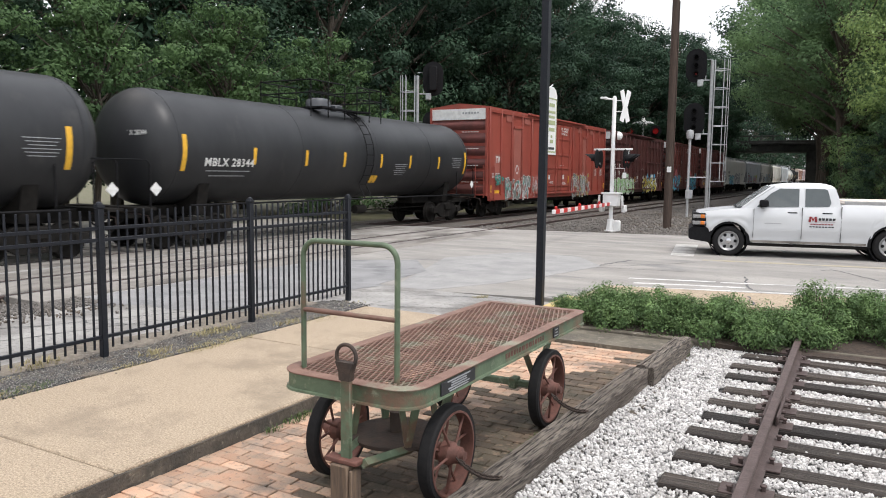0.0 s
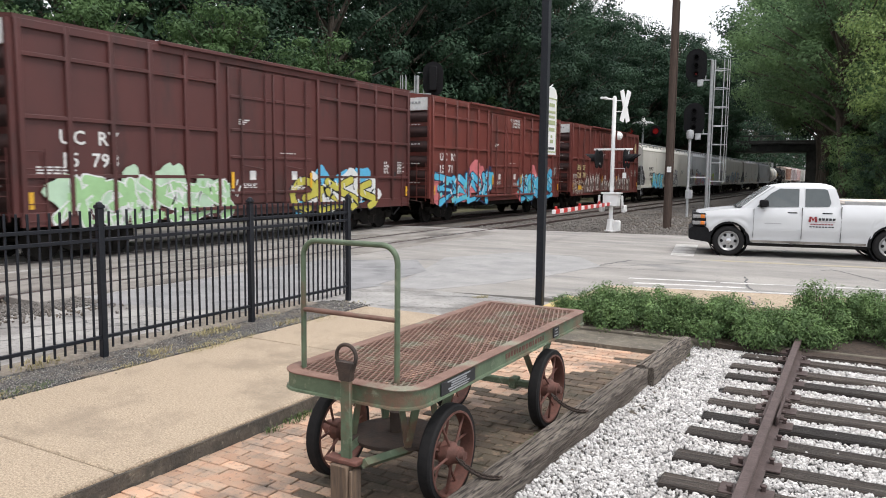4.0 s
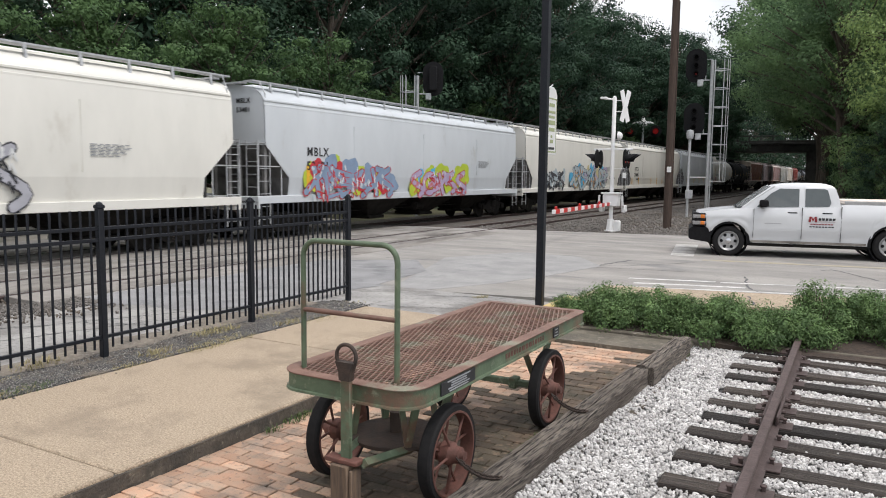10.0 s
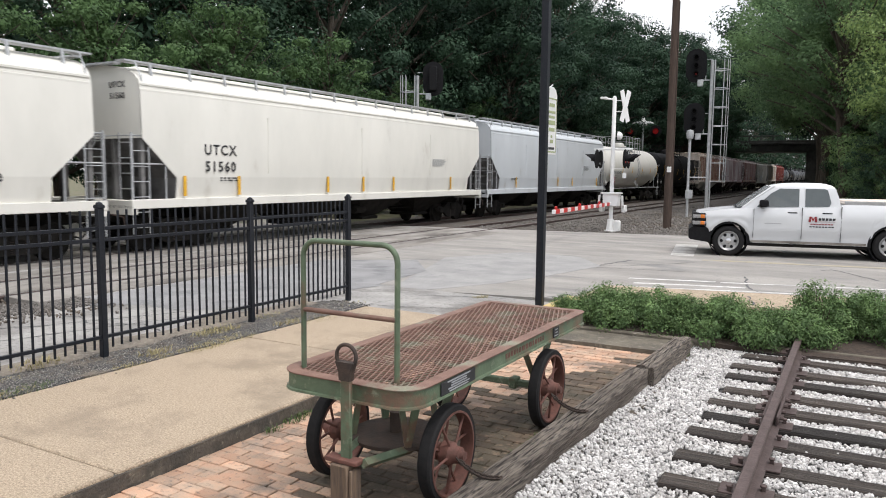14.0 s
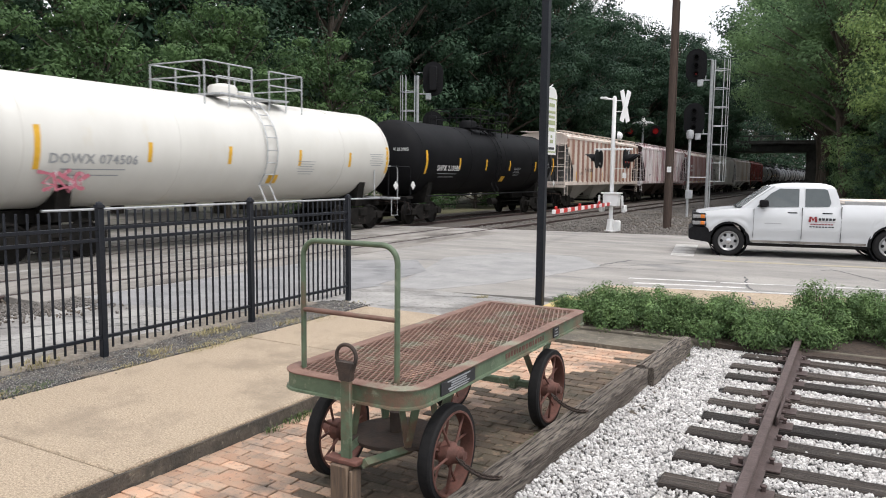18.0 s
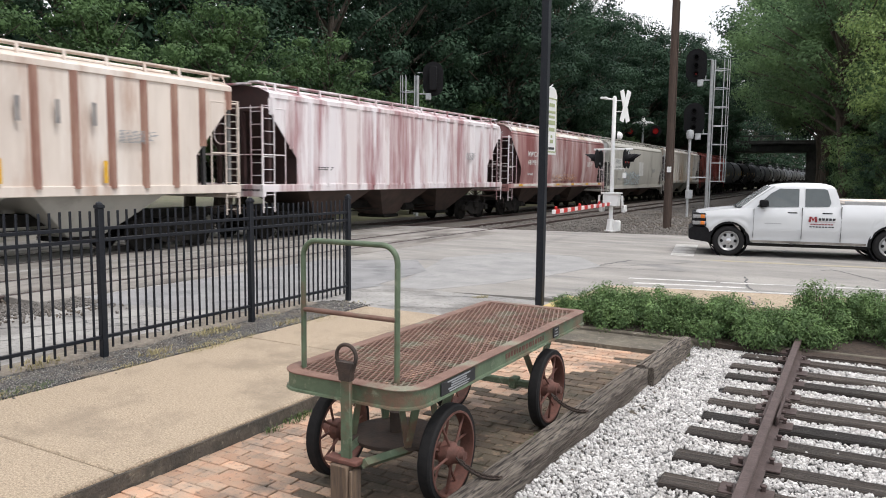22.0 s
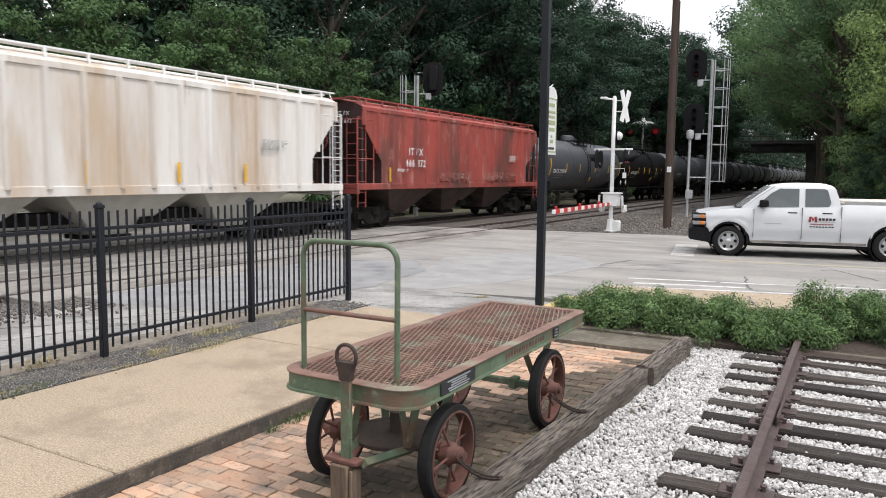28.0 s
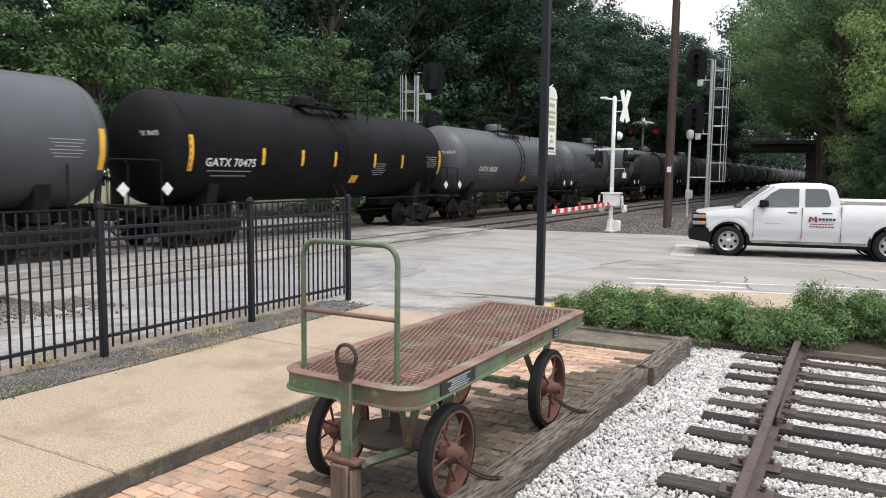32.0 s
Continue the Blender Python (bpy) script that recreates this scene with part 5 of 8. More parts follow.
    part("roof_dust", Geo().prism([(1.50, 4.13), (1.40, 4.27), (1.12, 4.41), (0.66, 4.49), (0.66, 4.47), (1.12, 4.385), (1.38, 4.25), (1.48, 4.13)], "y", -7.4, 7.4), "hopper_rustwhite", c, "white dust lying on the roof's edge")
    part("sill_stripe", Geo().box(1.565, 1.572, -7.0, 7.0, 1.42, 1.54), "hopper_rustwhite", c, "pale worn stripe along the sill", False)
    for y in (-6.4, -3.7, -1.2, 1.2, 3.8, 6.2):
        patch(c, y, y + 0.45, 1.43, 1.53, 1.573, "stripe_yellow", "reflector")
    c = hopper_car(**span(16), body="hopper_dust", label="dusty grey white covered hopper lettered FURX 841027", rail_mat="hopper_dust", bay_mat="bay_rust", marks=["FURX", "841027"], letter="letter_grey", mark_y=-5.52, mark_z=2.86, zcut=2.9)
    patch(c, -6.45, -4.6, 2.38, 3.2, 1.582, "letter_white")
    part("notice_board", Geo().box(0.35, 1.35, -7.60, -7.58, 3.55, 4.15), "letter_white", c, "white board on the end", False)
    patch(c, 0.05, 1.3, 2.0, 3.05, 1.582, "letter_white")
    graffiti(c, -3.9, 0.1, 1.35, 2.35, x, None, "spray_ice", "spray_mist", 7, 73)
    hopper_car(**span(17), body="hopper_rustwhite", label="white ribbed hopper streaked with rust", **{**rib, "ribs": 18}, rail_mat="white_paint", bay_mat="hopper_dust", stripes=(-3.9, -1.34, 1.15, 3.41))
    c = hopper_car(**span(18, 0.15, 0.0), body="hopper_red", label="red ribbed hopper lettered ITFX 466872", **{**rib, "ribs": 19}, rail_mat="hopper_red", end_mat="end_shaded", bay_mat="bay_rust", marks=["IT FX", "466 872"], letter="letter_white", mark_y=-4.3, mark_z=2.68, stripes=(-6.05,))
    graffiti(c, -2.4, 0.2, 1.72, 2.05, 1.62, None, "hopper_red", "spray_bone2", 6, 74)
    graffiti(c, 1.6, 4.9, 1.72, 2.1, 1.62, None, "hopper_red", "spray_bone2", 6, 75)
    tank_car(**span(19, 0.0, 0.3), shell="tank_grey", label="dark grey tank car lettered GATX 210974", marks="GATX 210974", seed=5, dome=0.4)
    tank_car(**span(20, 0.35, 0.0), shell="tank_jet", label="black tank car lettered GATX 70475 with yellow stripes", marks="GATX 70475", seed=6, stripes=(-6.3, -3.69, -2.0, -0.39, 1.83, 3.6, 6.35))
    tank_car(**span(21), shell="tank_grey", label="grey tank car lettered GATX 68538", marks="GATX 68538", seed=7, stripes=(), at=-3.7)
    y = GAPS[-1]
    for k in range(18):
        tank_car(y + 7.6 + 15.2 * k, 15.2, "tank_black" if k % 3 else "tank_grey", "dark tank car far down the train", seed=8 + k, stripes=())


define("spray_wash", (0.07, 0.42, 0.68), (0.30, 0.68, 0.76), rough=0.55, scale=1.6, lo=0.42, hi=0.58)
paint("spray_cyan", (0.16, 0.55, 0.58))
paint("spray_rose", (0.42, 0.12, 0.16))
paint("spray_bone", (0.60, 0.57, 0.54))
paint("spray_mist", (0.26, 0.27, 0.27))
define("boxcar_faded", (0.33, 0.105, 0.08), (0.27, 0.085, 0.065), rough=0.6, scale=1.5)
define("rib_rust", (0.36, 0.22, 0.165), (0.26, 0.13, 0.10), rough=0.7, scale=3, stretch=(1, 1, 0.3))
define("letter_faded", (0.19, 0.18, 0.18), (0.32, 0.29, 0.27), rough=0.7, scale=4)
paint("spray_lilacgrey", (0.42, 0.42, 0.46))
paint("spray_bone2", (0.42, 0.2, 0.17))
train()


# ---- trees ----
def leaf_cloud(g, centres, count, size, rnd, flat=0.6, plain=False):
    """Leaf sprays: small bent quads scattered through round clumps, thicker near their skin."""
    for _ in range(count):
        c, r = centres[rnd.randrange(len(centres))]
        d = Vector((rnd.gauss(0, 1), rnd.gauss(0, 1), rnd.gauss(0, 1))).normalized()
        p = Vector(c) + Vector((d.x * r, d.y * r, d.z * r * flat)) * (rnd.random() ** 0.35)
        n = (d + Vector((rnd.gauss(0, 0.32), rnd.gauss(0, 0.32), rnd.gauss(0.45, 0.32)))).normalized()
        a = n.orthogonal().normalized()
        b = n.cross(a)
        t = rnd.uniform(0, 6.28)
        u, w = a * math.cos(t) + b * math.sin(t), b * math.cos(t) - a * math.sin(t)
        s = size * rnd.uniform(0.55, 1.3)
        k = len(g.v)
        if plain:
            g.v += [tuple(p - u * s), tuple(p + u * s * 0.7 - w * s * 0.6), tuple(p + u * s * 0.5 + w * s * 0.7)]
            g.f.append((k, k + 1, k + 2))
            continue
        g.v += [tuple(p - u * s), tuple(p - w * s * 0.45 + n * s * 0.12), tuple(p + u * s), tuple(p + w * s * 0.45 + n * s * 0.12)]
        g.f.append((k, k + 1, k + 2, k + 3))


def plain_mesh(name, g, material):
    me = bpy.data.meshes.new(name)
    me.from_pydata(g.v, [], g.f)
    me.materials.append(M[material])
    return me


def tree_meshes(seed, height, spread, leaves, size, low=0.25, leaf="leaf"):
    rnd = random.Random(seed)
    wood = Geo()
    lean = Vector((rnd.uniform(-0.06, 0.06), rnd.uniform(-0.06, 0.06), 1))
    trunk = [lean * (height * 0.8 * i / 6) + Vector((0.15 * math.sin(i * 1.7 + seed), 0.15 * math.cos(i * 1.3 + seed), 0)) for i in range(7)]
    trunk[0] = Vector((0, 0, -0.4))
    wood.tube(trunk, height * 0.018, 9, r1=height * 0.004)
    centres = []
    for k in range(44):
        f = low + (1 - low) * (k + 0.5) / 44
        a = k * 2.399 + rnd.uniform(-0.4, 0.4)
        wide = spread * (math.sin(math.pi * min(1, 0.18 + 0.80 * (f - low) / (1 - low))) ** 0.7) * rnd.uniform(0.65, 1.08)
        base = lean * (height * 0.78 * f * 0.88)
        tip = Vector((math.cos(a) * wide, math.sin(a) * wide, height * f + rnd.uniform(-0.4, 0.5)))
        midp = base.lerp(tip, 0.55) + Vector((0, 0, 0.35))
        wood.tube([base, midp, tip], height * 0.006, 5, False, r1=height * 0.0015)
        for q in (0.62, 1.0):
            centres.append((base.lerp(tip, q) + Vector((rnd.uniform(-0.5, 0.5), rnd.uniform(-0.5, 0.5), 0.2)), rnd.uniform(0.6, 1.4) * spread * 0.22))
    g = Geo()
    leaf_cloud(g, centres, leaves, size, rnd, 0.6, True)
    return plain_mesh("trunk", wood, "bark"), plain_mesh("crown", g, leaf)


def plant_tree(meshes, x, y, z, s, rz, label, name="tree"):
    t = thing(name, label, "tree", (x, y, z), rz, "trees along the railway")
    t.scale = (s, s, s)
    part("trunk", meshes[0], "", t)
    part("crown", meshes[1], "", t)
    return t


FAR_KINDS = [tree_meshes(11 + k, 18.0, 5.8, 11000, 0.20, 0.12, "leaf_shaded") for k in range(2)]
WALL_KINDS = [tree_meshes(21 + k, 18.0, 5.6, 30000, 0.115, 0.10, "leaf_shaded") for k in range(3)]
BUSH_KINDS = [tree_meshes(41 + k, 9.0, 3.6, 14000, 0.10, 0.04, "leaf_shaded") for k in range(2)]
EDGE_KINDS = [tree_meshes(31 + k, 9.0, 3.3, 18000, 0.094, 0.06, "leaf") for k in range(2)]
PALE_KINDS = [tree_meshes(51 + k, 13.0, 5.4, 56000, 0.070, 0.06, "leaf_pale") for k in range(2)]
SHADE_KINDS = [tree_meshes(61, 13.0, 5.4, 34000, 0.118, 0.46, "leaf_shaded"), tree_meshes(62, 13.0, 5.4, 60000, 0.072, 0.40, "leaf_mid")]
FILL_KIND = tree_meshes(63, 9.0, 3.6, 24000, 0.075, 0.03, "leaf_mid")
HIGH_KINDS = [tree_meshes(71 + k, 9.0, 3.3, 18000, 0.094, 0.36, "leaf") for k in range(2)]
rt = random.Random(5)
# wood behind the train: an edge of small trees, two rows of tall ones
for k, (y, s) in enumerate(((3.5, 0.9), (11.5, 0.82), (16.2, 0.88), (22.6, 0.98), (28.2, 0.95), (36, 0.8), (45, 0.85), (55, 0.8), (68, 0.9), (80, 0.85))):
    plant_tree((HIGH_KINDS if y < 25 else EDGE_KINDS)[k % 2], -22.8 + rt.uniform(-0.5, 0.5), y, -0.4, s, rt.uniform(0, 360), "small leafy tree at the edge of a dark wood")


def canopy(y):
    """Height of the wood along the line: it sinks towards the distance."""
    pts = ((-20, 17.5), (20, 18.5), (45, 21.5), (58, 22.5), (75, 21.5), (91, 22.0), (100, 21.6), (115, 24.2), (136, 25.6), (160, 27.0))
    for (a, p), (b, q) in zip(pts, pts[1:]):
        if y <= b:
            return p + (q - p) * (y - a) / (b - a)
    return pts[-1][1]


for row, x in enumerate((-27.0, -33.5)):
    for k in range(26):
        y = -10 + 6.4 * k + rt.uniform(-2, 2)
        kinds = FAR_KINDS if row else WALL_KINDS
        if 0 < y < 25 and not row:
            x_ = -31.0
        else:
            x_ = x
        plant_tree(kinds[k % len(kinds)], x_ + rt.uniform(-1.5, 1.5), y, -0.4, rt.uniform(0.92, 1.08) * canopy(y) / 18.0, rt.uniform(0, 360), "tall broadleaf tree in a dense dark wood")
# trees beyond the road, right of the line
for x, y, s, k in ((5.4, 43, 1.15, 1), (4.7, 46, 1.2, 1), (7.5, 47, 1.25, 0), (9.5, 50, 1.2, 0)):
    plant_tree(PALE_KINDS[k], x, y, -0.4, s, rt.uniform(0, 360), "bright green broadleaf tree overhanging the road")
# k 0: trees added over the line so that the far cars darken
for x, y, s, k in ((-1.0, 49, 1.2, 1), (-1.9, 57, 1.22, 1), (1.6, 63, 1.25, 1), (2.6, 54, 1.3, 1), (-2.4, 68, 1.45, 0), (-2.9, 76, 1.5, 0), (-4.0, 90, 1.8, 0), (-4.4, 101, 1.9, 0), (-4.9, 112, 1.9, 0), (-5.4, 124, 1.95, 0), (-5.9, 136, 1.8, 0), (-22.0, 48, 1.15, 0), (-22.2, 86, 1.2, 0), (-22.4, 97, 1.25, 0), (-21.6, 92, 1.2, 0), (-21.2, 104, 1.3, 0), (-22.0, 111, 1.3, 0), (-21.6, 118, 1.3, 0), (-25.5, 130, 1.3, 0), (-21.5, 57, 1.0, 0)):
    plant_tree(SHADE_KINDS[k], x, y, -0.4, s, rt.uniform(0, 360), "green broadleaf tree overhanging the road" if k else "dark green broadleaf tree overhanging the line")
for x, y, s in ((2.8, 84, 0.95), (1.9, 108, 0.98), (9, 66, 0.9), (4.5, 76, 0.88), (1.6, 126, 1.0)):
    plant_tree(FAR_KINDS[0], x, y, -0.4, s, rt.uniform(0, 360), "dark green broadleaf tree beside the line")
for x, y, s in ((3.4, 36, 0.62), (1.4, 41, 0.55), (6.2, 37, 0.65), (1.5, 50, 0.7), (0.9, 51, 0.72), (1.0, 58, 0.85), (9, 38, 0.75), (2.2, 60, 0.8), (4, 46, 0.8), (0.6, 72, 0.8)):
    plant_tree(BUSH_KINDS[int(y) % 2], x, y, -0.4, s, rt.uniform(0, 360), "dense green bush beyond the road", "bush")
for x, y, s in ((1.4, 43.5, 0.82), (1.1, 50, 0.8), (3.0, 42, 0.8), (1.2, 57, 0.9)):
    plant_tree(FILL_KIND, x, y, -0.4, s, rt.uniform(0, 360), "leafy green bush beyond the road", "bush")
# added row of bushes that keeps side light off the far cars
for k in range(12):
    plant_tree(BUSH_KINDS[k % 2], 1.4 - 0.285 * k + rt.uniform(-0.4, 0.6), 68 + 6.6 * k, -0.4, rt.uniform(0.85, 1.05), rt.uniform(0, 360), "dense dark green bush added to screen the line from side light", "bush")
for x, y in ((-30, 170), (-2, 168), (-27, 184), (-3, 182), (2, 172), (8, 165), (-38, 160), (4, 158), (-27, 200), (12, 140), (-26, 222), (-27, 246), (-26, 272), (-28, 300), (-26, 335), (-26, 375), (-27, 420), (-4, 205), (-5, 240), (-5, 290), (-24, 800), (-12, 804), (-18, 796), (-30, 796), (-5, 796)):
    plant_tree(FAR_KINDS[(x + y) % 2], x, y, -0.4, rt.uniform(1.15, 1.4), rt.uniform(0, 360), "tall tree beyond the road bridge")


# ---- display track: rails, ties and white stones ----
disp = thing("display_track", "short display track of rusted rail on old wooden ties", "railway track", (-0.51, 0, -0.115), kind="structure")
for x in (0.0, 1.505):
    part("rail", Geo().prism([(x + p, q * 0.86) for p, q in RAIL], "y", -2.0, 9.46 if x == 0 else 9.3), "rail_rust", disp)
DTIE = mesh_of("tie", Geo().box(-1.28, 1.28, -0.105, 0.105, -0.16, 0.0, 0.014), "tie_wood")
rd = random.Random(3)
for k, y in enumerate([9.12, 8.73, 8.19, 7.75, 7.24, 6.78, 6.34, 5.89, 5.37, 4.85, 4.35, 3.84, 3.33, 2.82, 2.31, 1.8, 1.29, 0.78, 0.27, -0.24, -0.75, -1.26, -1.77]):
    ob = part("tie", DTIE, "", disp)
    ob.matrix_basis = pose(0.755 + rd.uniform(-0.05, 0.04), y, 0.0 + rd.uniform(-0.006, 0.006), 0, 0, rd.uniform(-1.2, 1.2))
    for s in (-1, 1):
        p = part("tie_plate", Geo().box(-0.16, 0.16, -0.09, 0.09, 0.0, 0.014, 0.003), "rail_rust", disp)
        p.matrix_basis = pose(0.7525 + s * 0.7525, y, 0)
        for sx in (-1, 1):
            q = part("spike", Geo().box(-0.014, 0.014, -0.014, 0.014, 0, 0.035, 0.004).box(-0.02, 0.02, -0.02, 0.02, 0.03, 0.045, 0.006), "rail_rust", disp)
            q.matrix_basis = pose(0.7525 + s * 0.7525 + sx * 0.095, y + 0.05 * sx, 0.01)
for x in (-0.05, 0.05):
    part("joint_bar", Geo().box(x - 0.012, x + 0.012, 6.25, 6.95, 0.035, 0.10, 0.006), "rail_rust", disp)
    for k in range(4):
        p = part("track_bolt", Geo().lathe([(-0.03, 0.0), (-0.03, 0.016), (0.03, 0.016), (0.03, 0.0)], "x", 6), "rail_rust", disp)
        p.matrix_basis = pose(x * 1.3, 6.33 + k * 0.18, 0.068)


def stones(name, spots, size, material, seed):
    """Loose stones, each a lumpy twenty-sided pebble of its own size and turn, as one body of stuff."""
    rng = np.random.default_rng(seed)
    t = (1 + 5 ** 0.5) / 2
    ico = np.array([(-1, t, 0), (1, t, 0), (-1, -t, 0), (1, -t, 0), (0, -1, t), (0, 1, t), (0, -1, -t), (0, 1, -t), (t, 0, -1), (t, 0, 1), (-t, 0, -1), (-t, 0, 1)]) / 1.9
    fi = np.array([(0, 11, 5), (0, 5, 1), (0, 1, 7), (0, 7, 10), (0, 10, 11), (1, 5, 9), (5, 11, 4), (11, 10, 2), (10, 7, 6), (7, 1, 8), (3, 9, 4), (3, 4, 2), (3, 2, 6), (3, 6, 8), (3, 8, 9), (4, 9, 5), (2, 4, 11), (6, 2, 10), (8, 6, 7), (9, 8, 1)])
    n = len(spots)
    v = ico[None] * rng.uniform(0.72, 1.2, (n, 12, 1))
    v = v * rng.uniform(0.55, 1.15, (n, 1, 3)) * (size * rng.uniform(0.6, 1.35, (n, 1, 1)))
    q = rng.normal(size=(n, 4))
    q /= np.linalg.norm(q, axis=1, keepdims=True)
    w, x, y, z = q.T
    R = np.stack([1 - 2 * (y * y + z * z), 2 * (x * y - z * w), 2 * (x * z + y * w), 2 * (x * y + z * w), 1 - 2 * (x * x + z * z), 2 * (y * z - x * w), 2 * (x * z - y * w), 2 * (y * z + x * w), 1 - 2 * (x * x + y * y)], 1).reshape(n, 3, 3)
    v = np.einsum("nij,nkj->nki", R, v) + np.array(spots)[:, None, :]
    f = fi[None] + 12 * np.arange(n)[:, None, None]
    me = bpy.data.meshes.new(name)
    me.from_pydata(v.reshape(-1, 3).tolist(), [], f.reshape(-1, 3).tolist())
    me.materials.append(M[material])
    return new(name, me)


spots = []
while len(spots) < 38000:
    x, y = rd.uniform(-1.80, 1.6), rd.uniform(2.6, 9.15)
    if x > 0.3 and y < 5.5:
        continue
    on_tie = any(abs(y - ty) < 0.10 for ty in (9.12, 8.73, 8.19, 7.75, 7.24, 6.78, 6.34, 5.89, 5.37, 4.85, 4.35, 3.84, 3.33)) and x > -1.06
    if (on_tie and rd.random() < 0.9985) or abs(x + 0.51) < 0.07 or x < -1.80:
        continue
    spots.append((x, y, -0.152 + 0.014 * rd.random() + (0.034 if on_tie else 0.0) + 0.025 * noise.noise((x * 1.6, y * 1.6, 9)) + bank(x)))
for _ in range(9000):
    x, y = rd.uniform(-1.8, 3.2), rd.uniform(-1.95, 2.6)
    spots.append((x, y, -0.15 + 0.014 * rd.random() + bank(x)))
tagged(stones("white_stones", spots, 0.0150, "white_stone", 4), "crushed white stones round the display track", "gravel", "", "stuff")

spots = []
for _ in range(9000):
    y = 24.6 + 34 * rd.random() ** 1.6
    x = rd.uniform(-13.6, -3.0)
    if y < 25.9 + ROAD_TURN * (x + 6) or abs(abs(x - NEAR_X) - 0.7525) < 0.12:
        continue
    spots.append((x, y, -0.19 - 0.0012 * (y - 26)))
tagged(stones("verge_stones", spots, 0.05, "ballast", 6), "loose grey stones on the gravel verge", "gravel", "", "stuff")

spots = []
for _ in range(5200):
    x, y = -10.6 + rd.gauss(0, 0.48), 7.1 - 4.2 * rd.random() ** 1.2
    spots.append((x, y, (lot_z(x, y) + 0.004 if x > -10.55 else -0.205) + 0.02 * rd.random()))
tagged(stones("track_stones", spots, 0.024, "ballast", 9), "loose brown and grey stones at the track's edge", "gravel", "", "stuff")

spots = []
for _ in range(2600):
    x, y = -6.45 + rd.gauss(0, 0.17), rd.uniform(1.8, 8.6)
    spots.append((x, y, 0.004 + 0.016 * noise.noise((x * 4, y * 4, 0)) - 0.02 * max(0, (-6.6 - x) / 0.3)))
tagged(stones("asphalt_crumbs", spots, 0.013, "ballast", 7), "crumbs of broken asphalt under the fence", "gravel", "", "stuff")

# ---- old timbers between bricks and stones ----
def worn_beam(name, length, w, h, seed, label):
    g = Geo()
    n = 110
    vs = []
    ring = [(-0.5, 0), (-0.5, 0.55), (-0.5, 0.9), (-0.46, 0.985), (-0.26, 1.0), (-0.22, 0.965), (-0.18, 1.0), (0.08, 0.99), (0.11, 0.95), (0.15, 0.99), (0.45, 0.985), (0.5, 0.9), (0.5, 0.62), (0.485, 0.57), (0.5, 0.52), (0.5, 0)]
    for i in range(n + 1):
        y = length * i / n
        for j, (a, b) in enumerate(ring):
            k = 0.022 * noise.noise((y * 1.6, a * 2, seed + b)) + 0.007 * noise.noise((y * 7, j * 3.1, seed)) - 0.016 * max(0, noise.noise((y * 2.3, j * 5.3, seed + 4)))
            end = 0.975 if i in (0, n) else 1.0
            vs.append((a * w * end + k, y, b * h * end + (k if b > 0 else 0)))
    m = len(ring)
    fs = [(i * m + j, i * m + j + 1, (i + 1) * m + j + 1, (i + 1) * m + j) for i in range(n) for j in range(m - 1)]
    fs += [tuple(range(m)), tuple(n * m + j for j in range(m))]
    fs += [(i * m, (i + 1) * m, (i + 1) * m + m - 1, i * m + m - 1) for i in range(n)]
    g.add(vs, fs)
    return tagged(part(name, g, "old_timber", smooth=False), label, "timber", "edging timbers")


b = worn_beam("timber_beam", 4.35, 0.175, 0.20, 2, "weathered grey railway timber edging the bricks")
b.matrix_basis = pose(-1.885, 2.6, -0.15, 0, 0, -2.0)
b = worn_beam("timber_beam", 1.50, 0.175, 0.235, 5, "cracked grey timber lying behind a longer one")
b.matrix_basis = pose(-1.685, 6.965, -0.165, 0, 0, -1.7)

# ---- iron fence ----
fence = thing("iron_fence", "black square-picket iron fence in three bays", "fence", (-6.52, 0, 0))
POST = mesh_of("post", Geo().box(-0.032, 0.032, -0.032, 0.032, -0.1, 1.50, 0.004).box(-0.04, 0.04, -0.04, 0.04, 1.50, 1.525, 0.004).prism([(-0.036, -0.036), (0.036, -0.036), (0.036, 0.036), (-0.036, 0.036)], "z", 1.525, 1.535).lathe([(1.535, 0.036), (1.555, 0.028), (1.568, 0.0)], "z", 8), "black_steel")
PICKET = mesh_of("picket", Geo().box(-0.0095, 0.0095, -0.0095, 0.0095, 0.095, 1.475, 0.002), "black_steel")
POSTS = (0.5, 2.58, 4.66, 6.73, 8.73)
for y in POSTS:
    part("post", POST, "", fence).matrix_basis = pose(0, y, 0)
for a, c in zip(POSTS, POSTS[1:]):
    for z in (0.21, 1.185, 1.30):
        part("rail", Geo().box(-0.018, 0.018, a + 0.03, c - 0.03, z - 0.017, z + 0.017, 0.003), "black_steel", fence)
    n = 19
    for k in range(n):
        y = a + (c - a) * (k + 1) / (n + 1)
        part("picket", PICKET, "", fence).matrix_basis = pose(0, y, 0.006 * math.sin(y * 9))

# ---- sand drifted against the fence ----
define("drift_sand", (0.245, 0.212, 0.170), (0.150, 0.128, 0.102), rough=0.95, scale=5, c3=(0.09, 0.08, 0.07), scale3=2.2, amount3=0.35, c4=(0.33, 0.30, 0.25), scale4=30, amount4=0.3, bump=0.6, bump_scale=70)
vs = []
for i in range(91):
    y = 1.5 + 0.075 * i
    out, inn = -7.22 + 0.22 * noise.noise((y * 1.1, 0, 6)) + 0.07 * noise.noise((y * 5, 0, 6)), -6.62 + 0.16 * noise.noise((y * 1.4, 3, 6)) + 0.05 * noise.noise((y * 6, 3, 6))
    for k in range(6):
        x = out + (inn - out) * k / 5
        vs.append((x, y, max(lot_z(x, y), -0.02) + 0.004 + 0.026 * math.sin(math.pi * k / 5) + 0.004 * noise.noise((x * 9, y * 9, 1))))
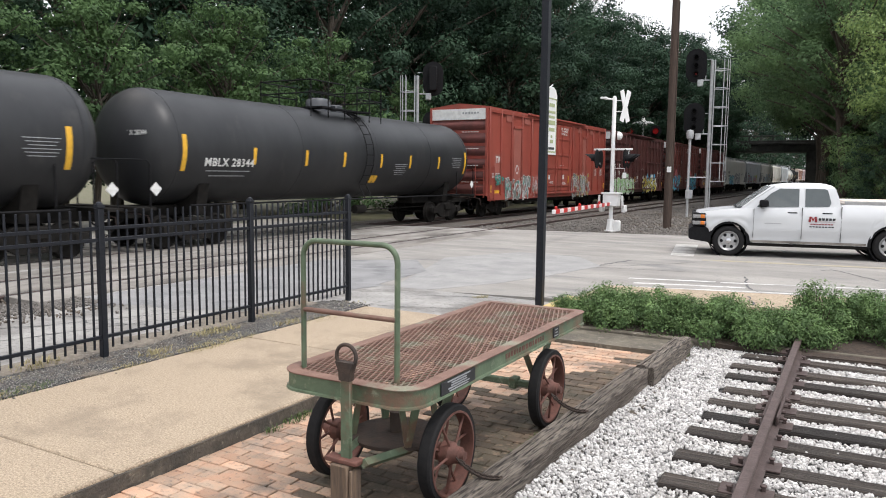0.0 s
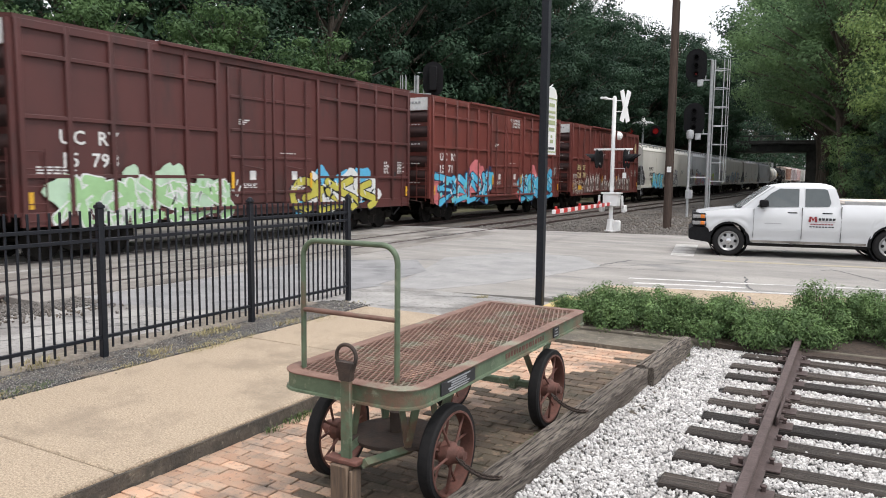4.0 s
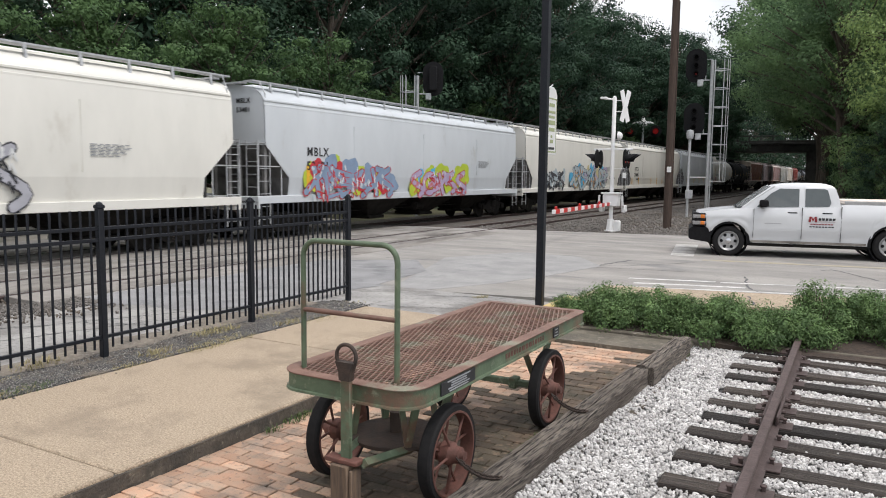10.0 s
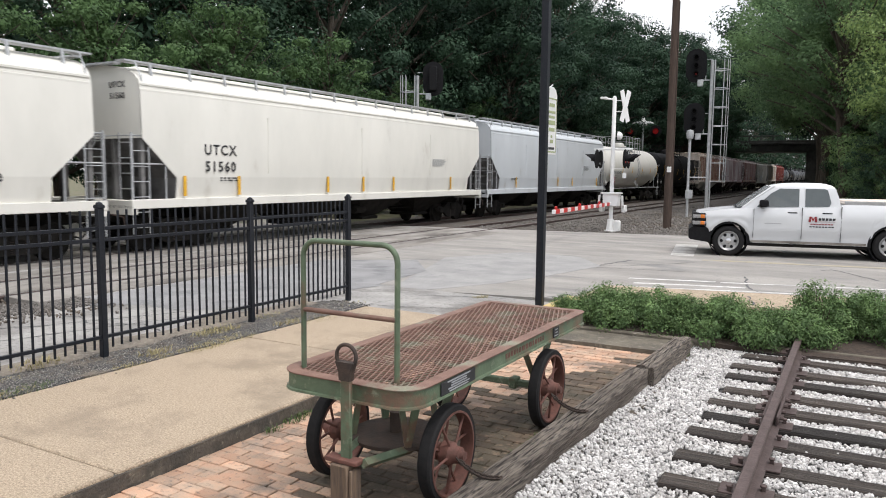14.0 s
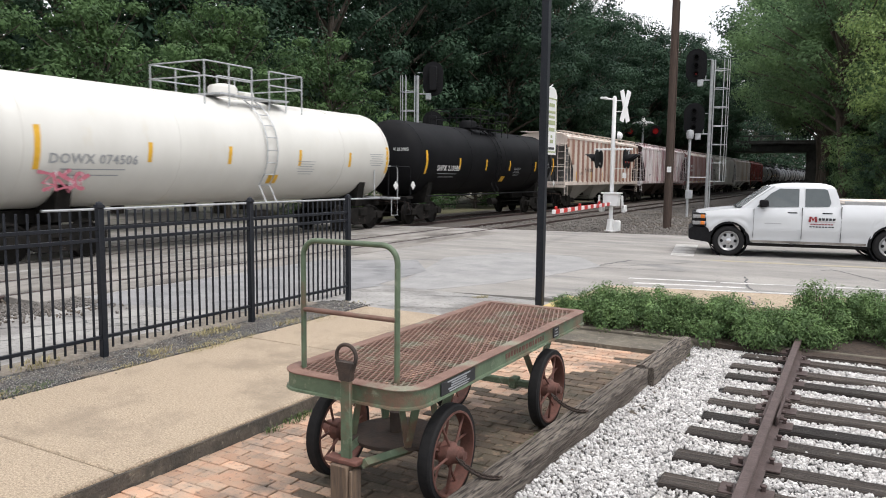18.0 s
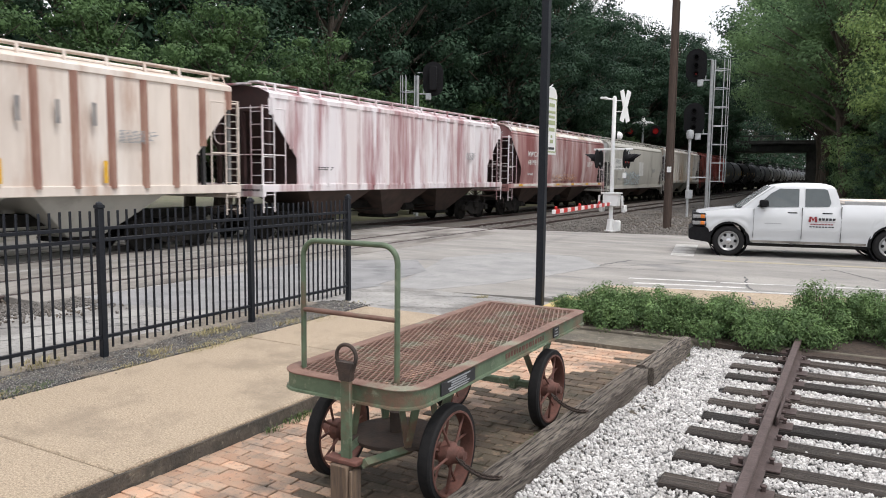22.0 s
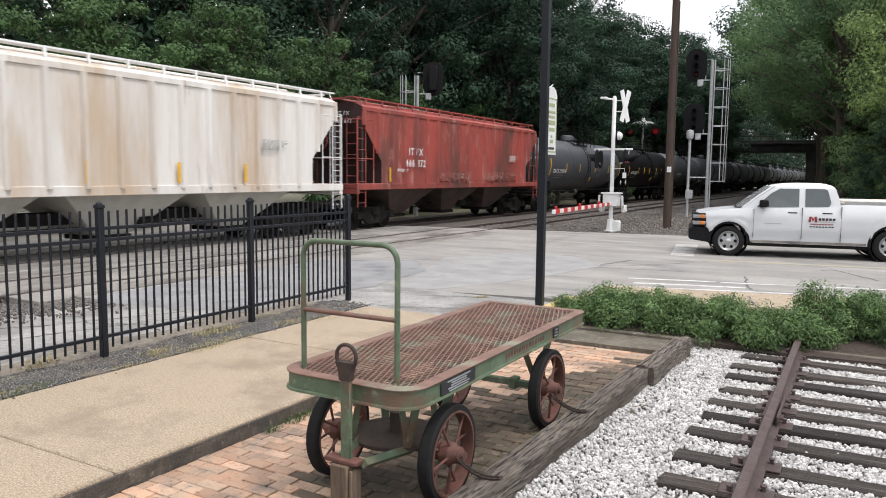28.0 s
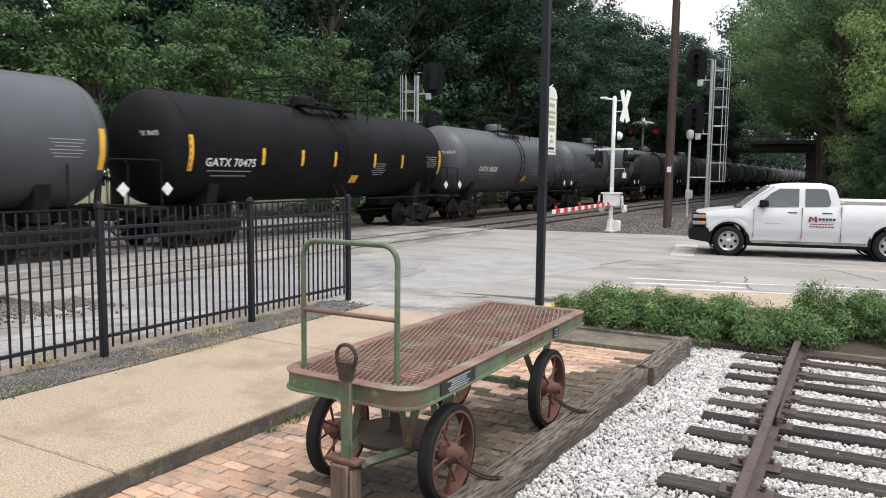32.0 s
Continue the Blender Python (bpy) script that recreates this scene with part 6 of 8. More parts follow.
setting("drift_sand", Geo().add(vs, [(6 * i + k, 6 * i + 6 + k, 6 * i + 7 + k, 6 * i + 1 + k) for i in range(90) for k in range(5)]), "drift_sand", "pale sand drifted along the foot of the fence", "sand")

# ---- dry grass along the footway ----
def grass(name, spots, h, material, seed, label):
    rnd = random.Random(seed)
    g = Geo()
    for x, y, z, r, n in spots:
        for _ in range(n):
            a, d = rnd.uniform(0, 6.28), r * rnd.random() ** 0.7
            px, py = x + d * math.cos(a) * 0.7, y + d * math.sin(a) * 1.6
            l, t, w = h * rnd.uniform(0.4, 1.2), rnd.uniform(0, 6.28), 0.004
            ox, oy = math.cos(t), math.sin(t)
            k = len(g.v)
            g.v += [(px - oy * w, py + ox * w, z), (px + oy * w, py - ox * w, z), (px + ox * l * 0.35 + oy * w * 0.7, py + oy * l * 0.35 - ox * w * 0.7, z + l * 0.7), (px + ox * l * 0.35 - oy * w * 0.7, py + oy * l * 0.35 + ox * w * 0.7, z + l * 0.7), (px + ox * l * 0.9, py + oy * l * 0.9, z + l * 0.9)]
            g.f += [(k, k + 1, k + 2, k + 3), (k + 3, k + 2, k + 4)]
    return tagged(new(name, plain_mesh(name, g, material)), label, "grass", "", "stuff")


define("weed_green", (0.09, 0.13, 0.035), (0.05, 0.085, 0.025), rough=0.8, scale=8, island=0.35)
grass("dry_grass", [(-6.02, 5.5, -0.01, 0.22, 420), (-6.05, 5.9, -0.01, 0.25, 380), (-6.03, 4.55, -0.01, 0.13, 160), (-6.05, 5.0, -0.01, 0.1, 90), (-6.1, 3.4, -0.01, 0.2, 260), (-6.0, 7.4, -0.01, 0.3, 260), (-6.3, 8.3, -0.02, 0.3, 220), (-5.2, 10.45, -0.1, 0.16, 200), (-6.5, 3.6, -0.01, 0.15, 120), (-6.6, 7.1, 0, 0.2, 100)], 0.034, "dry_grass", 2, "dry straw-coloured grass in the footway's edge")
grass("dry_grass", [(-6.45, 6.07, -0.01, 0.22, 260), (-6.2, 5.0, -0.01, 0.13, 90), (-6.75, 4.1, 0.0, 0.18, 130), (-6.1, 6.9, -0.01, 0.14, 90)], 0.075, "dry_grass", 12, "tufts of straw-coloured grass below the fence")
grass("weeds", [(-3.88, 4.55, -0.13, 0.12, 130), (-3.86, 4.2, -0.13, 0.06, 40), (-1.98, 4.75, -0.13, 0.12, 220), (-2.0, 5.05, -0.13, 0.10, 120), (-6.1, 3.55, -0.01, 0.2, 200), (-1.6, 8.35, -0.12, 0.08, 90), (-3.7, 2.75, -0.13, 0.05, 50), (-2.0, 4.3, -0.13, 0.06, 60)], 0.042, "weed_green", 3, "green weeds growing between bricks and timber")

# ---- planter and hedge ----
define("slab_dirty", (0.165, 0.145, 0.110), (0.092, 0.080, 0.062), rough=0.93, scale=5, c3=(0.085, 0.075, 0.06), scale3=1.8, amount3=0.5, c4=(0.28, 0.25, 0.205), scale4=12, amount4=0.2, bump=0.5, bump_scale=60)
setting("planter_slab", sheet(-3.92, -1.60, 8.28, 8.926, -0.07, 0.2, 16, 6, lambda x, y: -0.085 + 0.012 * noise.noise((x * 2, y * 2, 8))), "slab_dirty", "dirt-stained concrete slab before the planting bed", "pavement")
setting("planter_curb", Geo().box(-3.93, -1.42, 8.93, 9.03, -0.4, -0.05, 0.012), "slab_dirty", "grey concrete curb of the planting bed", "curb")
setting("bed_edging", Geo().box(-1.415, 9.0, 9.24, 9.32, -0.4, -0.085, 0.012), "slab_dirty", "low grey concrete edging of the planting bed", "edging")
setting("planting_bed", sheet(-3.6, 9.0, 9.034, 11.2, -0.06, 0.2, 40, 10, lambda x, y: -0.055 - 0.06 * min(1, max(0, (x + 1.6) / 0.5)) * max(0, 1 - (y - 8.7) / 1.2) + 0.03 * noise.noise((x * 2, y * 2, 4))), "soil", "dark soil of the planting bed", "soil")
setting("strip_footpath", Geo().add([(-3.75, 11.0, -0.02), (9, 11.7 + 2.0, -0.02), (9, 12.3 + 2.95, -0.02), (-3.75, 12.45, -0.02), (-3.75, 11.0, -0.3), (9, 13.7, -0.3), (9, 15.25, -0.3), (-3.75, 12.45, -0.3)], [(0, 1, 2, 3), (4, 5, 6, 7), (0, 1, 5, 4), (1, 2, 6, 5), (2, 3, 7, 6), (3, 0, 4, 7)]), "concrete", "buff concrete footpath beside the road", "pavement")
setting("painted_curb", Geo().box(-3.93, -3.6, 9.5, 11.0, -0.3, -0.012, 0.03), "yellow_paint", "curb end with worn yellow paint", "curb")


def shrub(seed, w, d, h, n, label, x, y, leaf=0.019):
    rnd = random.Random(seed)
    t = thing("hedge_shrub", label, "shrub", (x, y, -0.06), group="shrubs of the hedge")
    wood, g = Geo(), Geo()
    centres = []
    for _ in range(44):
        a, r = rnd.uniform(0, 6.28), rnd.random() ** 0.55
        tip = Vector((math.cos(a) * r * w, math.sin(a) * r * d, h * (0.45 + 0.55 * (1 - r * r)) * rnd.uniform(0.72, 1.03)))
        wood.tube([(tip.x * 0.25, tip.y * 0.25, -0.02), (tip.x * 0.7, tip.y * 0.7, tip.z * 0.6), tip], 0.008, 5, False, r1=0.003)
        centres += [(tip, rnd.uniform(0.09, 0.17)), (tip * 0.75, rnd.uniform(0.1, 0.2)), (Vector((tip.x, tip.y, tip.z * 0.35)), rnd.uniform(0.12, 0.2))]
    leaf_cloud(g, centres, int(n * 1.7), leaf, rnd, 0.85)
    part("stem", wood, "bark", t)
    part("foliage", plain_mesh("foliage", g, "hedge_leaf"), "", t)


shrub(1, 0.62, 0.6, 0.45, 11050, "low green clipped shrub at the hedge's end", -2.88, 9.48)
shrub(2, 0.62, 0.6, 0.46, 11050, "low green shrub in a planting bed", -2.1, 9.52)
shrub(3, 0.65, 0.62, 0.42, 11050, "low green shrub in a planting bed", -1.4, 9.50)
shrub(4, 0.6, 0.5, 0.36, 8500, "low sprawling green shrub by the rail's end", -0.75, 9.55)
shrub(5, 0.30, 0.35, 0.72, 4420, "taller leggy green shrub", -0.36, 10.0)
shrub(6, 0.66, 0.6, 0.56, 11900, "full green shrub in a planting bed", 0.26, 10.28)
shrub(7, 0.7, 0.6, 0.54, 10200, "full green shrub in a planting bed", 1.2, 10.4)

# ---- road markings ----
def marking(name, pts, z, label, material="road_paint"):
    n = len(pts)
    vs = [(x, y, zz) for zz in (z, z + 0.005) for x, y in pts]
    setting(name, Geo().add(vs, [tuple(range(n)), tuple(range(n, 2 * n))] + [(k, (k + 1) % n, n + (k + 1) % n, n + k) for k in range(n)]), material, label, "road marking", False)


def line_mark(x0, y0, x1, y1, w):
    marking("edge_line", [(x0, y0 - w), (x1, y1 - w), (x1, y1 + w), (x0, y0 + w)], ROAD_Z, "worn white edge line on asphalt")


line_mark(-3.75, 13.15, 6.0, 16.0, 0.06)
line_mark(-3.85, 14.35, -2.3, 14.75, 0.07)
line_mark(-3.6, 13.75, -1.7, 14.25, 0.07)
line_mark(-2.2, 14.72, 6.0, 16.95, 0.05)
define("worn_bar", (0.50, 0.49, 0.47), (0.36, 0.35, 0.33), rough=0.85, scale=4, c3=(0.27, 0.26, 0.24), scale3=2.2, amount3=0.62)
marking("stop_bar", [(-4.1, 19.1), (-3.55, 19.2), (-4.05, 22.6), (-4.65, 22.4)], ROAD_Z, "worn white stop bar on the road", "worn_bar")
define("faded_yellow", (0.36, 0.31, 0.20), (0.30, 0.28, 0.23), rough=0.85, scale=5, c3=(0.28, 0.275, 0.26), scale3=3, amount3=0.5)
marking("centre_line", [(-3.2, 18.4), (6.0, 20.1), (6.0, 20.35), (-3.2, 18.65)], ROAD_Z, "faded yellow centre line", "faded_yellow")
define("patch_asphalt", (0.19, 0.189, 0.190), (0.265, 0.262, 0.262), rough=0.88, scale=1.4, c3=(0.13, 0.132, 0.137), scale3=1.2, amount3=0.35, bump=0.5, bump_scale=110)
define("patch_mid", (0.250, 0.246, 0.240), (0.315, 0.308, 0.298), rough=0.88, scale=1.4, c3=(0.20, 0.20, 0.202), scale3=1.2, amount3=0.35, c4=(0.2, 0.2, 0.2), scale4=22, amount4=0.25, bump=0.5, bump_scale=110)
marking("road_patch", [(-7.35, 11.6), (-8.6, 15.4), (-7.6, 17.6), (-5.9, 17.4), (-4.9, 15.9), (-5.35, 13.6), (-5.75, 12.2), (-6.35, 11.0), (-7.0, 10.3)], ROAD_Z - 0.0005, "repaired patch in the asphalt", "patch_mid")
marking("road_patch", [(-11.4, 10.9), (-11.4, 12.8), (-8.9, 14.6), (-7.7, 13.0), (-7.5, 10.9)], ROAD_Z + 0.001, "darker repaired patch in the asphalt", "patch_asphalt")


def patch_edge(x):
    """Ragged near edge of the newer asphalt along the tracks."""
    pts = ((-10.55, 6.75), (-10.2, 6.4), (-9.66, 6.98), (-9.2, 7.3), (-8.5, 7.1), (-7.8, 7.25), (-7.45, 8.1), (-7.3, 9.9))
    for (a, p), (c, q) in zip(pts, pts[1:]):
        if x <= c:
            return p + (q - p) * (x - a) / (c - a) + 0.10 * noise.noise((x * 7, 0, 5)) + 0.05 * noise.noise((x * 23, 0, 5))
    return pts[-1][1]


vs, cols, rws = [], 60, 10
for i in range(cols + 1):
    px = -10.545 + 3.24 * i / cols
    for k in range(rws + 1):
        py = patch_edge(px) + (10.89 - patch_edge(px)) * k / rws
        vs.append((px, py, lot_z(px, py) + 0.006 + 0.002 * noise.noise((px * 2, py * 2, 0))))
setting("lot_patch", Geo().add(vs, [((rws + 1) * i + k, (rws + 1) * (i + 1) + k, (rws + 1) * (i + 1) + k + 1, (rws + 1) * i + k + 1) for i in range(cols) for k in range(rws)]), "patch_asphalt", "newer dark grey asphalt with a ragged edge", "asphalt patch", False)
# dark repair and crack seams
define("crack", (0.07, 0.07, 0.07), (0.12, 0.12, 0.12), rough=0.95, scale=20)


def crack(pts, z, w, seed):
    rnd = random.Random(seed)
    fine = []
    for (x0, y0), (x1, y1) in zip(pts, pts[1:]):
        n = max(2, int(math.hypot(x1 - x0, y1 - y0) / 0.12))
        fine += [(x0 + (x1 - x0) * i / n + rnd.uniform(-0.03, 0.03), y0 + (y1 - y0) * i / n + rnd.uniform(-0.03, 0.03)) for i in range(n)]
    e = bead(fine, [w * rnd.uniform(0.4, 1.3) for _ in fine])
    zf = z if callable(z) else (lambda x, y: z)
    vs = [(p[0], p[1], zf(*p) + 0.004) for pair in e for p in pair]
    setting("crack", Geo().add(vs, [(2 * i, 2 * i + 1, 2 * i + 3, 2 * i + 2) for i in range(len(e) - 1)]), "crack", "dark crack in the asphalt", "crack", False)


crack([(-7.6, 9.4), (-6.6, 12.4), (-5.4, 14.5), (-4.6, 17.6)], ROAD_Z, 0.035, 1)
crack([(-5.9, 15.6), (-4.5, 16.2), (-3.2, 17.9)], ROAD_Z, 0.02, 2)
crack([(-0.6, 17.9), (-0.4, 18.2), (0.5, 16.6)], ROAD_Z, 0.025, 3)
crack([(-1.9, 15.9), (-1.7, 14.4), (-1.3, 13.5), (-1.1, 12.9)], ROAD_Z, 0.025, 4)
crack([(-1.45, 12.5), (-1.25, 11.6)], -0.02, 0.02, 5)
crack([(-9.8, 14.6), (-7.4, 14.9), (-5.2, 15.6), (-3, 16.0)], ROAD_Z, 0.015, 6)
crack([(-4.5, 10.85), (-4.0, 12.3), (-3.7, 12.8)], ROAD_Z, 0.02, 7)
crack([(-5.9, 8.6), (-4.7, 9.1), (-4.1, 9.0)], lambda x, y: -0.012 - 0.115 * max(0, (y - 8.5) / 2.4) ** 2, 0.012, 8)
crack([(-6.0, 9.9), (-5.2, 10.5), (-4.0, 10.8)], lambda x, y: -0.012 - 0.115 * max(0, (y - 8.5) / 2.4) ** 2, 0.02, 9)

def on_lot(x, y):
    return lot_z(x, y) + 0.001


crack([(-9.9, 4.6), (-9.0, 5.6), (-8.4, 6.5), (-8.0, 7.2)], on_lot, 0.022, 11)
crack([(-8.6, 4.4), (-8.2, 5.4), (-7.9, 6.2), (-7.2, 7.6)], on_lot, 0.018, 12)
crack([(-10.3, 5.9), (-9.2, 6.2), (-8.6, 5.9), (-7.7, 6.1), (-7.0, 5.8)], on_lot, 0.014, 13)
crack([(-7.4, 8.0), (-7.0, 8.6), (-6.95, 9.6)], on_lot, 0.02, 14)

# dirty panels between the rails, with dark grooves along them
for xc in (NEAR_X, MAIN_X):
    for x0, x1 in ((-0.62, 0.62), (-1.75, -0.85), (0.85, 1.75)):
        for k in range(4):
            setting("crossing_panel", Geo().box(xc + x0, xc + x1, 6.6 + 4.2 * k, 10.78 + 4.2 * k, -0.3, ROAD_Z + 0.012, 0.01), "track_dirt", "dirt-stained crossing panel beside the rails", "crossing panel")
    for s in (-1, 1):
        setting("flange_groove", Geo().box(xc + s * 0.7525 - 0.15, xc + s * 0.7525 + 0.125, 6.61, 23.4, -0.3, ROAD_Z + 0.007), "crack", "dark groove along the rail", "crossing panel")

# ---- black sign post ----
sp = thing("sign_post", "tall black square steel post with a narrow white sign", "sign post", (-3.95, 9.9, -0.07))
part("post", Geo().box(-0.052, 0.052, -0.052, 0.052, -0.2, 6.5, 0.006), "black_steel", sp)
sg = part("sign_panel", Geo().box(-0.012, 0.012, 0.07, 0.47, 2.24, 3.08, 0.004).prism([(0.07, 3.08), (0.47, 3.08), (0.42, 3.17), (0.33, 3.21), (0.21, 3.21), (0.12, 3.17)], "x", -0.012, 0.012), "white_paint", sp, "narrow white sign panel with an arched head")
define("sign_green", (0.36, 0.40, 0.22), (0.3, 0.34, 0.18), rough=0.6, scale=5)
part("sign_border", Geo().box(0.0125, 0.015, 0.09, 0.45, 2.27, 2.29).box(0.0125, 0.015, 0.09, 0.45, 3.03, 3.05).box(0.0125, 0.015, 0.09, 0.105, 2.27, 3.05).box(0.0125, 0.015, 0.435, 0.45, 2.27, 3.05), "sign_green", sg)
for z, w, h in ((2.95, 0.2, 0.05), (2.85, 0.26, 0.035), (2.78, 0.22, 0.035), (2.70, 0.26, 0.06), (2.60, 0.22, 0.05), (2.5, 0.06, 0.04), (2.43, 0.12, 0.05), (2.33, 0.22, 0.035)):
    part("sign_line", Geo().box(0.0125, 0.0165, 0.27 - w / 2, 0.27 + w / 2, z - h / 2, z + h / 2), "sign_green" if z > 2.4 else "letter_black", sg, smooth=False)
part("bracket", Geo().tube([(0, 0.05, 3.12), (0, 0.3, 3.24)], 0.012, 6).box(-0.01, 0.01, 0.05, 0.09, 2.3, 2.34), "galvanised", sp)
part("banner_arm", Geo().tube([(0, 0.05, 3.6), (0, 0.14, 3.75), (0, 0.16, 3.95)], 0.02, 6), "black_steel", sp)

# ---- utility pole ----
up = thing("utility_pole", "tall brown wooden utility pole", "utility pole", (-6.75, 30.6, -0.25))
part("pole", Geo().tube([(0, 0, -0.3), (0.0, 0, 7), (0.02, 0, 15)], 0.17, 14, r1=0.13), "pole_wood", up)
part("number_tag", Geo().box(-0.05, 0.12, -0.19, -0.175, 2.3, 2.52), "white_paint", up, "small white tag")
part("conduit", Geo().tube([(0.16, -0.06, 0), (0.155, -0.05, 9)], 0.03, 6), "pole_wood", up)

# ---- crossing signal with lowered gate ----
cs = thing("crossing_signal", "white railway crossing mast with crossbuck, lamps and gate", "crossing signal", (-8.05, 27.1, -0.2))
part("mast", Geo().lathe([(0.0, 0.075), (4.95, 0.075), (5.0, 0.05), (5.02, 0.0)], "z", 16), "white_paint", cs)
part("base_flange", Geo().lathe([(0, 0.24), (0.05, 0.24), (0.06, 0.16), (0.45, 0.12), (0.46, 0.0)], "z", 8).box(0.12, 0.36, -0.12, 0.12, 0.0, 0.42, 0.03), "white_paint", cs)
for s in (-1, 1):
    p = part("crossbuck_board", Geo().box(-0.012, 0.012, -0.60, 0.60, -0.11, 0.11, 0.004), "white_paint", cs, "white crossbuck board")
    p.matrix_basis = pose(0.34, 0.25, 4.65, s * 71, 0, -28) @ pose(0.014 * s, 0, 0)
part("crossbuck_arm", Geo().tube([(0, 0, 4.85), (0.34, 0.24, 4.85)], 0.02, 6).tube([(0, 0, 4.45), (0.34, 0.24, 4.45)], 0.02, 6), "white_paint", cs)
part("bell_arm", Geo().tube([(0, 0, 4.88), (-0.42, -0.1, 4.93)], 0.035, 8).box(-0.5, -0.25, -0.16, -0.04, 4.90, 4.98, 0.02), "white_paint", cs)
part("bell", Geo().lathe([(0.0, 0.0), (0.0, 0.16), (0.1, 0.14), (0.16, 0.06), (0.17, 0.0)], "x", 14, (0.18, -0.05, 3.55)), "white_paint", cs)
part("lamp_arm", Geo().box(-0.72, 0.72, -0.035, 0.035, 3.02, 3.09, 0.01).tube([(-0.62, 0, 3.05), (-0.5, 0.1, 2.5)], 0.02, 6).tube([(0.6, 0, 3.05), (0.5, 0.1, 2.5)], 0.02, 6), "white_paint", cs)
for sx in (-1, 1):
    for sy in (-1, 1):
        l = part("lamp_disc", Geo().lathe([(sx * 0.50, 0.0), (sx * 0.50, 0.34), (sx * 0.53, 0.35), (sx * 0.54, 0.0)], "x", 20, (0, sy * 0.30, 2.70)), "black_matt", cs, "black lamp backing disc")
        hood = Geo()
        n = 12
        arc = [radians(-30 + 240 * i / n) for i in range(n + 1)]
        vs = [(sx * x, sy * 0.30 + 0.18 * math.cos(a), 2.70 + 0.18 * math.sin(a)) for a in arc for x in (0.53, 0.53 + 0.16 + 0.28 * max(0, math.sin(a)))]
        hood.add(vs, [(2 * i, 2 * i + 1, 2 * i + 3, 2 * i + 2) for i in range(n)])
        part("hood", hood, "black_matt", l)
        part("lens", Geo().lathe([(sx * 0.541, 0.0), (sx * 0.541, 0.16), (sx * 0.56, 0.10), (sx * 0.565, 0.0)], "x", 16, (0, sy * 0.30, 2.70)), "red_plastic", l)
part("gate_box", Geo().box(-0.28, 0.30, -0.22, 0.22, 0.95, 1.42, 0.03).box(-0.34, 0.36, -0.26, 0.26, 1.40, 1.46, 0.01), "white_paint", cs)
for s in (-1, 1):
    part("counterweight", Geo().tube([(s * 0.42, -0.15, 1.35), (s * 0.44, -0.1, 1.0), (s * 0.42, 0.35, 0.85)], 0.045, 8).box(s * 0.42 - 0.07, s * 0.42 + 0.07, 0.1, 0.55, 0.72, 0.98, 0.03), "white_paint", cs)
arm = part("gate_arm", Geo().box(-0.03, 0.03, -7.4, -0.2, 0.98, 1.10, 0.006), "white_paint", cs, "white gate arm with red bands")
for k in range(9):
    part("red_band", Geo().box(-0.034, 0.034, -7.2 + 0.8 * k, -6.8 + 0.8 * k, 0.976, 1.104), "red_plastic", arm)
for k in range(3):
    part("arm_lamp", Geo().lathe([(1.08, 0.03), (1.10, 0.04), (1.18, 0.04), (1.20, 0.0)], "z", 10, (0, -7.1 + 2.6 * k, 0)), "red_plastic", arm)
part("instruction_tag", Geo().box(0.42, 0.56, -0.2, -0.19, 2.0, 2.2), "white_paint", cs)
part("tag_arm", Geo().tube([(0, 0, 2.35), (0.48, -0.18, 2.35), (0.49, -0.19, 2.0)], 0.012, 6), "white_paint", cs)
cs.matrix_basis = pose(-8.05, 27.1, -0.2, 0, 0, 4)


# ---- far crossing signal across the line ----
fs = thing("far_crossing_signal", "white topped signal with two red lamps beyond the train", "crossing signal", (-20.45, 79.5, -0.4))
part("mast", Geo().lathe([(0, 0.1), (7.9, 0.1), (7.95, 0.0)], "z", 12), "galvanised", fs)
part("bell_cap", Geo().lathe([(7.55, 0.0), (7.55, 0.30), (7.75, 0.44), (8.05, 0.42), (8.2, 0.22), (8.45, 0.16), (8.62, 0.06), (8.65, 0.0)], "z", 16), "white_paint", fs, "white bell-shaped cap")
for s in (-1, 1):
    part("cap_arm", Geo().tube([(s * 0.3, 0, 7.95), (s * 0.75, 0, 7.98), (s * 1.12, 0, 7.86)], 0.13, 8, r1=0.07), "white_paint", fs)
    l = part("lamp_disc", Geo().lathe([(-0.05, 0.0), (-0.05, 0.62), (0.0, 0.62), (0.0, 0.0)], "y", 18, (s * 1.30, -0.1, 7.05)), "black_matt", fs)
    part("hood", Geo().lathe([(-0.05, 0.34), (-0.55, 0.34), (-0.55, 0.33), (-0.05, 0.33)], "y", 16, (s * 1.30, -0.1, 7.05), True), "black_matt", l)
    part("lens", Geo().lathe([(-0.16, 0.0), (-0.15, 0.2), (-0.1, 0.3), (-0.05, 0.3)], "y", 14, (s * 1.30, -0.1, 7.05)), "red_lamp", l, "glowing red lens")
fs.matrix_basis = pose(-20.45, 79.5, -0.4, 0, 0, 15)


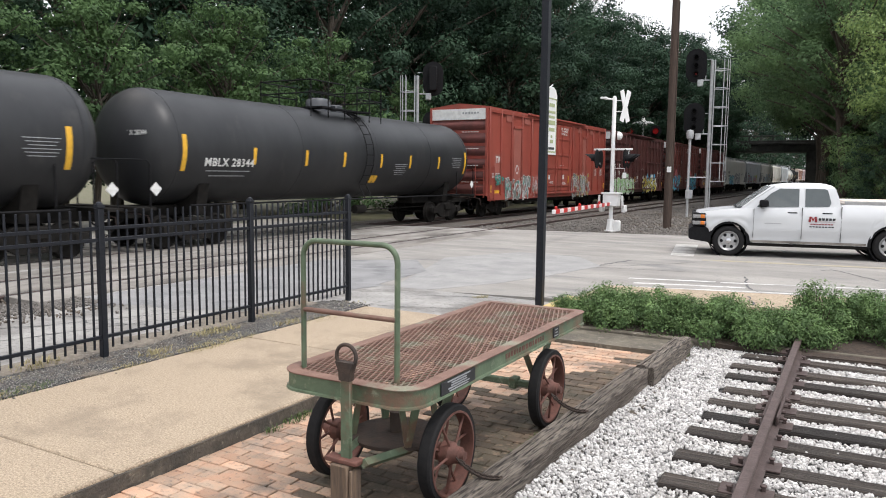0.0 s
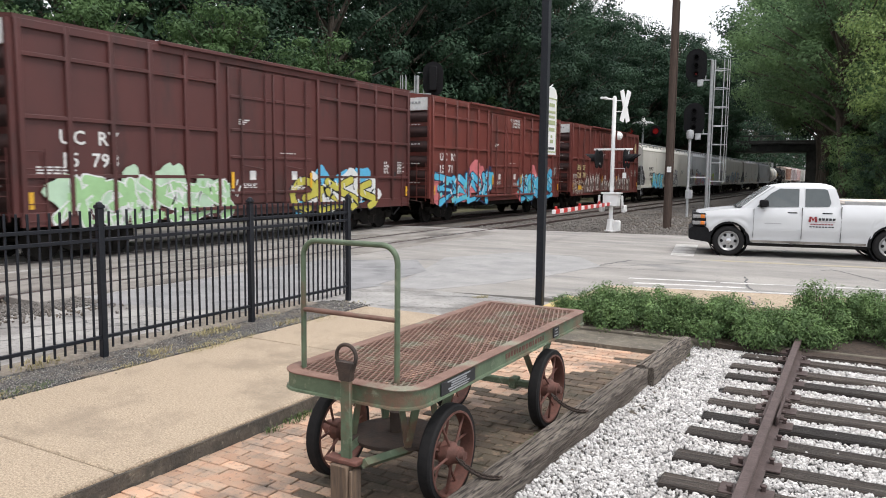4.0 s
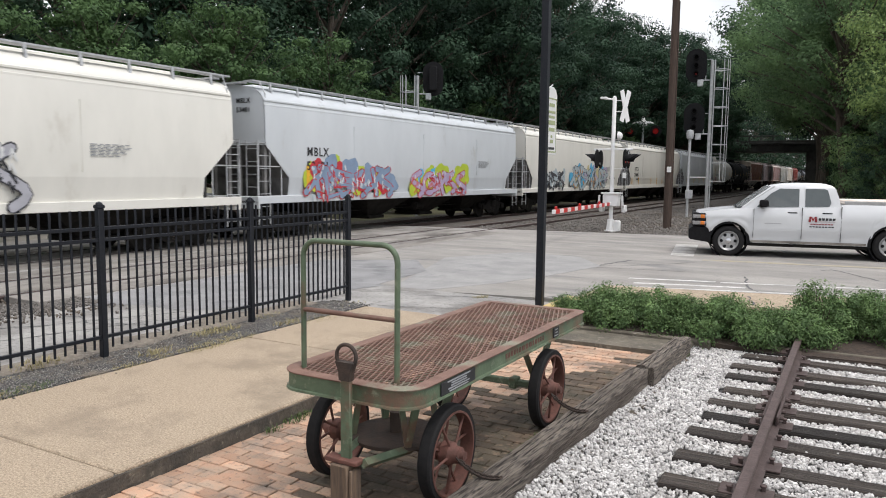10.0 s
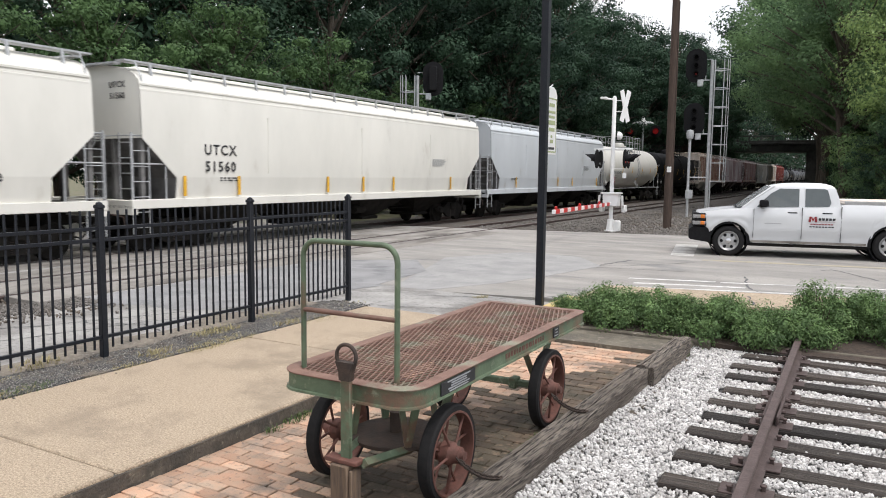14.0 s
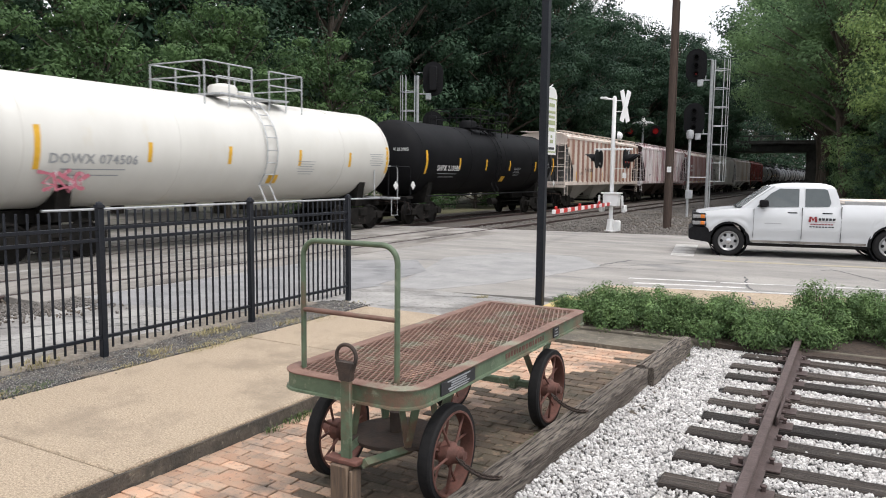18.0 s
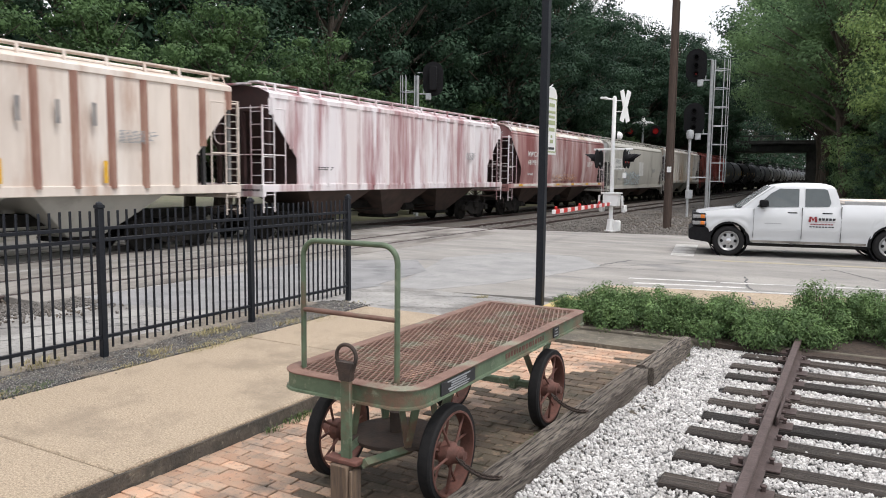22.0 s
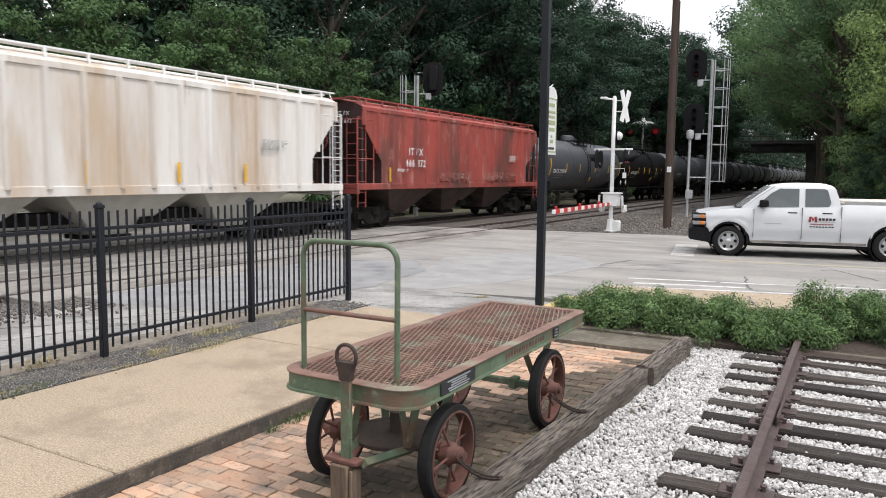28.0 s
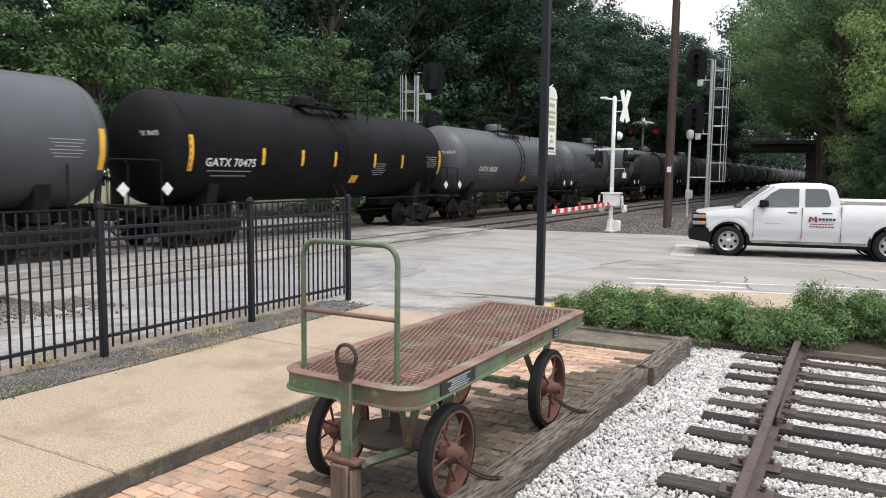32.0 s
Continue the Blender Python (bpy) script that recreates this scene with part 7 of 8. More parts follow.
# ---- railway signals with caged ladders ----
def ladder_signal(x, y, z, rz, height, label, cage_z, heads, side):
    t = thing("railway_signal", label, "railway signal", (x, y, z), rz, "railway signals")
    part("mast", Geo().lathe([(0, 0.08), (height, 0.08), (height + 0.02, 0.0)], "z", 12), "galvanised", t)
    g = Geo().tube([(0.14, -0.22, 0.2), (0.14, -0.22, height)], 0.025, 6).tube([(0.14, 0.22, 0.2), (0.14, 0.22, height)], 0.025, 6)
    zz = 0.4
    while zz < height:
        g.tube([(0.14, -0.22, zz), (0.14, 0.22, zz)], 0.016, 6)
        zz += 0.32
    part("ladder", g, "galvanised", t)
    c = part("ladder_cage", Geo().tube([(0.14, -0.28, cage_z), (0.59, -0.38, cage_z), (0.86, 0, cage_z), (0.59, 0.38, cage_z), (0.14, 0.28, cage_z)], 0.022, 6), "galvanised", t, "galvanised safety cage")
    zz = cage_z + 0.95
    while zz <= height + 0.01:
        part("cage_hoop", Geo().tube([(0.14, -0.28, zz), (0.59, -0.38, zz), (0.86, 0, zz), (0.59, 0.38, zz), (0.14, 0.28, zz)], 0.022, 6), "galvanised", c)
        zz += 0.95
    for px, py in ((0.59, -0.38), (0.76, -0.2), (0.86, 0), (0.76, 0.2), (0.59, 0.38)):
        part("cage_bar", Geo().tube([(px, py, cage_z), (px, py, height)], 0.016, 6), "galvanised", c)
    for hz, back in heads:
        part("head_bracket", Geo().tube([(0, 0, hz - 0.75), (side * 0.75, 0, hz - 0.75)], 0.03, 6).tube([(0, 0, hz + 0.3), (side * 0.3, 0, hz + 0.3), (side * 0.3, 0, hz - 0.75)], 0.022, 6), "galvanised", t)
        n = 22
        poly = [(side * 0.78 + 0.52 * math.cos(2 * math.pi * k / n), hz + (0.34 if math.sin(2 * math.pi * k / n) > 0 else -0.34) + 0.52 * math.sin(2 * math.pi * k / n)) for k in range(n)]
        h = part("signal_head", Geo().prism(poly, "y", -0.03, 0.03).box(side * 0.78 - 0.2, side * 0.78 + 0.2, 0.03, 0.4, hz - 0.6, hz + 0.6, 0.03), "black_matt", t, "black oval signal head")
        for dz in (-0.42, 0.0, 0.42):
            part("hood", Geo().lathe([(-0.03, 0.12), (-0.34, 0.12), (-0.34, 0.115), (-0.03, 0.115)], "y", 12, (side * 0.78, 0, hz + dz), True), "black_matt", h)
        part("lens", Geo().lathe([(-0.06, 0.0), (-0.055, 0.035), (-0.03, 0.04)], "y", 12, (side * 0.78, 0, hz - 0.42)), back, h)
        part("junction_box", Geo().box(side * 0.55 - 0.14, side * 0.55 + 0.14, -0.14, 0.14, hz - 1.05, hz - 0.72, 0.02), "galvanised", t)
    return t


ladder_signal(-6.95, 40.4, -0.25, 8, 8.1, "galvanised signal mast with caged ladder and two black heads", 1.9, ((7.85, "red_lamp"), (5.1, "black_matt")), -1)
ladder_signal(-19.75, 32.3, -0.4, 209, 7.2, "galvanised signal mast with caged ladder behind the train", 2.6, ((7.05, "black_matt"), (4.6, "black_matt")), -1)
rp = thing("relay_post", "slim grey post with a lantern box", "post", (-7.75, 39.6, -0.25))
part("post", Geo().lathe([(0, 0.07), (4.1, 0.07), (4.12, 0)], "z", 10), "galvanised", rp)
part("lantern", Geo().lathe([(4.05, 0.1), (4.1, 0.16), (4.35, 0.2), (4.5, 0.16), (4.55, 0.0)], "z", 10), "galvanised", rp)
part("cross_bar", Geo().tube([(0, 0, 2.1), (0.85, 0.3, 2.1)], 0.03, 6), "galvanised", rp)
part("switch_box", Geo().box(-0.1, 0.24, -0.12, 0.12, 1.0, 1.45, 0.02), "galvanised", rp)

# ---- road bridge over the line ----
bridge = thing("road_bridge", "concrete road bridge over the railway, coloured dark for shade", "bridge", (0, 150, 0.55))
part("deck_girder", Geo().box(-46, 12, -4.5, 4.5, 6.0, 7.3, 0.05).box(-46, 12, -4.9, 4.9, 7.3, 7.6, 0.03), "bridge_concrete_shaded", bridge)
part("parapet", Geo().box(-46, 12, -4.8, -4.55, 7.6, 8.0, 0.03), "bridge_concrete_shaded", bridge)
for k in range(26):
    part("parapet_post", Geo().box(-40 + 2 * k - 0.12, -40 + 2 * k + 0.12, -4.8, -4.55, 8.0, 8.7, 0.02), "bridge_concrete_shaded", bridge)
part("parapet_rail", Geo().box(-46, 12, -4.82, -4.53, 8.7, 8.9, 0.03), "bridge_concrete_shaded", bridge)
part("abutment", Geo().box(-8.5, 6, -4.4, 4.4, -0.5, 6.0, 0.05), "bridge_concrete_shaded", bridge)
part("abutment", Geo().box(-42, -22.5, -4.4, 4.4, -0.5, 6.0, 0.05), "bridge_concrete_shaded", bridge)


# ---- white pickup truck; x runs from its front to its tail ----
def pickup():
    t = thing("pickup_truck", "white extended-cab pickup truck waiting at the crossing", "pickup truck", (-3.98, 20.68, ROAD_Z), 11.2)
    W, R = 0.985, 0.475

    def arch(cx, n=14):
        return [(cx + R * math.cos(math.pi * (1 - k / n)), 0.40 + R * math.sin(math.pi * (1 - k / n)) * 1.02) for k in range(n + 1)]

    f0, f1 = 0.97, 4.615
    sill = 0.36
    low = [(0.13, 0.76), (f0 - R - 0.02, 0.74)] + [(f0 - R, 0.42)] + arch(f0) + [(f0 + R, sill)] + [(f1 - R, sill)] + arch(f1) + [(f1 + R, 0.45), (5.72, 0.55)]
    top = [(5.74, 1.05), (5.72, 1.36), (3.56, 1.36), (3.53, 1.30), (1.32, 1.225), (0.9, 1.195), (0.45, 1.14), (0.18, 1.08), (0.12, 0.95)]
    outline = low + top
    g = Geo()
    n = len(outline)

    def inset(z, x):
        i = 0.0
        if z > 1.0:
            i += 0.11 * ((z - 1.0) / 0.37) ** 2
        if z < 0.6:
            i += 0.03
        if x < 0.5:
            i += 0.07 * ((0.5 - x) / 0.4) ** 1.6
        if x > 5.5:
            i += 0.05 * (x - 5.5) / 0.24
        return i

    mids = [(x, z) for x, z in outline]
    left = [(x, -W + inset(z, x), z) for x, z in mids]
    right = [(x, W - inset(z, x), z) for x, z in mids]
    g.add(left + right, [(k, (k + 1) % n, n + (k + 1) % n, n + k) for k in range(n)])
    body = part("body", g, "truck_white", t)
    for s in (-1, 1):
        side = Geo()
        cols = 40
        # side skin as strips with a swell along the shoulder
        xs = sorted({0.14 + 5.58 * i / 60 for i in range(61)})

        def ztop(x):
            pts = sorted(top)
            for (a, za), (b, zb) in zip(pts, pts[1:]):
                if a <= x <= b:
                    return za + (zb - za) * (x - a) / max(1e-6, b - a)
            return 1.0

        def zlow(x):
            for c in (f0, f1):
                if abs(x - c) < R:
                    return 0.40 + 1.02 * math.sqrt(R * R - (x - c) ** 2)
            return sill if x > 0.6 else 0.745
        vs = []
        for x in xs:
            a, c = zlow(x), ztop(x)
            for j in range(10):
                z = a + (c - a) * j / 9
                swell = 0.022 * math.sin(math.pi * (z - a) / (c - a)) + (0.012 if 0.98 < z < 1.06 else 0)
                fl = sum(0.03 * max(0, 1 - abs(math.hypot(x - cc, z - 0.40) - R - 0.04) / 0.10) for cc in (f0, f1))
                vs.append((x, s * (W - inset(z, x) + swell + fl), z))
        side.add(vs, [(10 * i + j, 10 * i + j + 1, 10 * i + j + 11, 10 * i + j + 10) for i in range(len(xs) - 1) for j in range(9)])
        part("side_skin", side, "truck_white", body)
    # cab
    cab = Geo()
    lo = [(1.46, -0.86, 1.22), (3.92, -0.86, 1.30), (3.92, 0.86, 1.30), (1.46, 0.86, 1.22)]
    secs = [(1.22, 3.52, 0.87, 1.21, 1.29), (1.52, 3.48, 0.83, 1.45, 1.5), (1.88, 3.40, 0.755, 1.72, 1.74), (2.06, 3.30, 0.70, 1.82, 1.83), (2.3, 3.1, 0.60, 1.865, 1.875)]
    vs = []
    for a, c, w, za, zc in secs:
        vs += [(a, -w, za), ((a + c) / 2, -w - 0.01, (za + zc) / 2 + (0.01 if za > 1.6 else 0)), (c, -w, zc), (c + 0.01, 0, zc), (c, w, zc), ((a + c) / 2, w + 0.01, (za + zc) / 2 + (0.01 if za > 1.6 else 0)), (a, w, za), (a - 0.07, 0, za)]
    m = 8
    cab.add(vs, [(i * m + k, i * m + (k + 1) % m, (i + 1) * m + (k + 1) % m, (i + 1) * m + k) for i in range(len(secs) - 1) for k in range(m)] + [tuple((len(secs) - 1) * m + k for k in range(m))])
    cabo = part("cab", cab, "truck_white", t)

    def pane(name, pts, s, label=""):
        """A window pane on the cab's side: pts in (x, z)."""
        def yy(z):
            ws = [(1.2, 0.875), (1.47, 0.835), (1.73, 0.765), (1.83, 0.715)]
            for (a, wa), (b, wb) in zip(ws, ws[1:]):
                if z <= b:
                    return wa + (wb - wa) * (z - a) / (b - a)
            return 0.71
        gg = Geo()
        n2 = len(pts)
        gg.add([(x, s * (yy(z) + o), z) for o in (0.017, 0.027) for x, z in pts], [tuple(range(n2)), tuple(range(n2, 2 * n2))] + [(k, (k + 1) % n2, n2 + (k + 1) % n2, n2 + k) for k in range(n2)])
        return part(name, gg, "tinted_glass", cabo, label, False)

    for s in (-1, 1):
        pane("side_window", [(1.60, 1.262), (2.58, 1.285), (2.58, 1.73), (2.14, 1.735), (1.92, 1.60)], s)
        pane("side_window", [(2.72, 1.29), (3.26, 1.30), (3.30, 1.40), (3.22, 1.70), (3.15, 1.735), (2.72, 1.735)], s)
        m_ = part("mirror", Geo().box(1.66, 1.86, s * 1.06 - 0.12, s * 1.06 + 0.12, 1.27, 1.45, 0.03).box(1.7, 1.8, min(s * 0.85, s * 1.0), max(s * 0.85, s * 1.0), 1.27, 1.32, 0.01), "black_matt", t)
        for x0, x1 in ((2.32, 2.54), (3.10, 3.32)):
            part("door_handle", Geo().box(x0, x1, s * (W - 0.02) - 0.025, s * (W - 0.02) + 0.025, 1.125, 1.155, 0.01).box(x0 + 0.02, x1 - 0.02, s * (W - 0.03) - 0.03, s * (W - 0.03) + 0.03, 1.13, 1.15), "black_matt", t)
        for x, z0, z1 in ((1.54, 0.5, 1.23), (2.65, 0.5, 1.27), (3.52, 0.45, 1.32)):
            part("panel_gap", Geo().prism([(x - 0.0025, z0), (x + 0.0025, z0), (x + 0.0025, z1), (x - 0.0025, z1)], "y", s * (W - 0.05), s * (W + 0.0275 - (0.09 if 0 else 0.0))), "black_matt", t, smooth=False)
        part("rocker", Geo().box(f0 + R, f1 - R, s * 0.93 - 0.03, s * 0.93 + 0.03, 0.28, 0.355, 0.02), "under_black", t)
        part("wheel_arch_liner", Geo().lathe([(s * 0.5, 0.455), (s * 0.975, 0.455), (s * 0.975, 0.475), (s * 0.5, 0.475)], "y", 30, (f0, 0, 0.42), True), "black_matt", t)
        part("wheel_arch_liner", Geo().lathe([(s * 0.5, 0.455), (s * 0.975, 0.455), (s * 0.975, 0.475), (s * 0.5, 0.475)], "y", 30, (f1, 0, 0.42), True), "black_matt", t)
    for cx in (f0, f1):
        for s in (-1, 1):
            # black half ring drawn for the shade between tyre and body
            arc = [radians(-8 + 196 * k / 20) for k in range(21)]
            poly = [(cx + 0.50 * math.cos(a), 0.40 + 0.51 * math.sin(a)) for a in arc] + [(cx + 0.43 * math.cos(a), 0.40 + 0.43 * math.sin(a)) for a in reversed(arc)]
            ya, yb = sorted((s * 0.80, s * 0.995))
            part("arch_lip", Geo().prism(poly, "y", ya, yb), "black_matt", t, "black ring standing for shade in the wheel arch", False)
    wsg = Geo().add([(1.22, -0.83, 1.25), (1.22, 0.83, 1.25), (1.93, 0.70, 1.78), (1.93, -0.70, 1.78), (1.08, 0, 1.25), (1.86, 0, 1.80)], [(0, 4, 5, 3), (4, 1, 2, 5)])
    part("windscreen", wsg, "windscreen_sky_glass", cabo)
    part("wiper", Geo().tube([(1.12, -0.6, 1.25), (1.16, -0.05, 1.29)], 0.012, 6), "black_matt", t)
    for s in (-1, 1):
        part("a_pillar", Geo().tube([(1.28, s * 0.85, 1.24), (1.60, s * 0.80, 1.5), (2.0, s * 0.72, 1.79)], 0.03, 8), "truck_white", cabo)
    # front end
    part("front_bumper", Geo().prism([(0.0, 0.44), (0.04, 0.40), (0.52, 0.33), (0.52, 0.70), (0.12, 0.74), (0.0, 0.66)], "y", -0.99, 0.99), "black_matt", t)
    gr = part("grille", Geo().box(0.085, 0.20, -0.90, 0.90, 0.74, 1.07, 0.01), "black_matt", t)
    for z in (0.80, 0.90, 1.0):
        part("grille_bar", Geo().box(0.07, 0.10, -0.62, 0.62, z - 0.02, z + 0.02, 0.006), "black_matt", gr)
    for s in (-1, 1):
        part("headlight_housing", Geo().box(0.095, 0.445, min(s * 0.6, s * 1.002), max(s * 0.6, s * 1.002), 0.745, 1.085, 0.03), "black_matt", t)
        for z in (0.83, 0.995):
            h = part("headlight", Geo().box(0.085, 0.42, min(s * 0.63, s * 1.010), max(s * 0.63, s * 1.010), z - 0.062, z + 0.062, 0.025), "lamp_lens", t, "clear headlight with amber inset")
            part("amber_inset", Geo().box(0.27, 0.385, min(s * 0.94, s * 1.014), max(s * 0.94, s * 1.014), z - 0.045, z + 0.045, 0.01), "amber", h)
    part("rear_bumper", Geo().box(5.66, 5.84, -0.93, 0.93, 0.5, 0.68, 0.03), "chrome", t)
    part("tonneau_cover", Geo().box(3.6, 5.66, -0.80, 0.80, 1.37, 1.47, 0.02), "hopper_beige", t, "tan tonneau cover on the bed")
    part("cover_rail", Geo().box(3.6, 5.66, -0.86, -0.80, 1.355, 1.45, 0.01).box(3.6, 5.66, 0.80, 0.86, 1.355, 1.45, 0.01), "alloy", t)
    part("dirt_band", Geo().box(f0 + R + 0.05, f1 - R - 0.05, -W - 0.001, -W + 0.01, 0.37, 0.43), "track_dirt", t, "band of road dirt along the sill", False)
    part("underbody", Geo().box(0.5, 5.5, -0.7, 0.7, 0.26, 0.45, 0.03), "under_black", t)
    for x in (f0, f1):
        for s in (-1, 1):
            w = part("wheel", Geo().lathe([(-0.13, 0.22), (-0.13, 0.34), (-0.10, 0.385), (0.10, 0.385), (0.13, 0.355), (0.14, 0.30), (0.13, 0.255), (0.10, 0.245), (0.10, 0.22)], "y", 36, (0, 0, 0), True), "rubber", t, "black tyre on a grey steel wheel")
            w.matrix_basis = pose(x, s * 0.845, 0.385, 0, 0, 0 if s > 0 else 180)
            part("rim", Geo().lathe([(0.10, 0.0), (0.105, 0.10), (0.085, 0.19), (0.12, 0.225), (0.142, 0.243), (0.125, 0.255), (0.05, 0.255)], "y", 32), "alloy", w)
            for k in range(6):
                a = k * math.pi / 3
                p = part("wheel_slot", Geo().lathe([(0.080, 0.0), (0.104, 0.0), (0.104, 0.040), (0.080, 0.040)], "y", 10, (0.165 * math.cos(a), 0, 0.165 * math.sin(a))), "black_matt", w)
            part("hub_cap", Geo().lathe([(0.09, 0.075), (0.115, 0.07), (0.125, 0.05), (0.128, 0.0)], "y", 18), "chrome", w)
    # door mark: a red block shape and rows of bars
    mk = Geo()
    y = -W - 0.028
    define("mark_red", (0.27, 0.022, 0.03), (0.2, 0.018, 0.024), rough=0.4, scale=20)
    mk.prism([(2.79, 0.92), (2.84, 0.92), (2.86, 1.06), (2.81, 1.06)], "y", y - 0.004, y).prism([(2.93, 0.92), (2.99, 0.92), (2.98, 1.06), (2.93, 1.06)], "y", y - 0.004, y).prism([(2.855, 1.0), (2.89, 0.94), (2.925, 1.0), (2.925, 1.06), (2.89, 1.0), (2.865, 1.06)], "y", y - 0.004, y)
    part("door_emblem", mk, "mark_red", t, "dark red block emblem", False)
    for k in range(5):
        part("door_letter_bar", Geo().box(3.015 + k * 0.078, 3.075 + k * 0.078, y - 0.004, y, 0.965, 1.025), "letter_black", t, smooth=False)
    part("door_line", Geo().box(3.000, 3.390, y - 0.004, y, 0.935, 0.94), "mark_red", t, smooth=False)
    for k in range(8):
        part("door_small_bar", Geo().box(2.840 + k * 0.065, 2.890 + k * 0.065, y - 0.002, y + 0.002, 0.86, 0.885), "mark_red", t, smooth=False)
        part("door_small_bar", Geo().box(2.820 + k * 0.07, 2.870 + k * 0.07, y + 0.0, y + 0.003, 0.795, 0.82), "letter_black", t, smooth=False)
    for k in range(9):
        part("badge_bar", Geo().box(1.80 + k * 0.042, 1.83 + k * 0.042, y + 0.001, y + 0.004, 0.855, 0.875), "letter_grey", t, smooth=False)


pickup()


# ---- baggage cart ----
def cart():
    t = thing("baggage_cart", "old green and rust iron baggage cart with mesh deck", "cart", (-2.50, 3.28, BRICK_Z))
    L, hw, zt, rim, rc = 2.86, 0.475, 0.83, 0.115, 0.16

    def ring(off, n=7):
        pts = []
        for cx, cy, a0, r in ((hw - rc, rc, -90, rc), (hw - 0.07, L - 0.07, 0, 0.07), (-hw + 0.07, L - 0.07, 90, 0.07), (-hw + rc, rc, 180, rc)):
            for k in range(n):
                a = radians(a0 + 90 * k / (n - 1))
                pts.append((cx + (r + off) * math.cos(a), cy + (r + off) * math.sin(a)))
        return pts

    def loop(profile):
        """A closed moulding: profile of (offset, z) round the deck."""
        g = Geo()
        n = len(ring(0))
        vs = [(x, y, z) for off, z in profile for x, y in ring(off)]
        m = len(profile)
        g.add(vs, [(i * n + k, i * n + (k + 1) % n, ((i + 1) % m) * n + (k + 1) % n, ((i + 1) % m) * n + k) for i in range(m) for k in range(n)])
        return g

    part("deck_rim", loop([(0.0, zt - 0.012), (0.0, zt - rim + 0.015), (0.014, zt - rim + 0.012), (0.016, zt - rim), (-0.02, zt - rim), (-0.02, zt - 0.012)]), "cart_green", t, "green painted iron rim with chipped paint")
    part("deck_top_frame", loop([(0.012, zt - 0.011), (0.014, zt - 0.004), (0.008, zt), (-0.065, zt), (-0.07, zt - 0.006), (-0.07, zt - 0.011)]), "cart_top", t, "rust red flat top frame")
    mesh = Geo()
    x0, x1, y0, y1 = -hw + 0.06, hw - 0.06, 0.06, L - 0.06
    slope = 0.34
    k = y0 - (x1 - x0) * slope * 0 - 1.2
    step = 0.038
    for fam in (1, -1):
        c = y0 - 3.0
        while c < y1 + 3.0:
            # line y = c + fam * (x - x0) / slope kept inside the frame
            pa = []
            for x, y in ((x0, c), (x1, c + fam * (x1 - x0) / slope)):
                pa.append((x, y))
            (xa, ya), (xb, yb) = pa
            d = yb - ya
            lo, hi = sorted(((y0 - ya) / d, (y1 - ya) / d))
            t0, t1 = max(0, lo), min(1, hi)
            if t1 - t0 > 0.01:
                p = Vector((xa + (xb - xa) * t0, ya + d * t0, 0))
                q = Vector((xa + (xb - xa) * t1, ya + d * t1, 0))
                u = (q - p).normalized()
                w = Vector((-u.y, u.x, 0)) * 0.0038
                za, zb = (zt - 0.014, zt - 0.007) if fam > 0 else (zt - 0.013, zt - 0.006)
                vs = [tuple(v + Vector((0, 0, z))) for z in (za, zb) for v in (p - w, p + w, q + w, q - w)]
                mesh.add(vs, [(4, 5, 6, 7), (0, 1, 5, 4), (2, 3, 7, 6), (1, 2, 6, 5), (3, 0, 4, 7)])
            c += step / slope
    part("mesh_deck", mesh, "cart_top", t, "rusty expanded metal deck", False)
    for x in (-0.30, 0.0, 0.30):
        part("deck_bearer", Geo().box(x - 0.02, x + 0.02, 0.03, L - 0.03, zt - 0.075, zt - 0.016, 0.004), "cart_green", t)
    for y in (0.45, 1.1, 1.9, 2.5):
        part("deck_crossbar", Geo().box(-hw + 0.02, hw - 0.02, y - 0.025, y + 0.025, zt - 0.10, zt - 0.078, 0.004), "cart_rust_dark", t)
    # guard hoop
    hx0, hx1, hy = -0.388, 0.287, 0.14
    hoop = [(hx0, hy, zt - 0.06), (hx0, hy, zt + 0.67)] + [(hx0 + 0.10 * (1 - math.cos(a)), hy, zt + 0.67 + 0.10 * math.sin(a)) for a in [radians(15 * k) for k in range(1, 7)]]
    hoop = hoop + [(hx0 + hx1 - x, y, z) for x, y, z in reversed(hoop)]
    part("guard_hoop", Geo().tube(hoop, 0.0165, 12), "cart_green", t, "green painted pipe hoop")
    part("hoop_bar", Geo().tube([(hx0, hy, zt + 0.35), (hx1, hy, zt + 0.35)], 0.015, 10), "cart_top", t, "rusted pipe bar")
    # tongue and its pull ring
    tx = 0.09
    part("tongue", Geo().box(tx - 0.034, tx + 0.034, -0.085, -0.057, 0.38, zt + 0.05, 0.006), "cart_green", t)
    part("tongue_socket", Geo().prism([(tx - 0.036, zt + 0.03), (tx + 0.036, zt + 0.03), (tx + 0.04, zt + 0.08), (tx + 0.062, zt + 0.135), (tx - 0.062, zt + 0.135), (tx - 0.04, zt + 0.08)], "y", -0.094, -0.05), "cart_rust_dark", t)
    ringp = [(tx + 0.066 * math.cos(radians(a)), -0.072, zt + 0.165 + 0.066 * math.sin(radians(a))) for a in range(-30, 211, 12)]
    part("pull_ring", Geo().tube(ringp, 0.011, 10), "cart_rust_dark", t)
    part("tongue_fork", Geo().box(tx - 0.12, tx + 0.10, -0.12, -0.04, 0.395, 0.42, 0.004), "cart_rust", t)
    for xa, xb in ((tx - 0.06, -0.16), (tx + 0.11, 0.21)):
        part("tongue_bar", Geo().tube([(xa, -0.06, 0.40), (xb, 0.42, 0.33)], 0.030, 4), "cart_green", t)
    # turntable and struts
    ty = 0.54
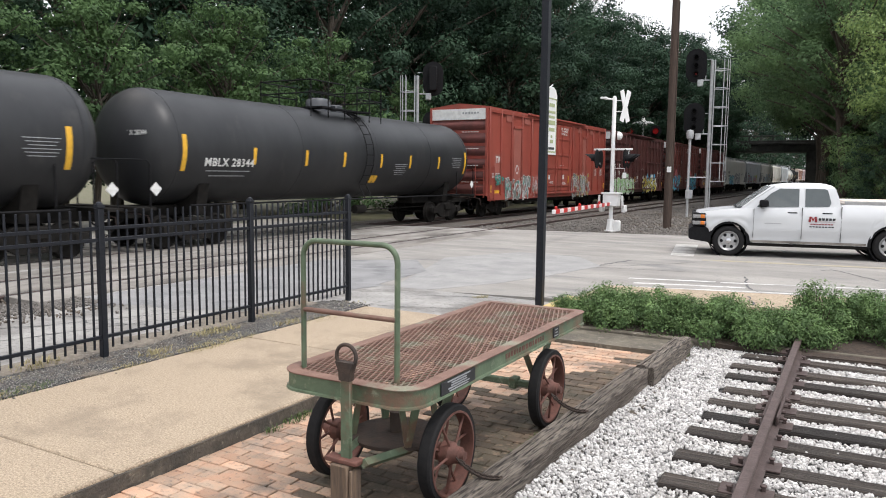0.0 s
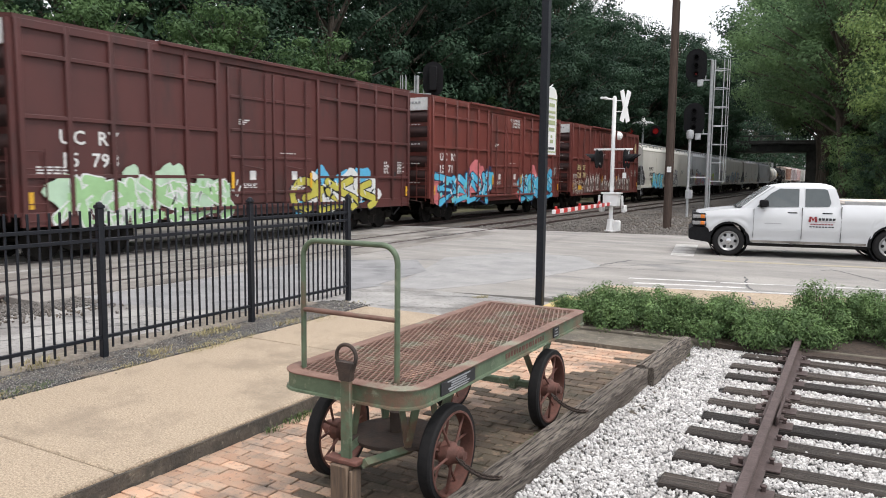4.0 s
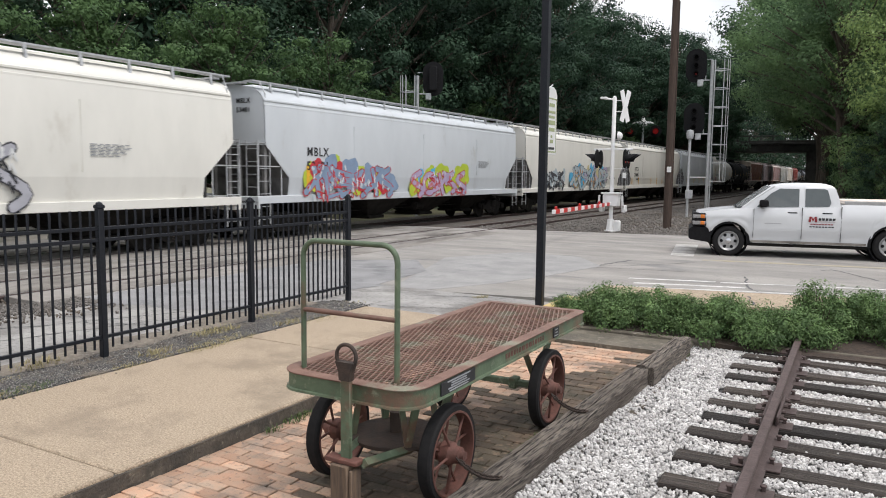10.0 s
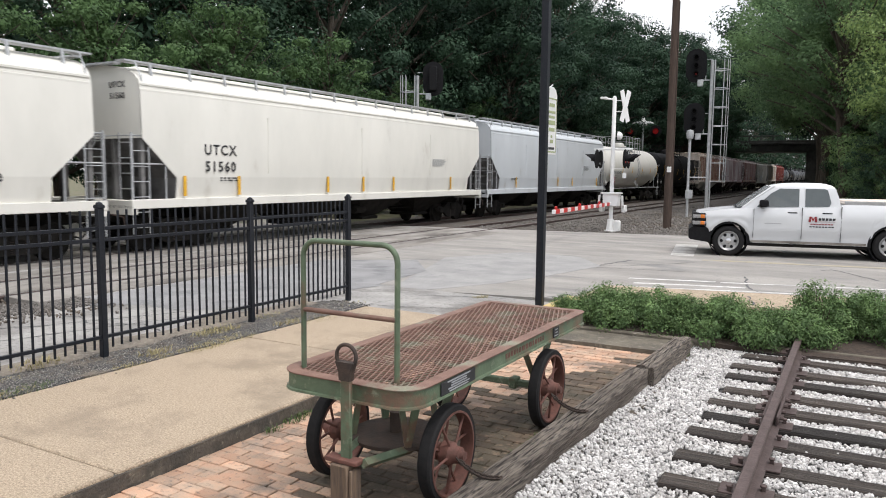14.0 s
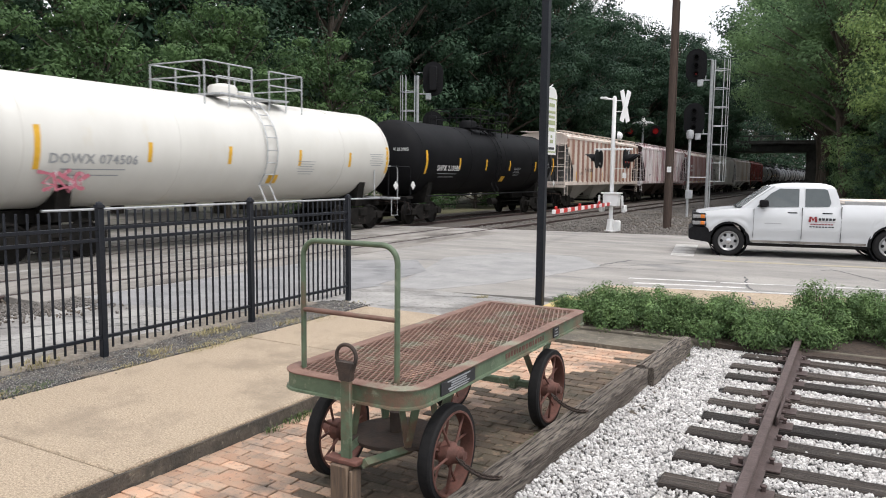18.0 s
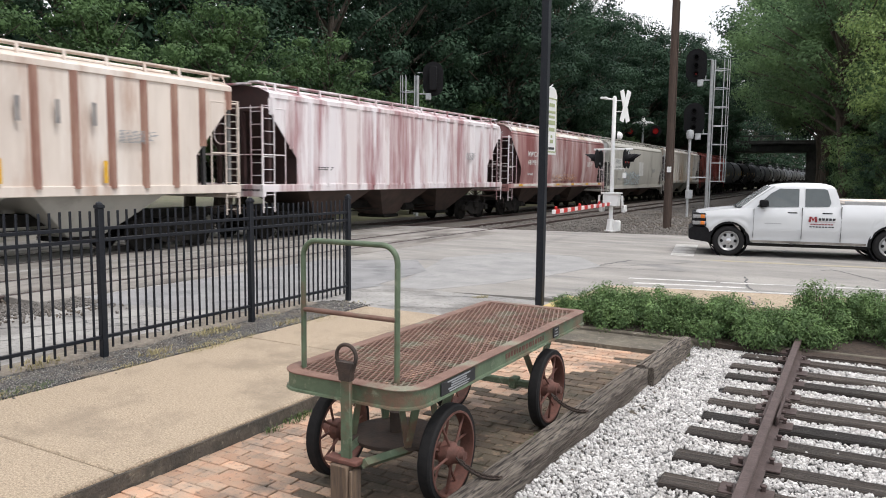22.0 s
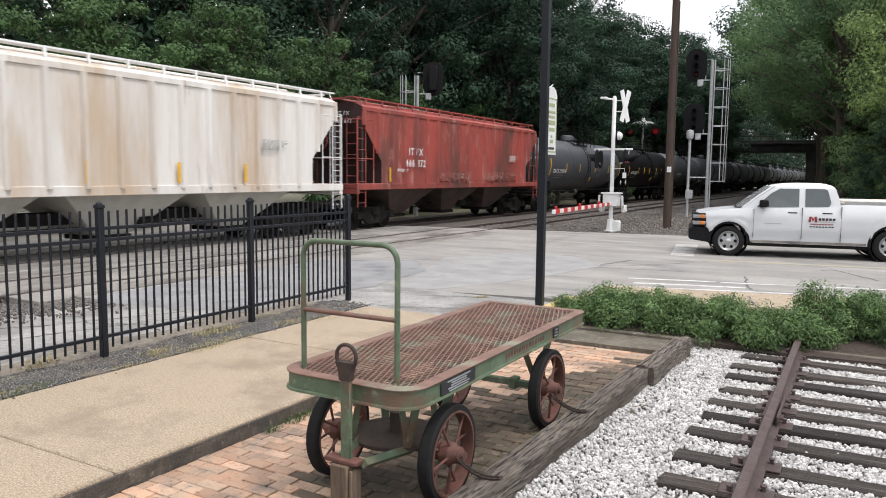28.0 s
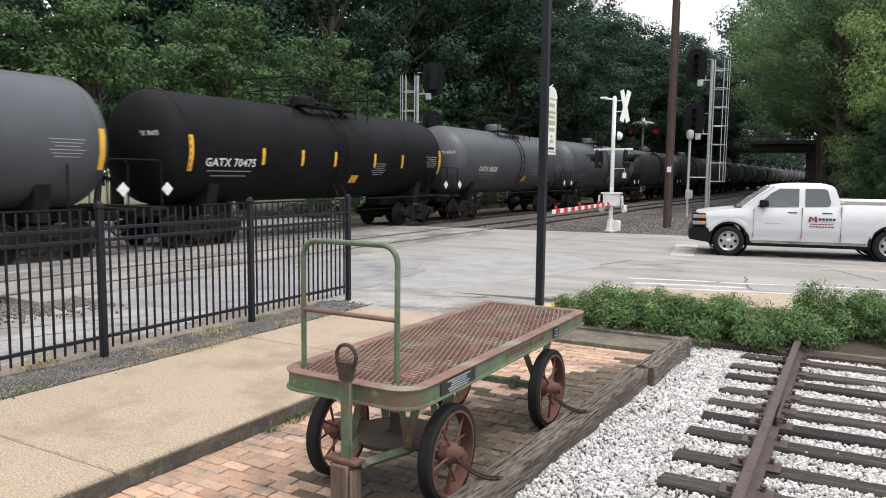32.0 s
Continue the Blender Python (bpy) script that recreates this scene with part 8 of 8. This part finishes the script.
    part("turntable", Geo().lathe([(0.335, 0.0), (0.335, 0.27), (0.345, 0.29), (0.365, 0.29), (0.37, 0.28), (0.37, 0.0)], "z", 36, (0.02, ty, 0)), "cart_rust_dark", t, "dark iron turntable disc")
    for x, y in ((-0.18, ty - 0.18), (0.22, ty - 0.18), (-0.18, ty + 0.18), (0.22, ty + 0.18)):
        part("turntable_strut", Geo().tube([(x, y, 0.37), (x + (0.11 if x > 0 else -0.11), y + (0.05 if y > ty else -0.04), zt - 0.09)], 0.028, 4), "cart_green", t)
        part("turntable_strut", Geo().tube([(x, y, 0.37), (x + (-0.07 if x > 0 else 0.07), y, zt - 0.09)], 0.024, 4), "cart_green", t)
    part("kingpin", Geo().lathe([(0.25, 0.04), (0.5, 0.04), (0.5, 0.0)], "z", 12, (0.02, ty, 0)), "cart_rust_dark", t)
    part("front_axle", Geo().box(-0.42, 0.40, ty - 0.025, ty + 0.025, 0.28, 0.33, 0.006), "cart_rust_dark", t)
    part("rear_axle", Geo().box(-0.42, 0.42, 2.11, 2.17, 0.29, 0.34, 0.008), "cart_green", t)
    for x in (-0.27, 0.33):
        for y in (1.80, 2.45):
            part("rear_strut", Geo().tube([(x, 2.14, 0.32), (x, y, zt - 0.09)], 0.028, 4), "cart_green", t)
    part("axle_clamp", Geo().box(0.10, 0.17, 2.09, 2.19, 0.27, 0.36, 0.01), "cart_green", t)

    def wheel(x, y, r, turn, s):
        w = part("wheel", Geo().lathe([(-0.042, r - 0.040), (-0.042, r - 0.010), (-0.030, r), (0.030, r), (0.042, r - 0.010), (0.042, r - 0.040)], "x", 48, (0, 0, 0), True), "rubber", t, "black solid rubber tyre on a rusted spoked wheel")
        w.matrix_basis = pose(x, y, r, turn, 0, 0)
        part("rim", Geo().lathe([(-0.046, r - 0.052), (-0.046, r - 0.039), (0.046, r - 0.039), (0.046, r - 0.052)], "x", 48, (0, 0, 0), True), "cart_rust", w)
        part("hub", Geo().lathe([(-0.09, 0.03), (-0.085, 0.055), (-0.05, 0.055), (-0.03, 0.072), (0.03, 0.072), (0.05, 0.055), (0.09, 0.05), (0.095, 0.03), (0.12, 0.028), (0.122, 0.0)] if s > 0 else [(-0.122, 0.0), (-0.12, 0.028), (-0.095, 0.03), (-0.09, 0.05), (-0.05, 0.055), (-0.03, 0.072), (0.03, 0.072), (0.05, 0.055), (0.085, 0.055), (0.09, 0.03)], "x", 18), "cart_rust", w)
        for k in range(10):
            a = 2 * math.pi * k / 10
            off = 0.03 if k % 2 else -0.03
            part("spoke", Geo().tube([(off, 0.06 * math.cos(a), 0.06 * math.sin(a)), (off * 0.3, (r - 0.045) * math.cos(a), (r - 0.045) * math.sin(a))], 0.0085, 7), "cart_rust", w)

    wheel(0.40, ty, 0.303, 10, 1)
    wheel(-0.43, ty, 0.300, 40, -1)
    wheel(0.42, 2.14, 0.310, 25, 1)
    wheel(-0.43, 2.14, 0.310, 5, -1)
    # black plates with illegible lines
    def plate(y0_, y1_, z0, z1, rows, seed):
        p = part("name_plate", Geo().box(hw + 0.004, hw + 0.010, y0_, y1_, z0, z1, 0.002), "letter_black", t, "black plate with small pale lines")
        rnd = random.Random(seed)
        for i in range(rows):
            z = z1 - (z1 - z0) * (i + 0.7) / (rows + 0.4)
            m_ = (y1_ - y0_) * rnd.uniform(0.15, 0.3)
            part("plate_line", Geo().box(hw + 0.010, hw + 0.012, y0_ + m_, y1_ - m_, z - 0.004, z + 0.004), "letter_grey", p, smooth=False)
    plate(0.30, 0.73, zt - 0.10, zt - 0.02, 5, 1)
    plate(2.08, 2.20, zt - 0.10, zt - 0.02, 3, 2)
    g = Geo()
    rnd = random.Random(4)
    y = 1.2
    while y < 1.9:
        l = rnd.uniform(0.02, 0.05)
        g.box(hw + 0.001, hw + 0.003, y, y + l, zt - 0.075, zt - 0.04)
        y += l + 0.02
    part("faded_letters", g, "cart_rust", t, "faded illegible lettering", False)


cart()
define("stand_wood", (0.17, 0.115, 0.075), (0.085, 0.06, 0.045), rough=0.85, scale=5, stretch=(9, 9, 0.8), bump=0.4, bump_scale=12)
st = thing("stand_post", "short wooden post holding up the cart's tongue", "post", (-2.41, 3.20, BRICK_Z))
part("post", Geo().box(-0.07, 0.05, -0.055, 0.045, -0.02, 0.392, 0.008), "stand_wood", st)
part("brace_board", Geo().box(0.053, 0.078, -0.05, 0.04, -0.02, 0.37, 0.006), "stand_wood", st)


def chain(p0, p1, sag, n, label):
    t = thing("chain", label, "chain", p0)
    d = Vector(p1) - Vector(p0)
    LINK = mesh_of("link", Geo().tube([(0.013 * math.cos(a), 0.023 * math.sin(a), 0) for a in [i * math.pi / 5 for i in range(11)]], 0.0052, 5, False), "cart_rust_dark")
    az = math.degrees(math.atan2(d.y, d.x)) - 90
    for k in range(n):
        f = k / (n - 1)
        q = part("link", LINK, "", t)
        slope = math.degrees(math.atan2(d.z - sag * 4 * (1 - 2 * f), math.hypot(d.x, d.y)))
        q.matrix_basis = Matrix.Translation(d * f - Vector((0, 0, sag * 4 * f * (1 - f)))) @ Euler((radians(slope), 0, radians(az))).to_matrix().to_4x4() @ pose(0, 0, 0, 0, 90 * (k % 2), 0)


chain((-2.0, 3.78, 0.16), (-1.78, 3.88, 0.062), 0.035, 15, "rusty chain from the cart wheel to the timber")
chain((-1.98, 5.30, 0.16), (-1.74, 5.36, 0.062), 0.035, 15, "rusty chain from the cart's rear wheel to the timber")

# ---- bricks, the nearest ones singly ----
DIRTY = [mesh_of("brick", Geo().box(-0.102 + 0.002 * k, 0.102 - 0.002 * k, -0.0495, 0.0495, -0.05, 0.0, 0.006), "brick_dirty_shaded", False) for k in range(3)]


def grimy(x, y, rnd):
    """Bricks by the timber are dark with silt, moss and the cart's painted shade."""
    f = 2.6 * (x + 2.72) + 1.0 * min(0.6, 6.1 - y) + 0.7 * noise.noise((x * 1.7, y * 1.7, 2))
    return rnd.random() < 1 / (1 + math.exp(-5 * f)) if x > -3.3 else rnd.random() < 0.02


BRICKS = [mesh_of("brick", Geo().box(-0.102 + 0.002 * k, 0.102 - 0.002 * k, -0.0495, 0.0495, -0.05, 0.0, 0.004), "brick", False) for k in range(3)]
rb = random.Random(8)
near, rest, rest_grimy = [], Geo(), Geo()
row, y = 0, -1.933
while y < 8.40:
    x = -3.92 + (0.0 if row % 2 else -0.105)
    while x < -1.66:
        cx = x + 0.1
        if cx - 0.1 < -3.925:
            rest.box(-3.922, cx + 0.1, y - 0.0485, y + 0.0485, BRICK_Z - 0.05, BRICK_Z - 0.004, 0.004)
            x += 0.2085
            continue
        near.append((cx, y + rb.uniform(-0.003, 0.003), BRICK_Z + rb.uniform(-0.006, 0.004) - 0.012 * max(0, noise.noise((cx, y, 7))), rb.uniform(-0.7, 0.7), rb.uniform(-0.8, 0.8)))
        x += 0.2085
    y += 0.1035
    row += 1
near.sort(key=lambda q: (q[1] + 0.0 * q[0]))
singles = [q for q in near if 2.55 < q[1] < 5.3 and q[0] < -2.05][:300]
chosen = set(singles)
for q in near:
    if q in chosen:
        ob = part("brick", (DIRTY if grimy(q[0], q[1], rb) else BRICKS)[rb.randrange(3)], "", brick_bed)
        ob.matrix_basis = pose(q[0], q[1], q[2], 0, q[4], q[3])
    else:
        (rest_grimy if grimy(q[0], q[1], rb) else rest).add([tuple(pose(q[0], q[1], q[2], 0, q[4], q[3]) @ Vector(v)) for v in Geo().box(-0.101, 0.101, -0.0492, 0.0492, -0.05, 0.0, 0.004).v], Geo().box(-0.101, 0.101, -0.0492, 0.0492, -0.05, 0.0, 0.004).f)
rest_me = mesh_of("bricks", rest, "brick_joined", False)
tagged(part("bricks", rest_me, "", brick_bed), "", "", "", "stuff")
tagged(part("bricks", mesh_of("bricks", rest_grimy, "brick_dirty_shaded_joined", False), "", brick_bed), "bricks dark with silt and painted shade", "", "", "stuff")


def motions():
    # the train runs at one speed, with small leads and lags
    lead = ((0.0, -0.45), (0.5, 0.0), (1.0, 0.05), (2.0, 0.0), (6.0, 0.0), (8.0, -0.05), (8.5, -0.5), (9.0, -0.55), (9.5, -0.5), (10.0, 0.0), (12.0, 0.0), (17.0, 0.0), (17.5, 0.2), (18.0, -0.05), (19.0, 0.0), (24.0, 0.0), (24.5, 0.3), (25.0, 0.3), (25.5, 0.3), (27.0, 0.0), (28.5, 0.1), (29.0, 0.35), (29.5, 0.0), (30.0, 0.0), (31.0, 0.05), (31.5, 0.25), (32.0, 0.0))
    for car, y in CARS:
        walk(car, [(t, pose(MAIN_X, y - SPEED * t + e, RAIL_Z)) for t, e in lead])
    # all wheels roll alike, so each of the two places in a bogie is keyed once and shared
    rolled = {}
    for w, y in ROLLING:
        if y not in rolled:
            walk(w, [(k / FPS, pose(0, y, 0.42, math.degrees(SPEED * k / FPS / 0.42) % 360)) for k in range(32 * FPS + 1)])
            rolled[y] = w.animation_data
        else:
            w.rotation_mode = "QUATERNION"
            keys = w.animation_data_create()
            keys.action = rolled[y].action
            keys.action_slot = rolled[y].action_slot


motions()
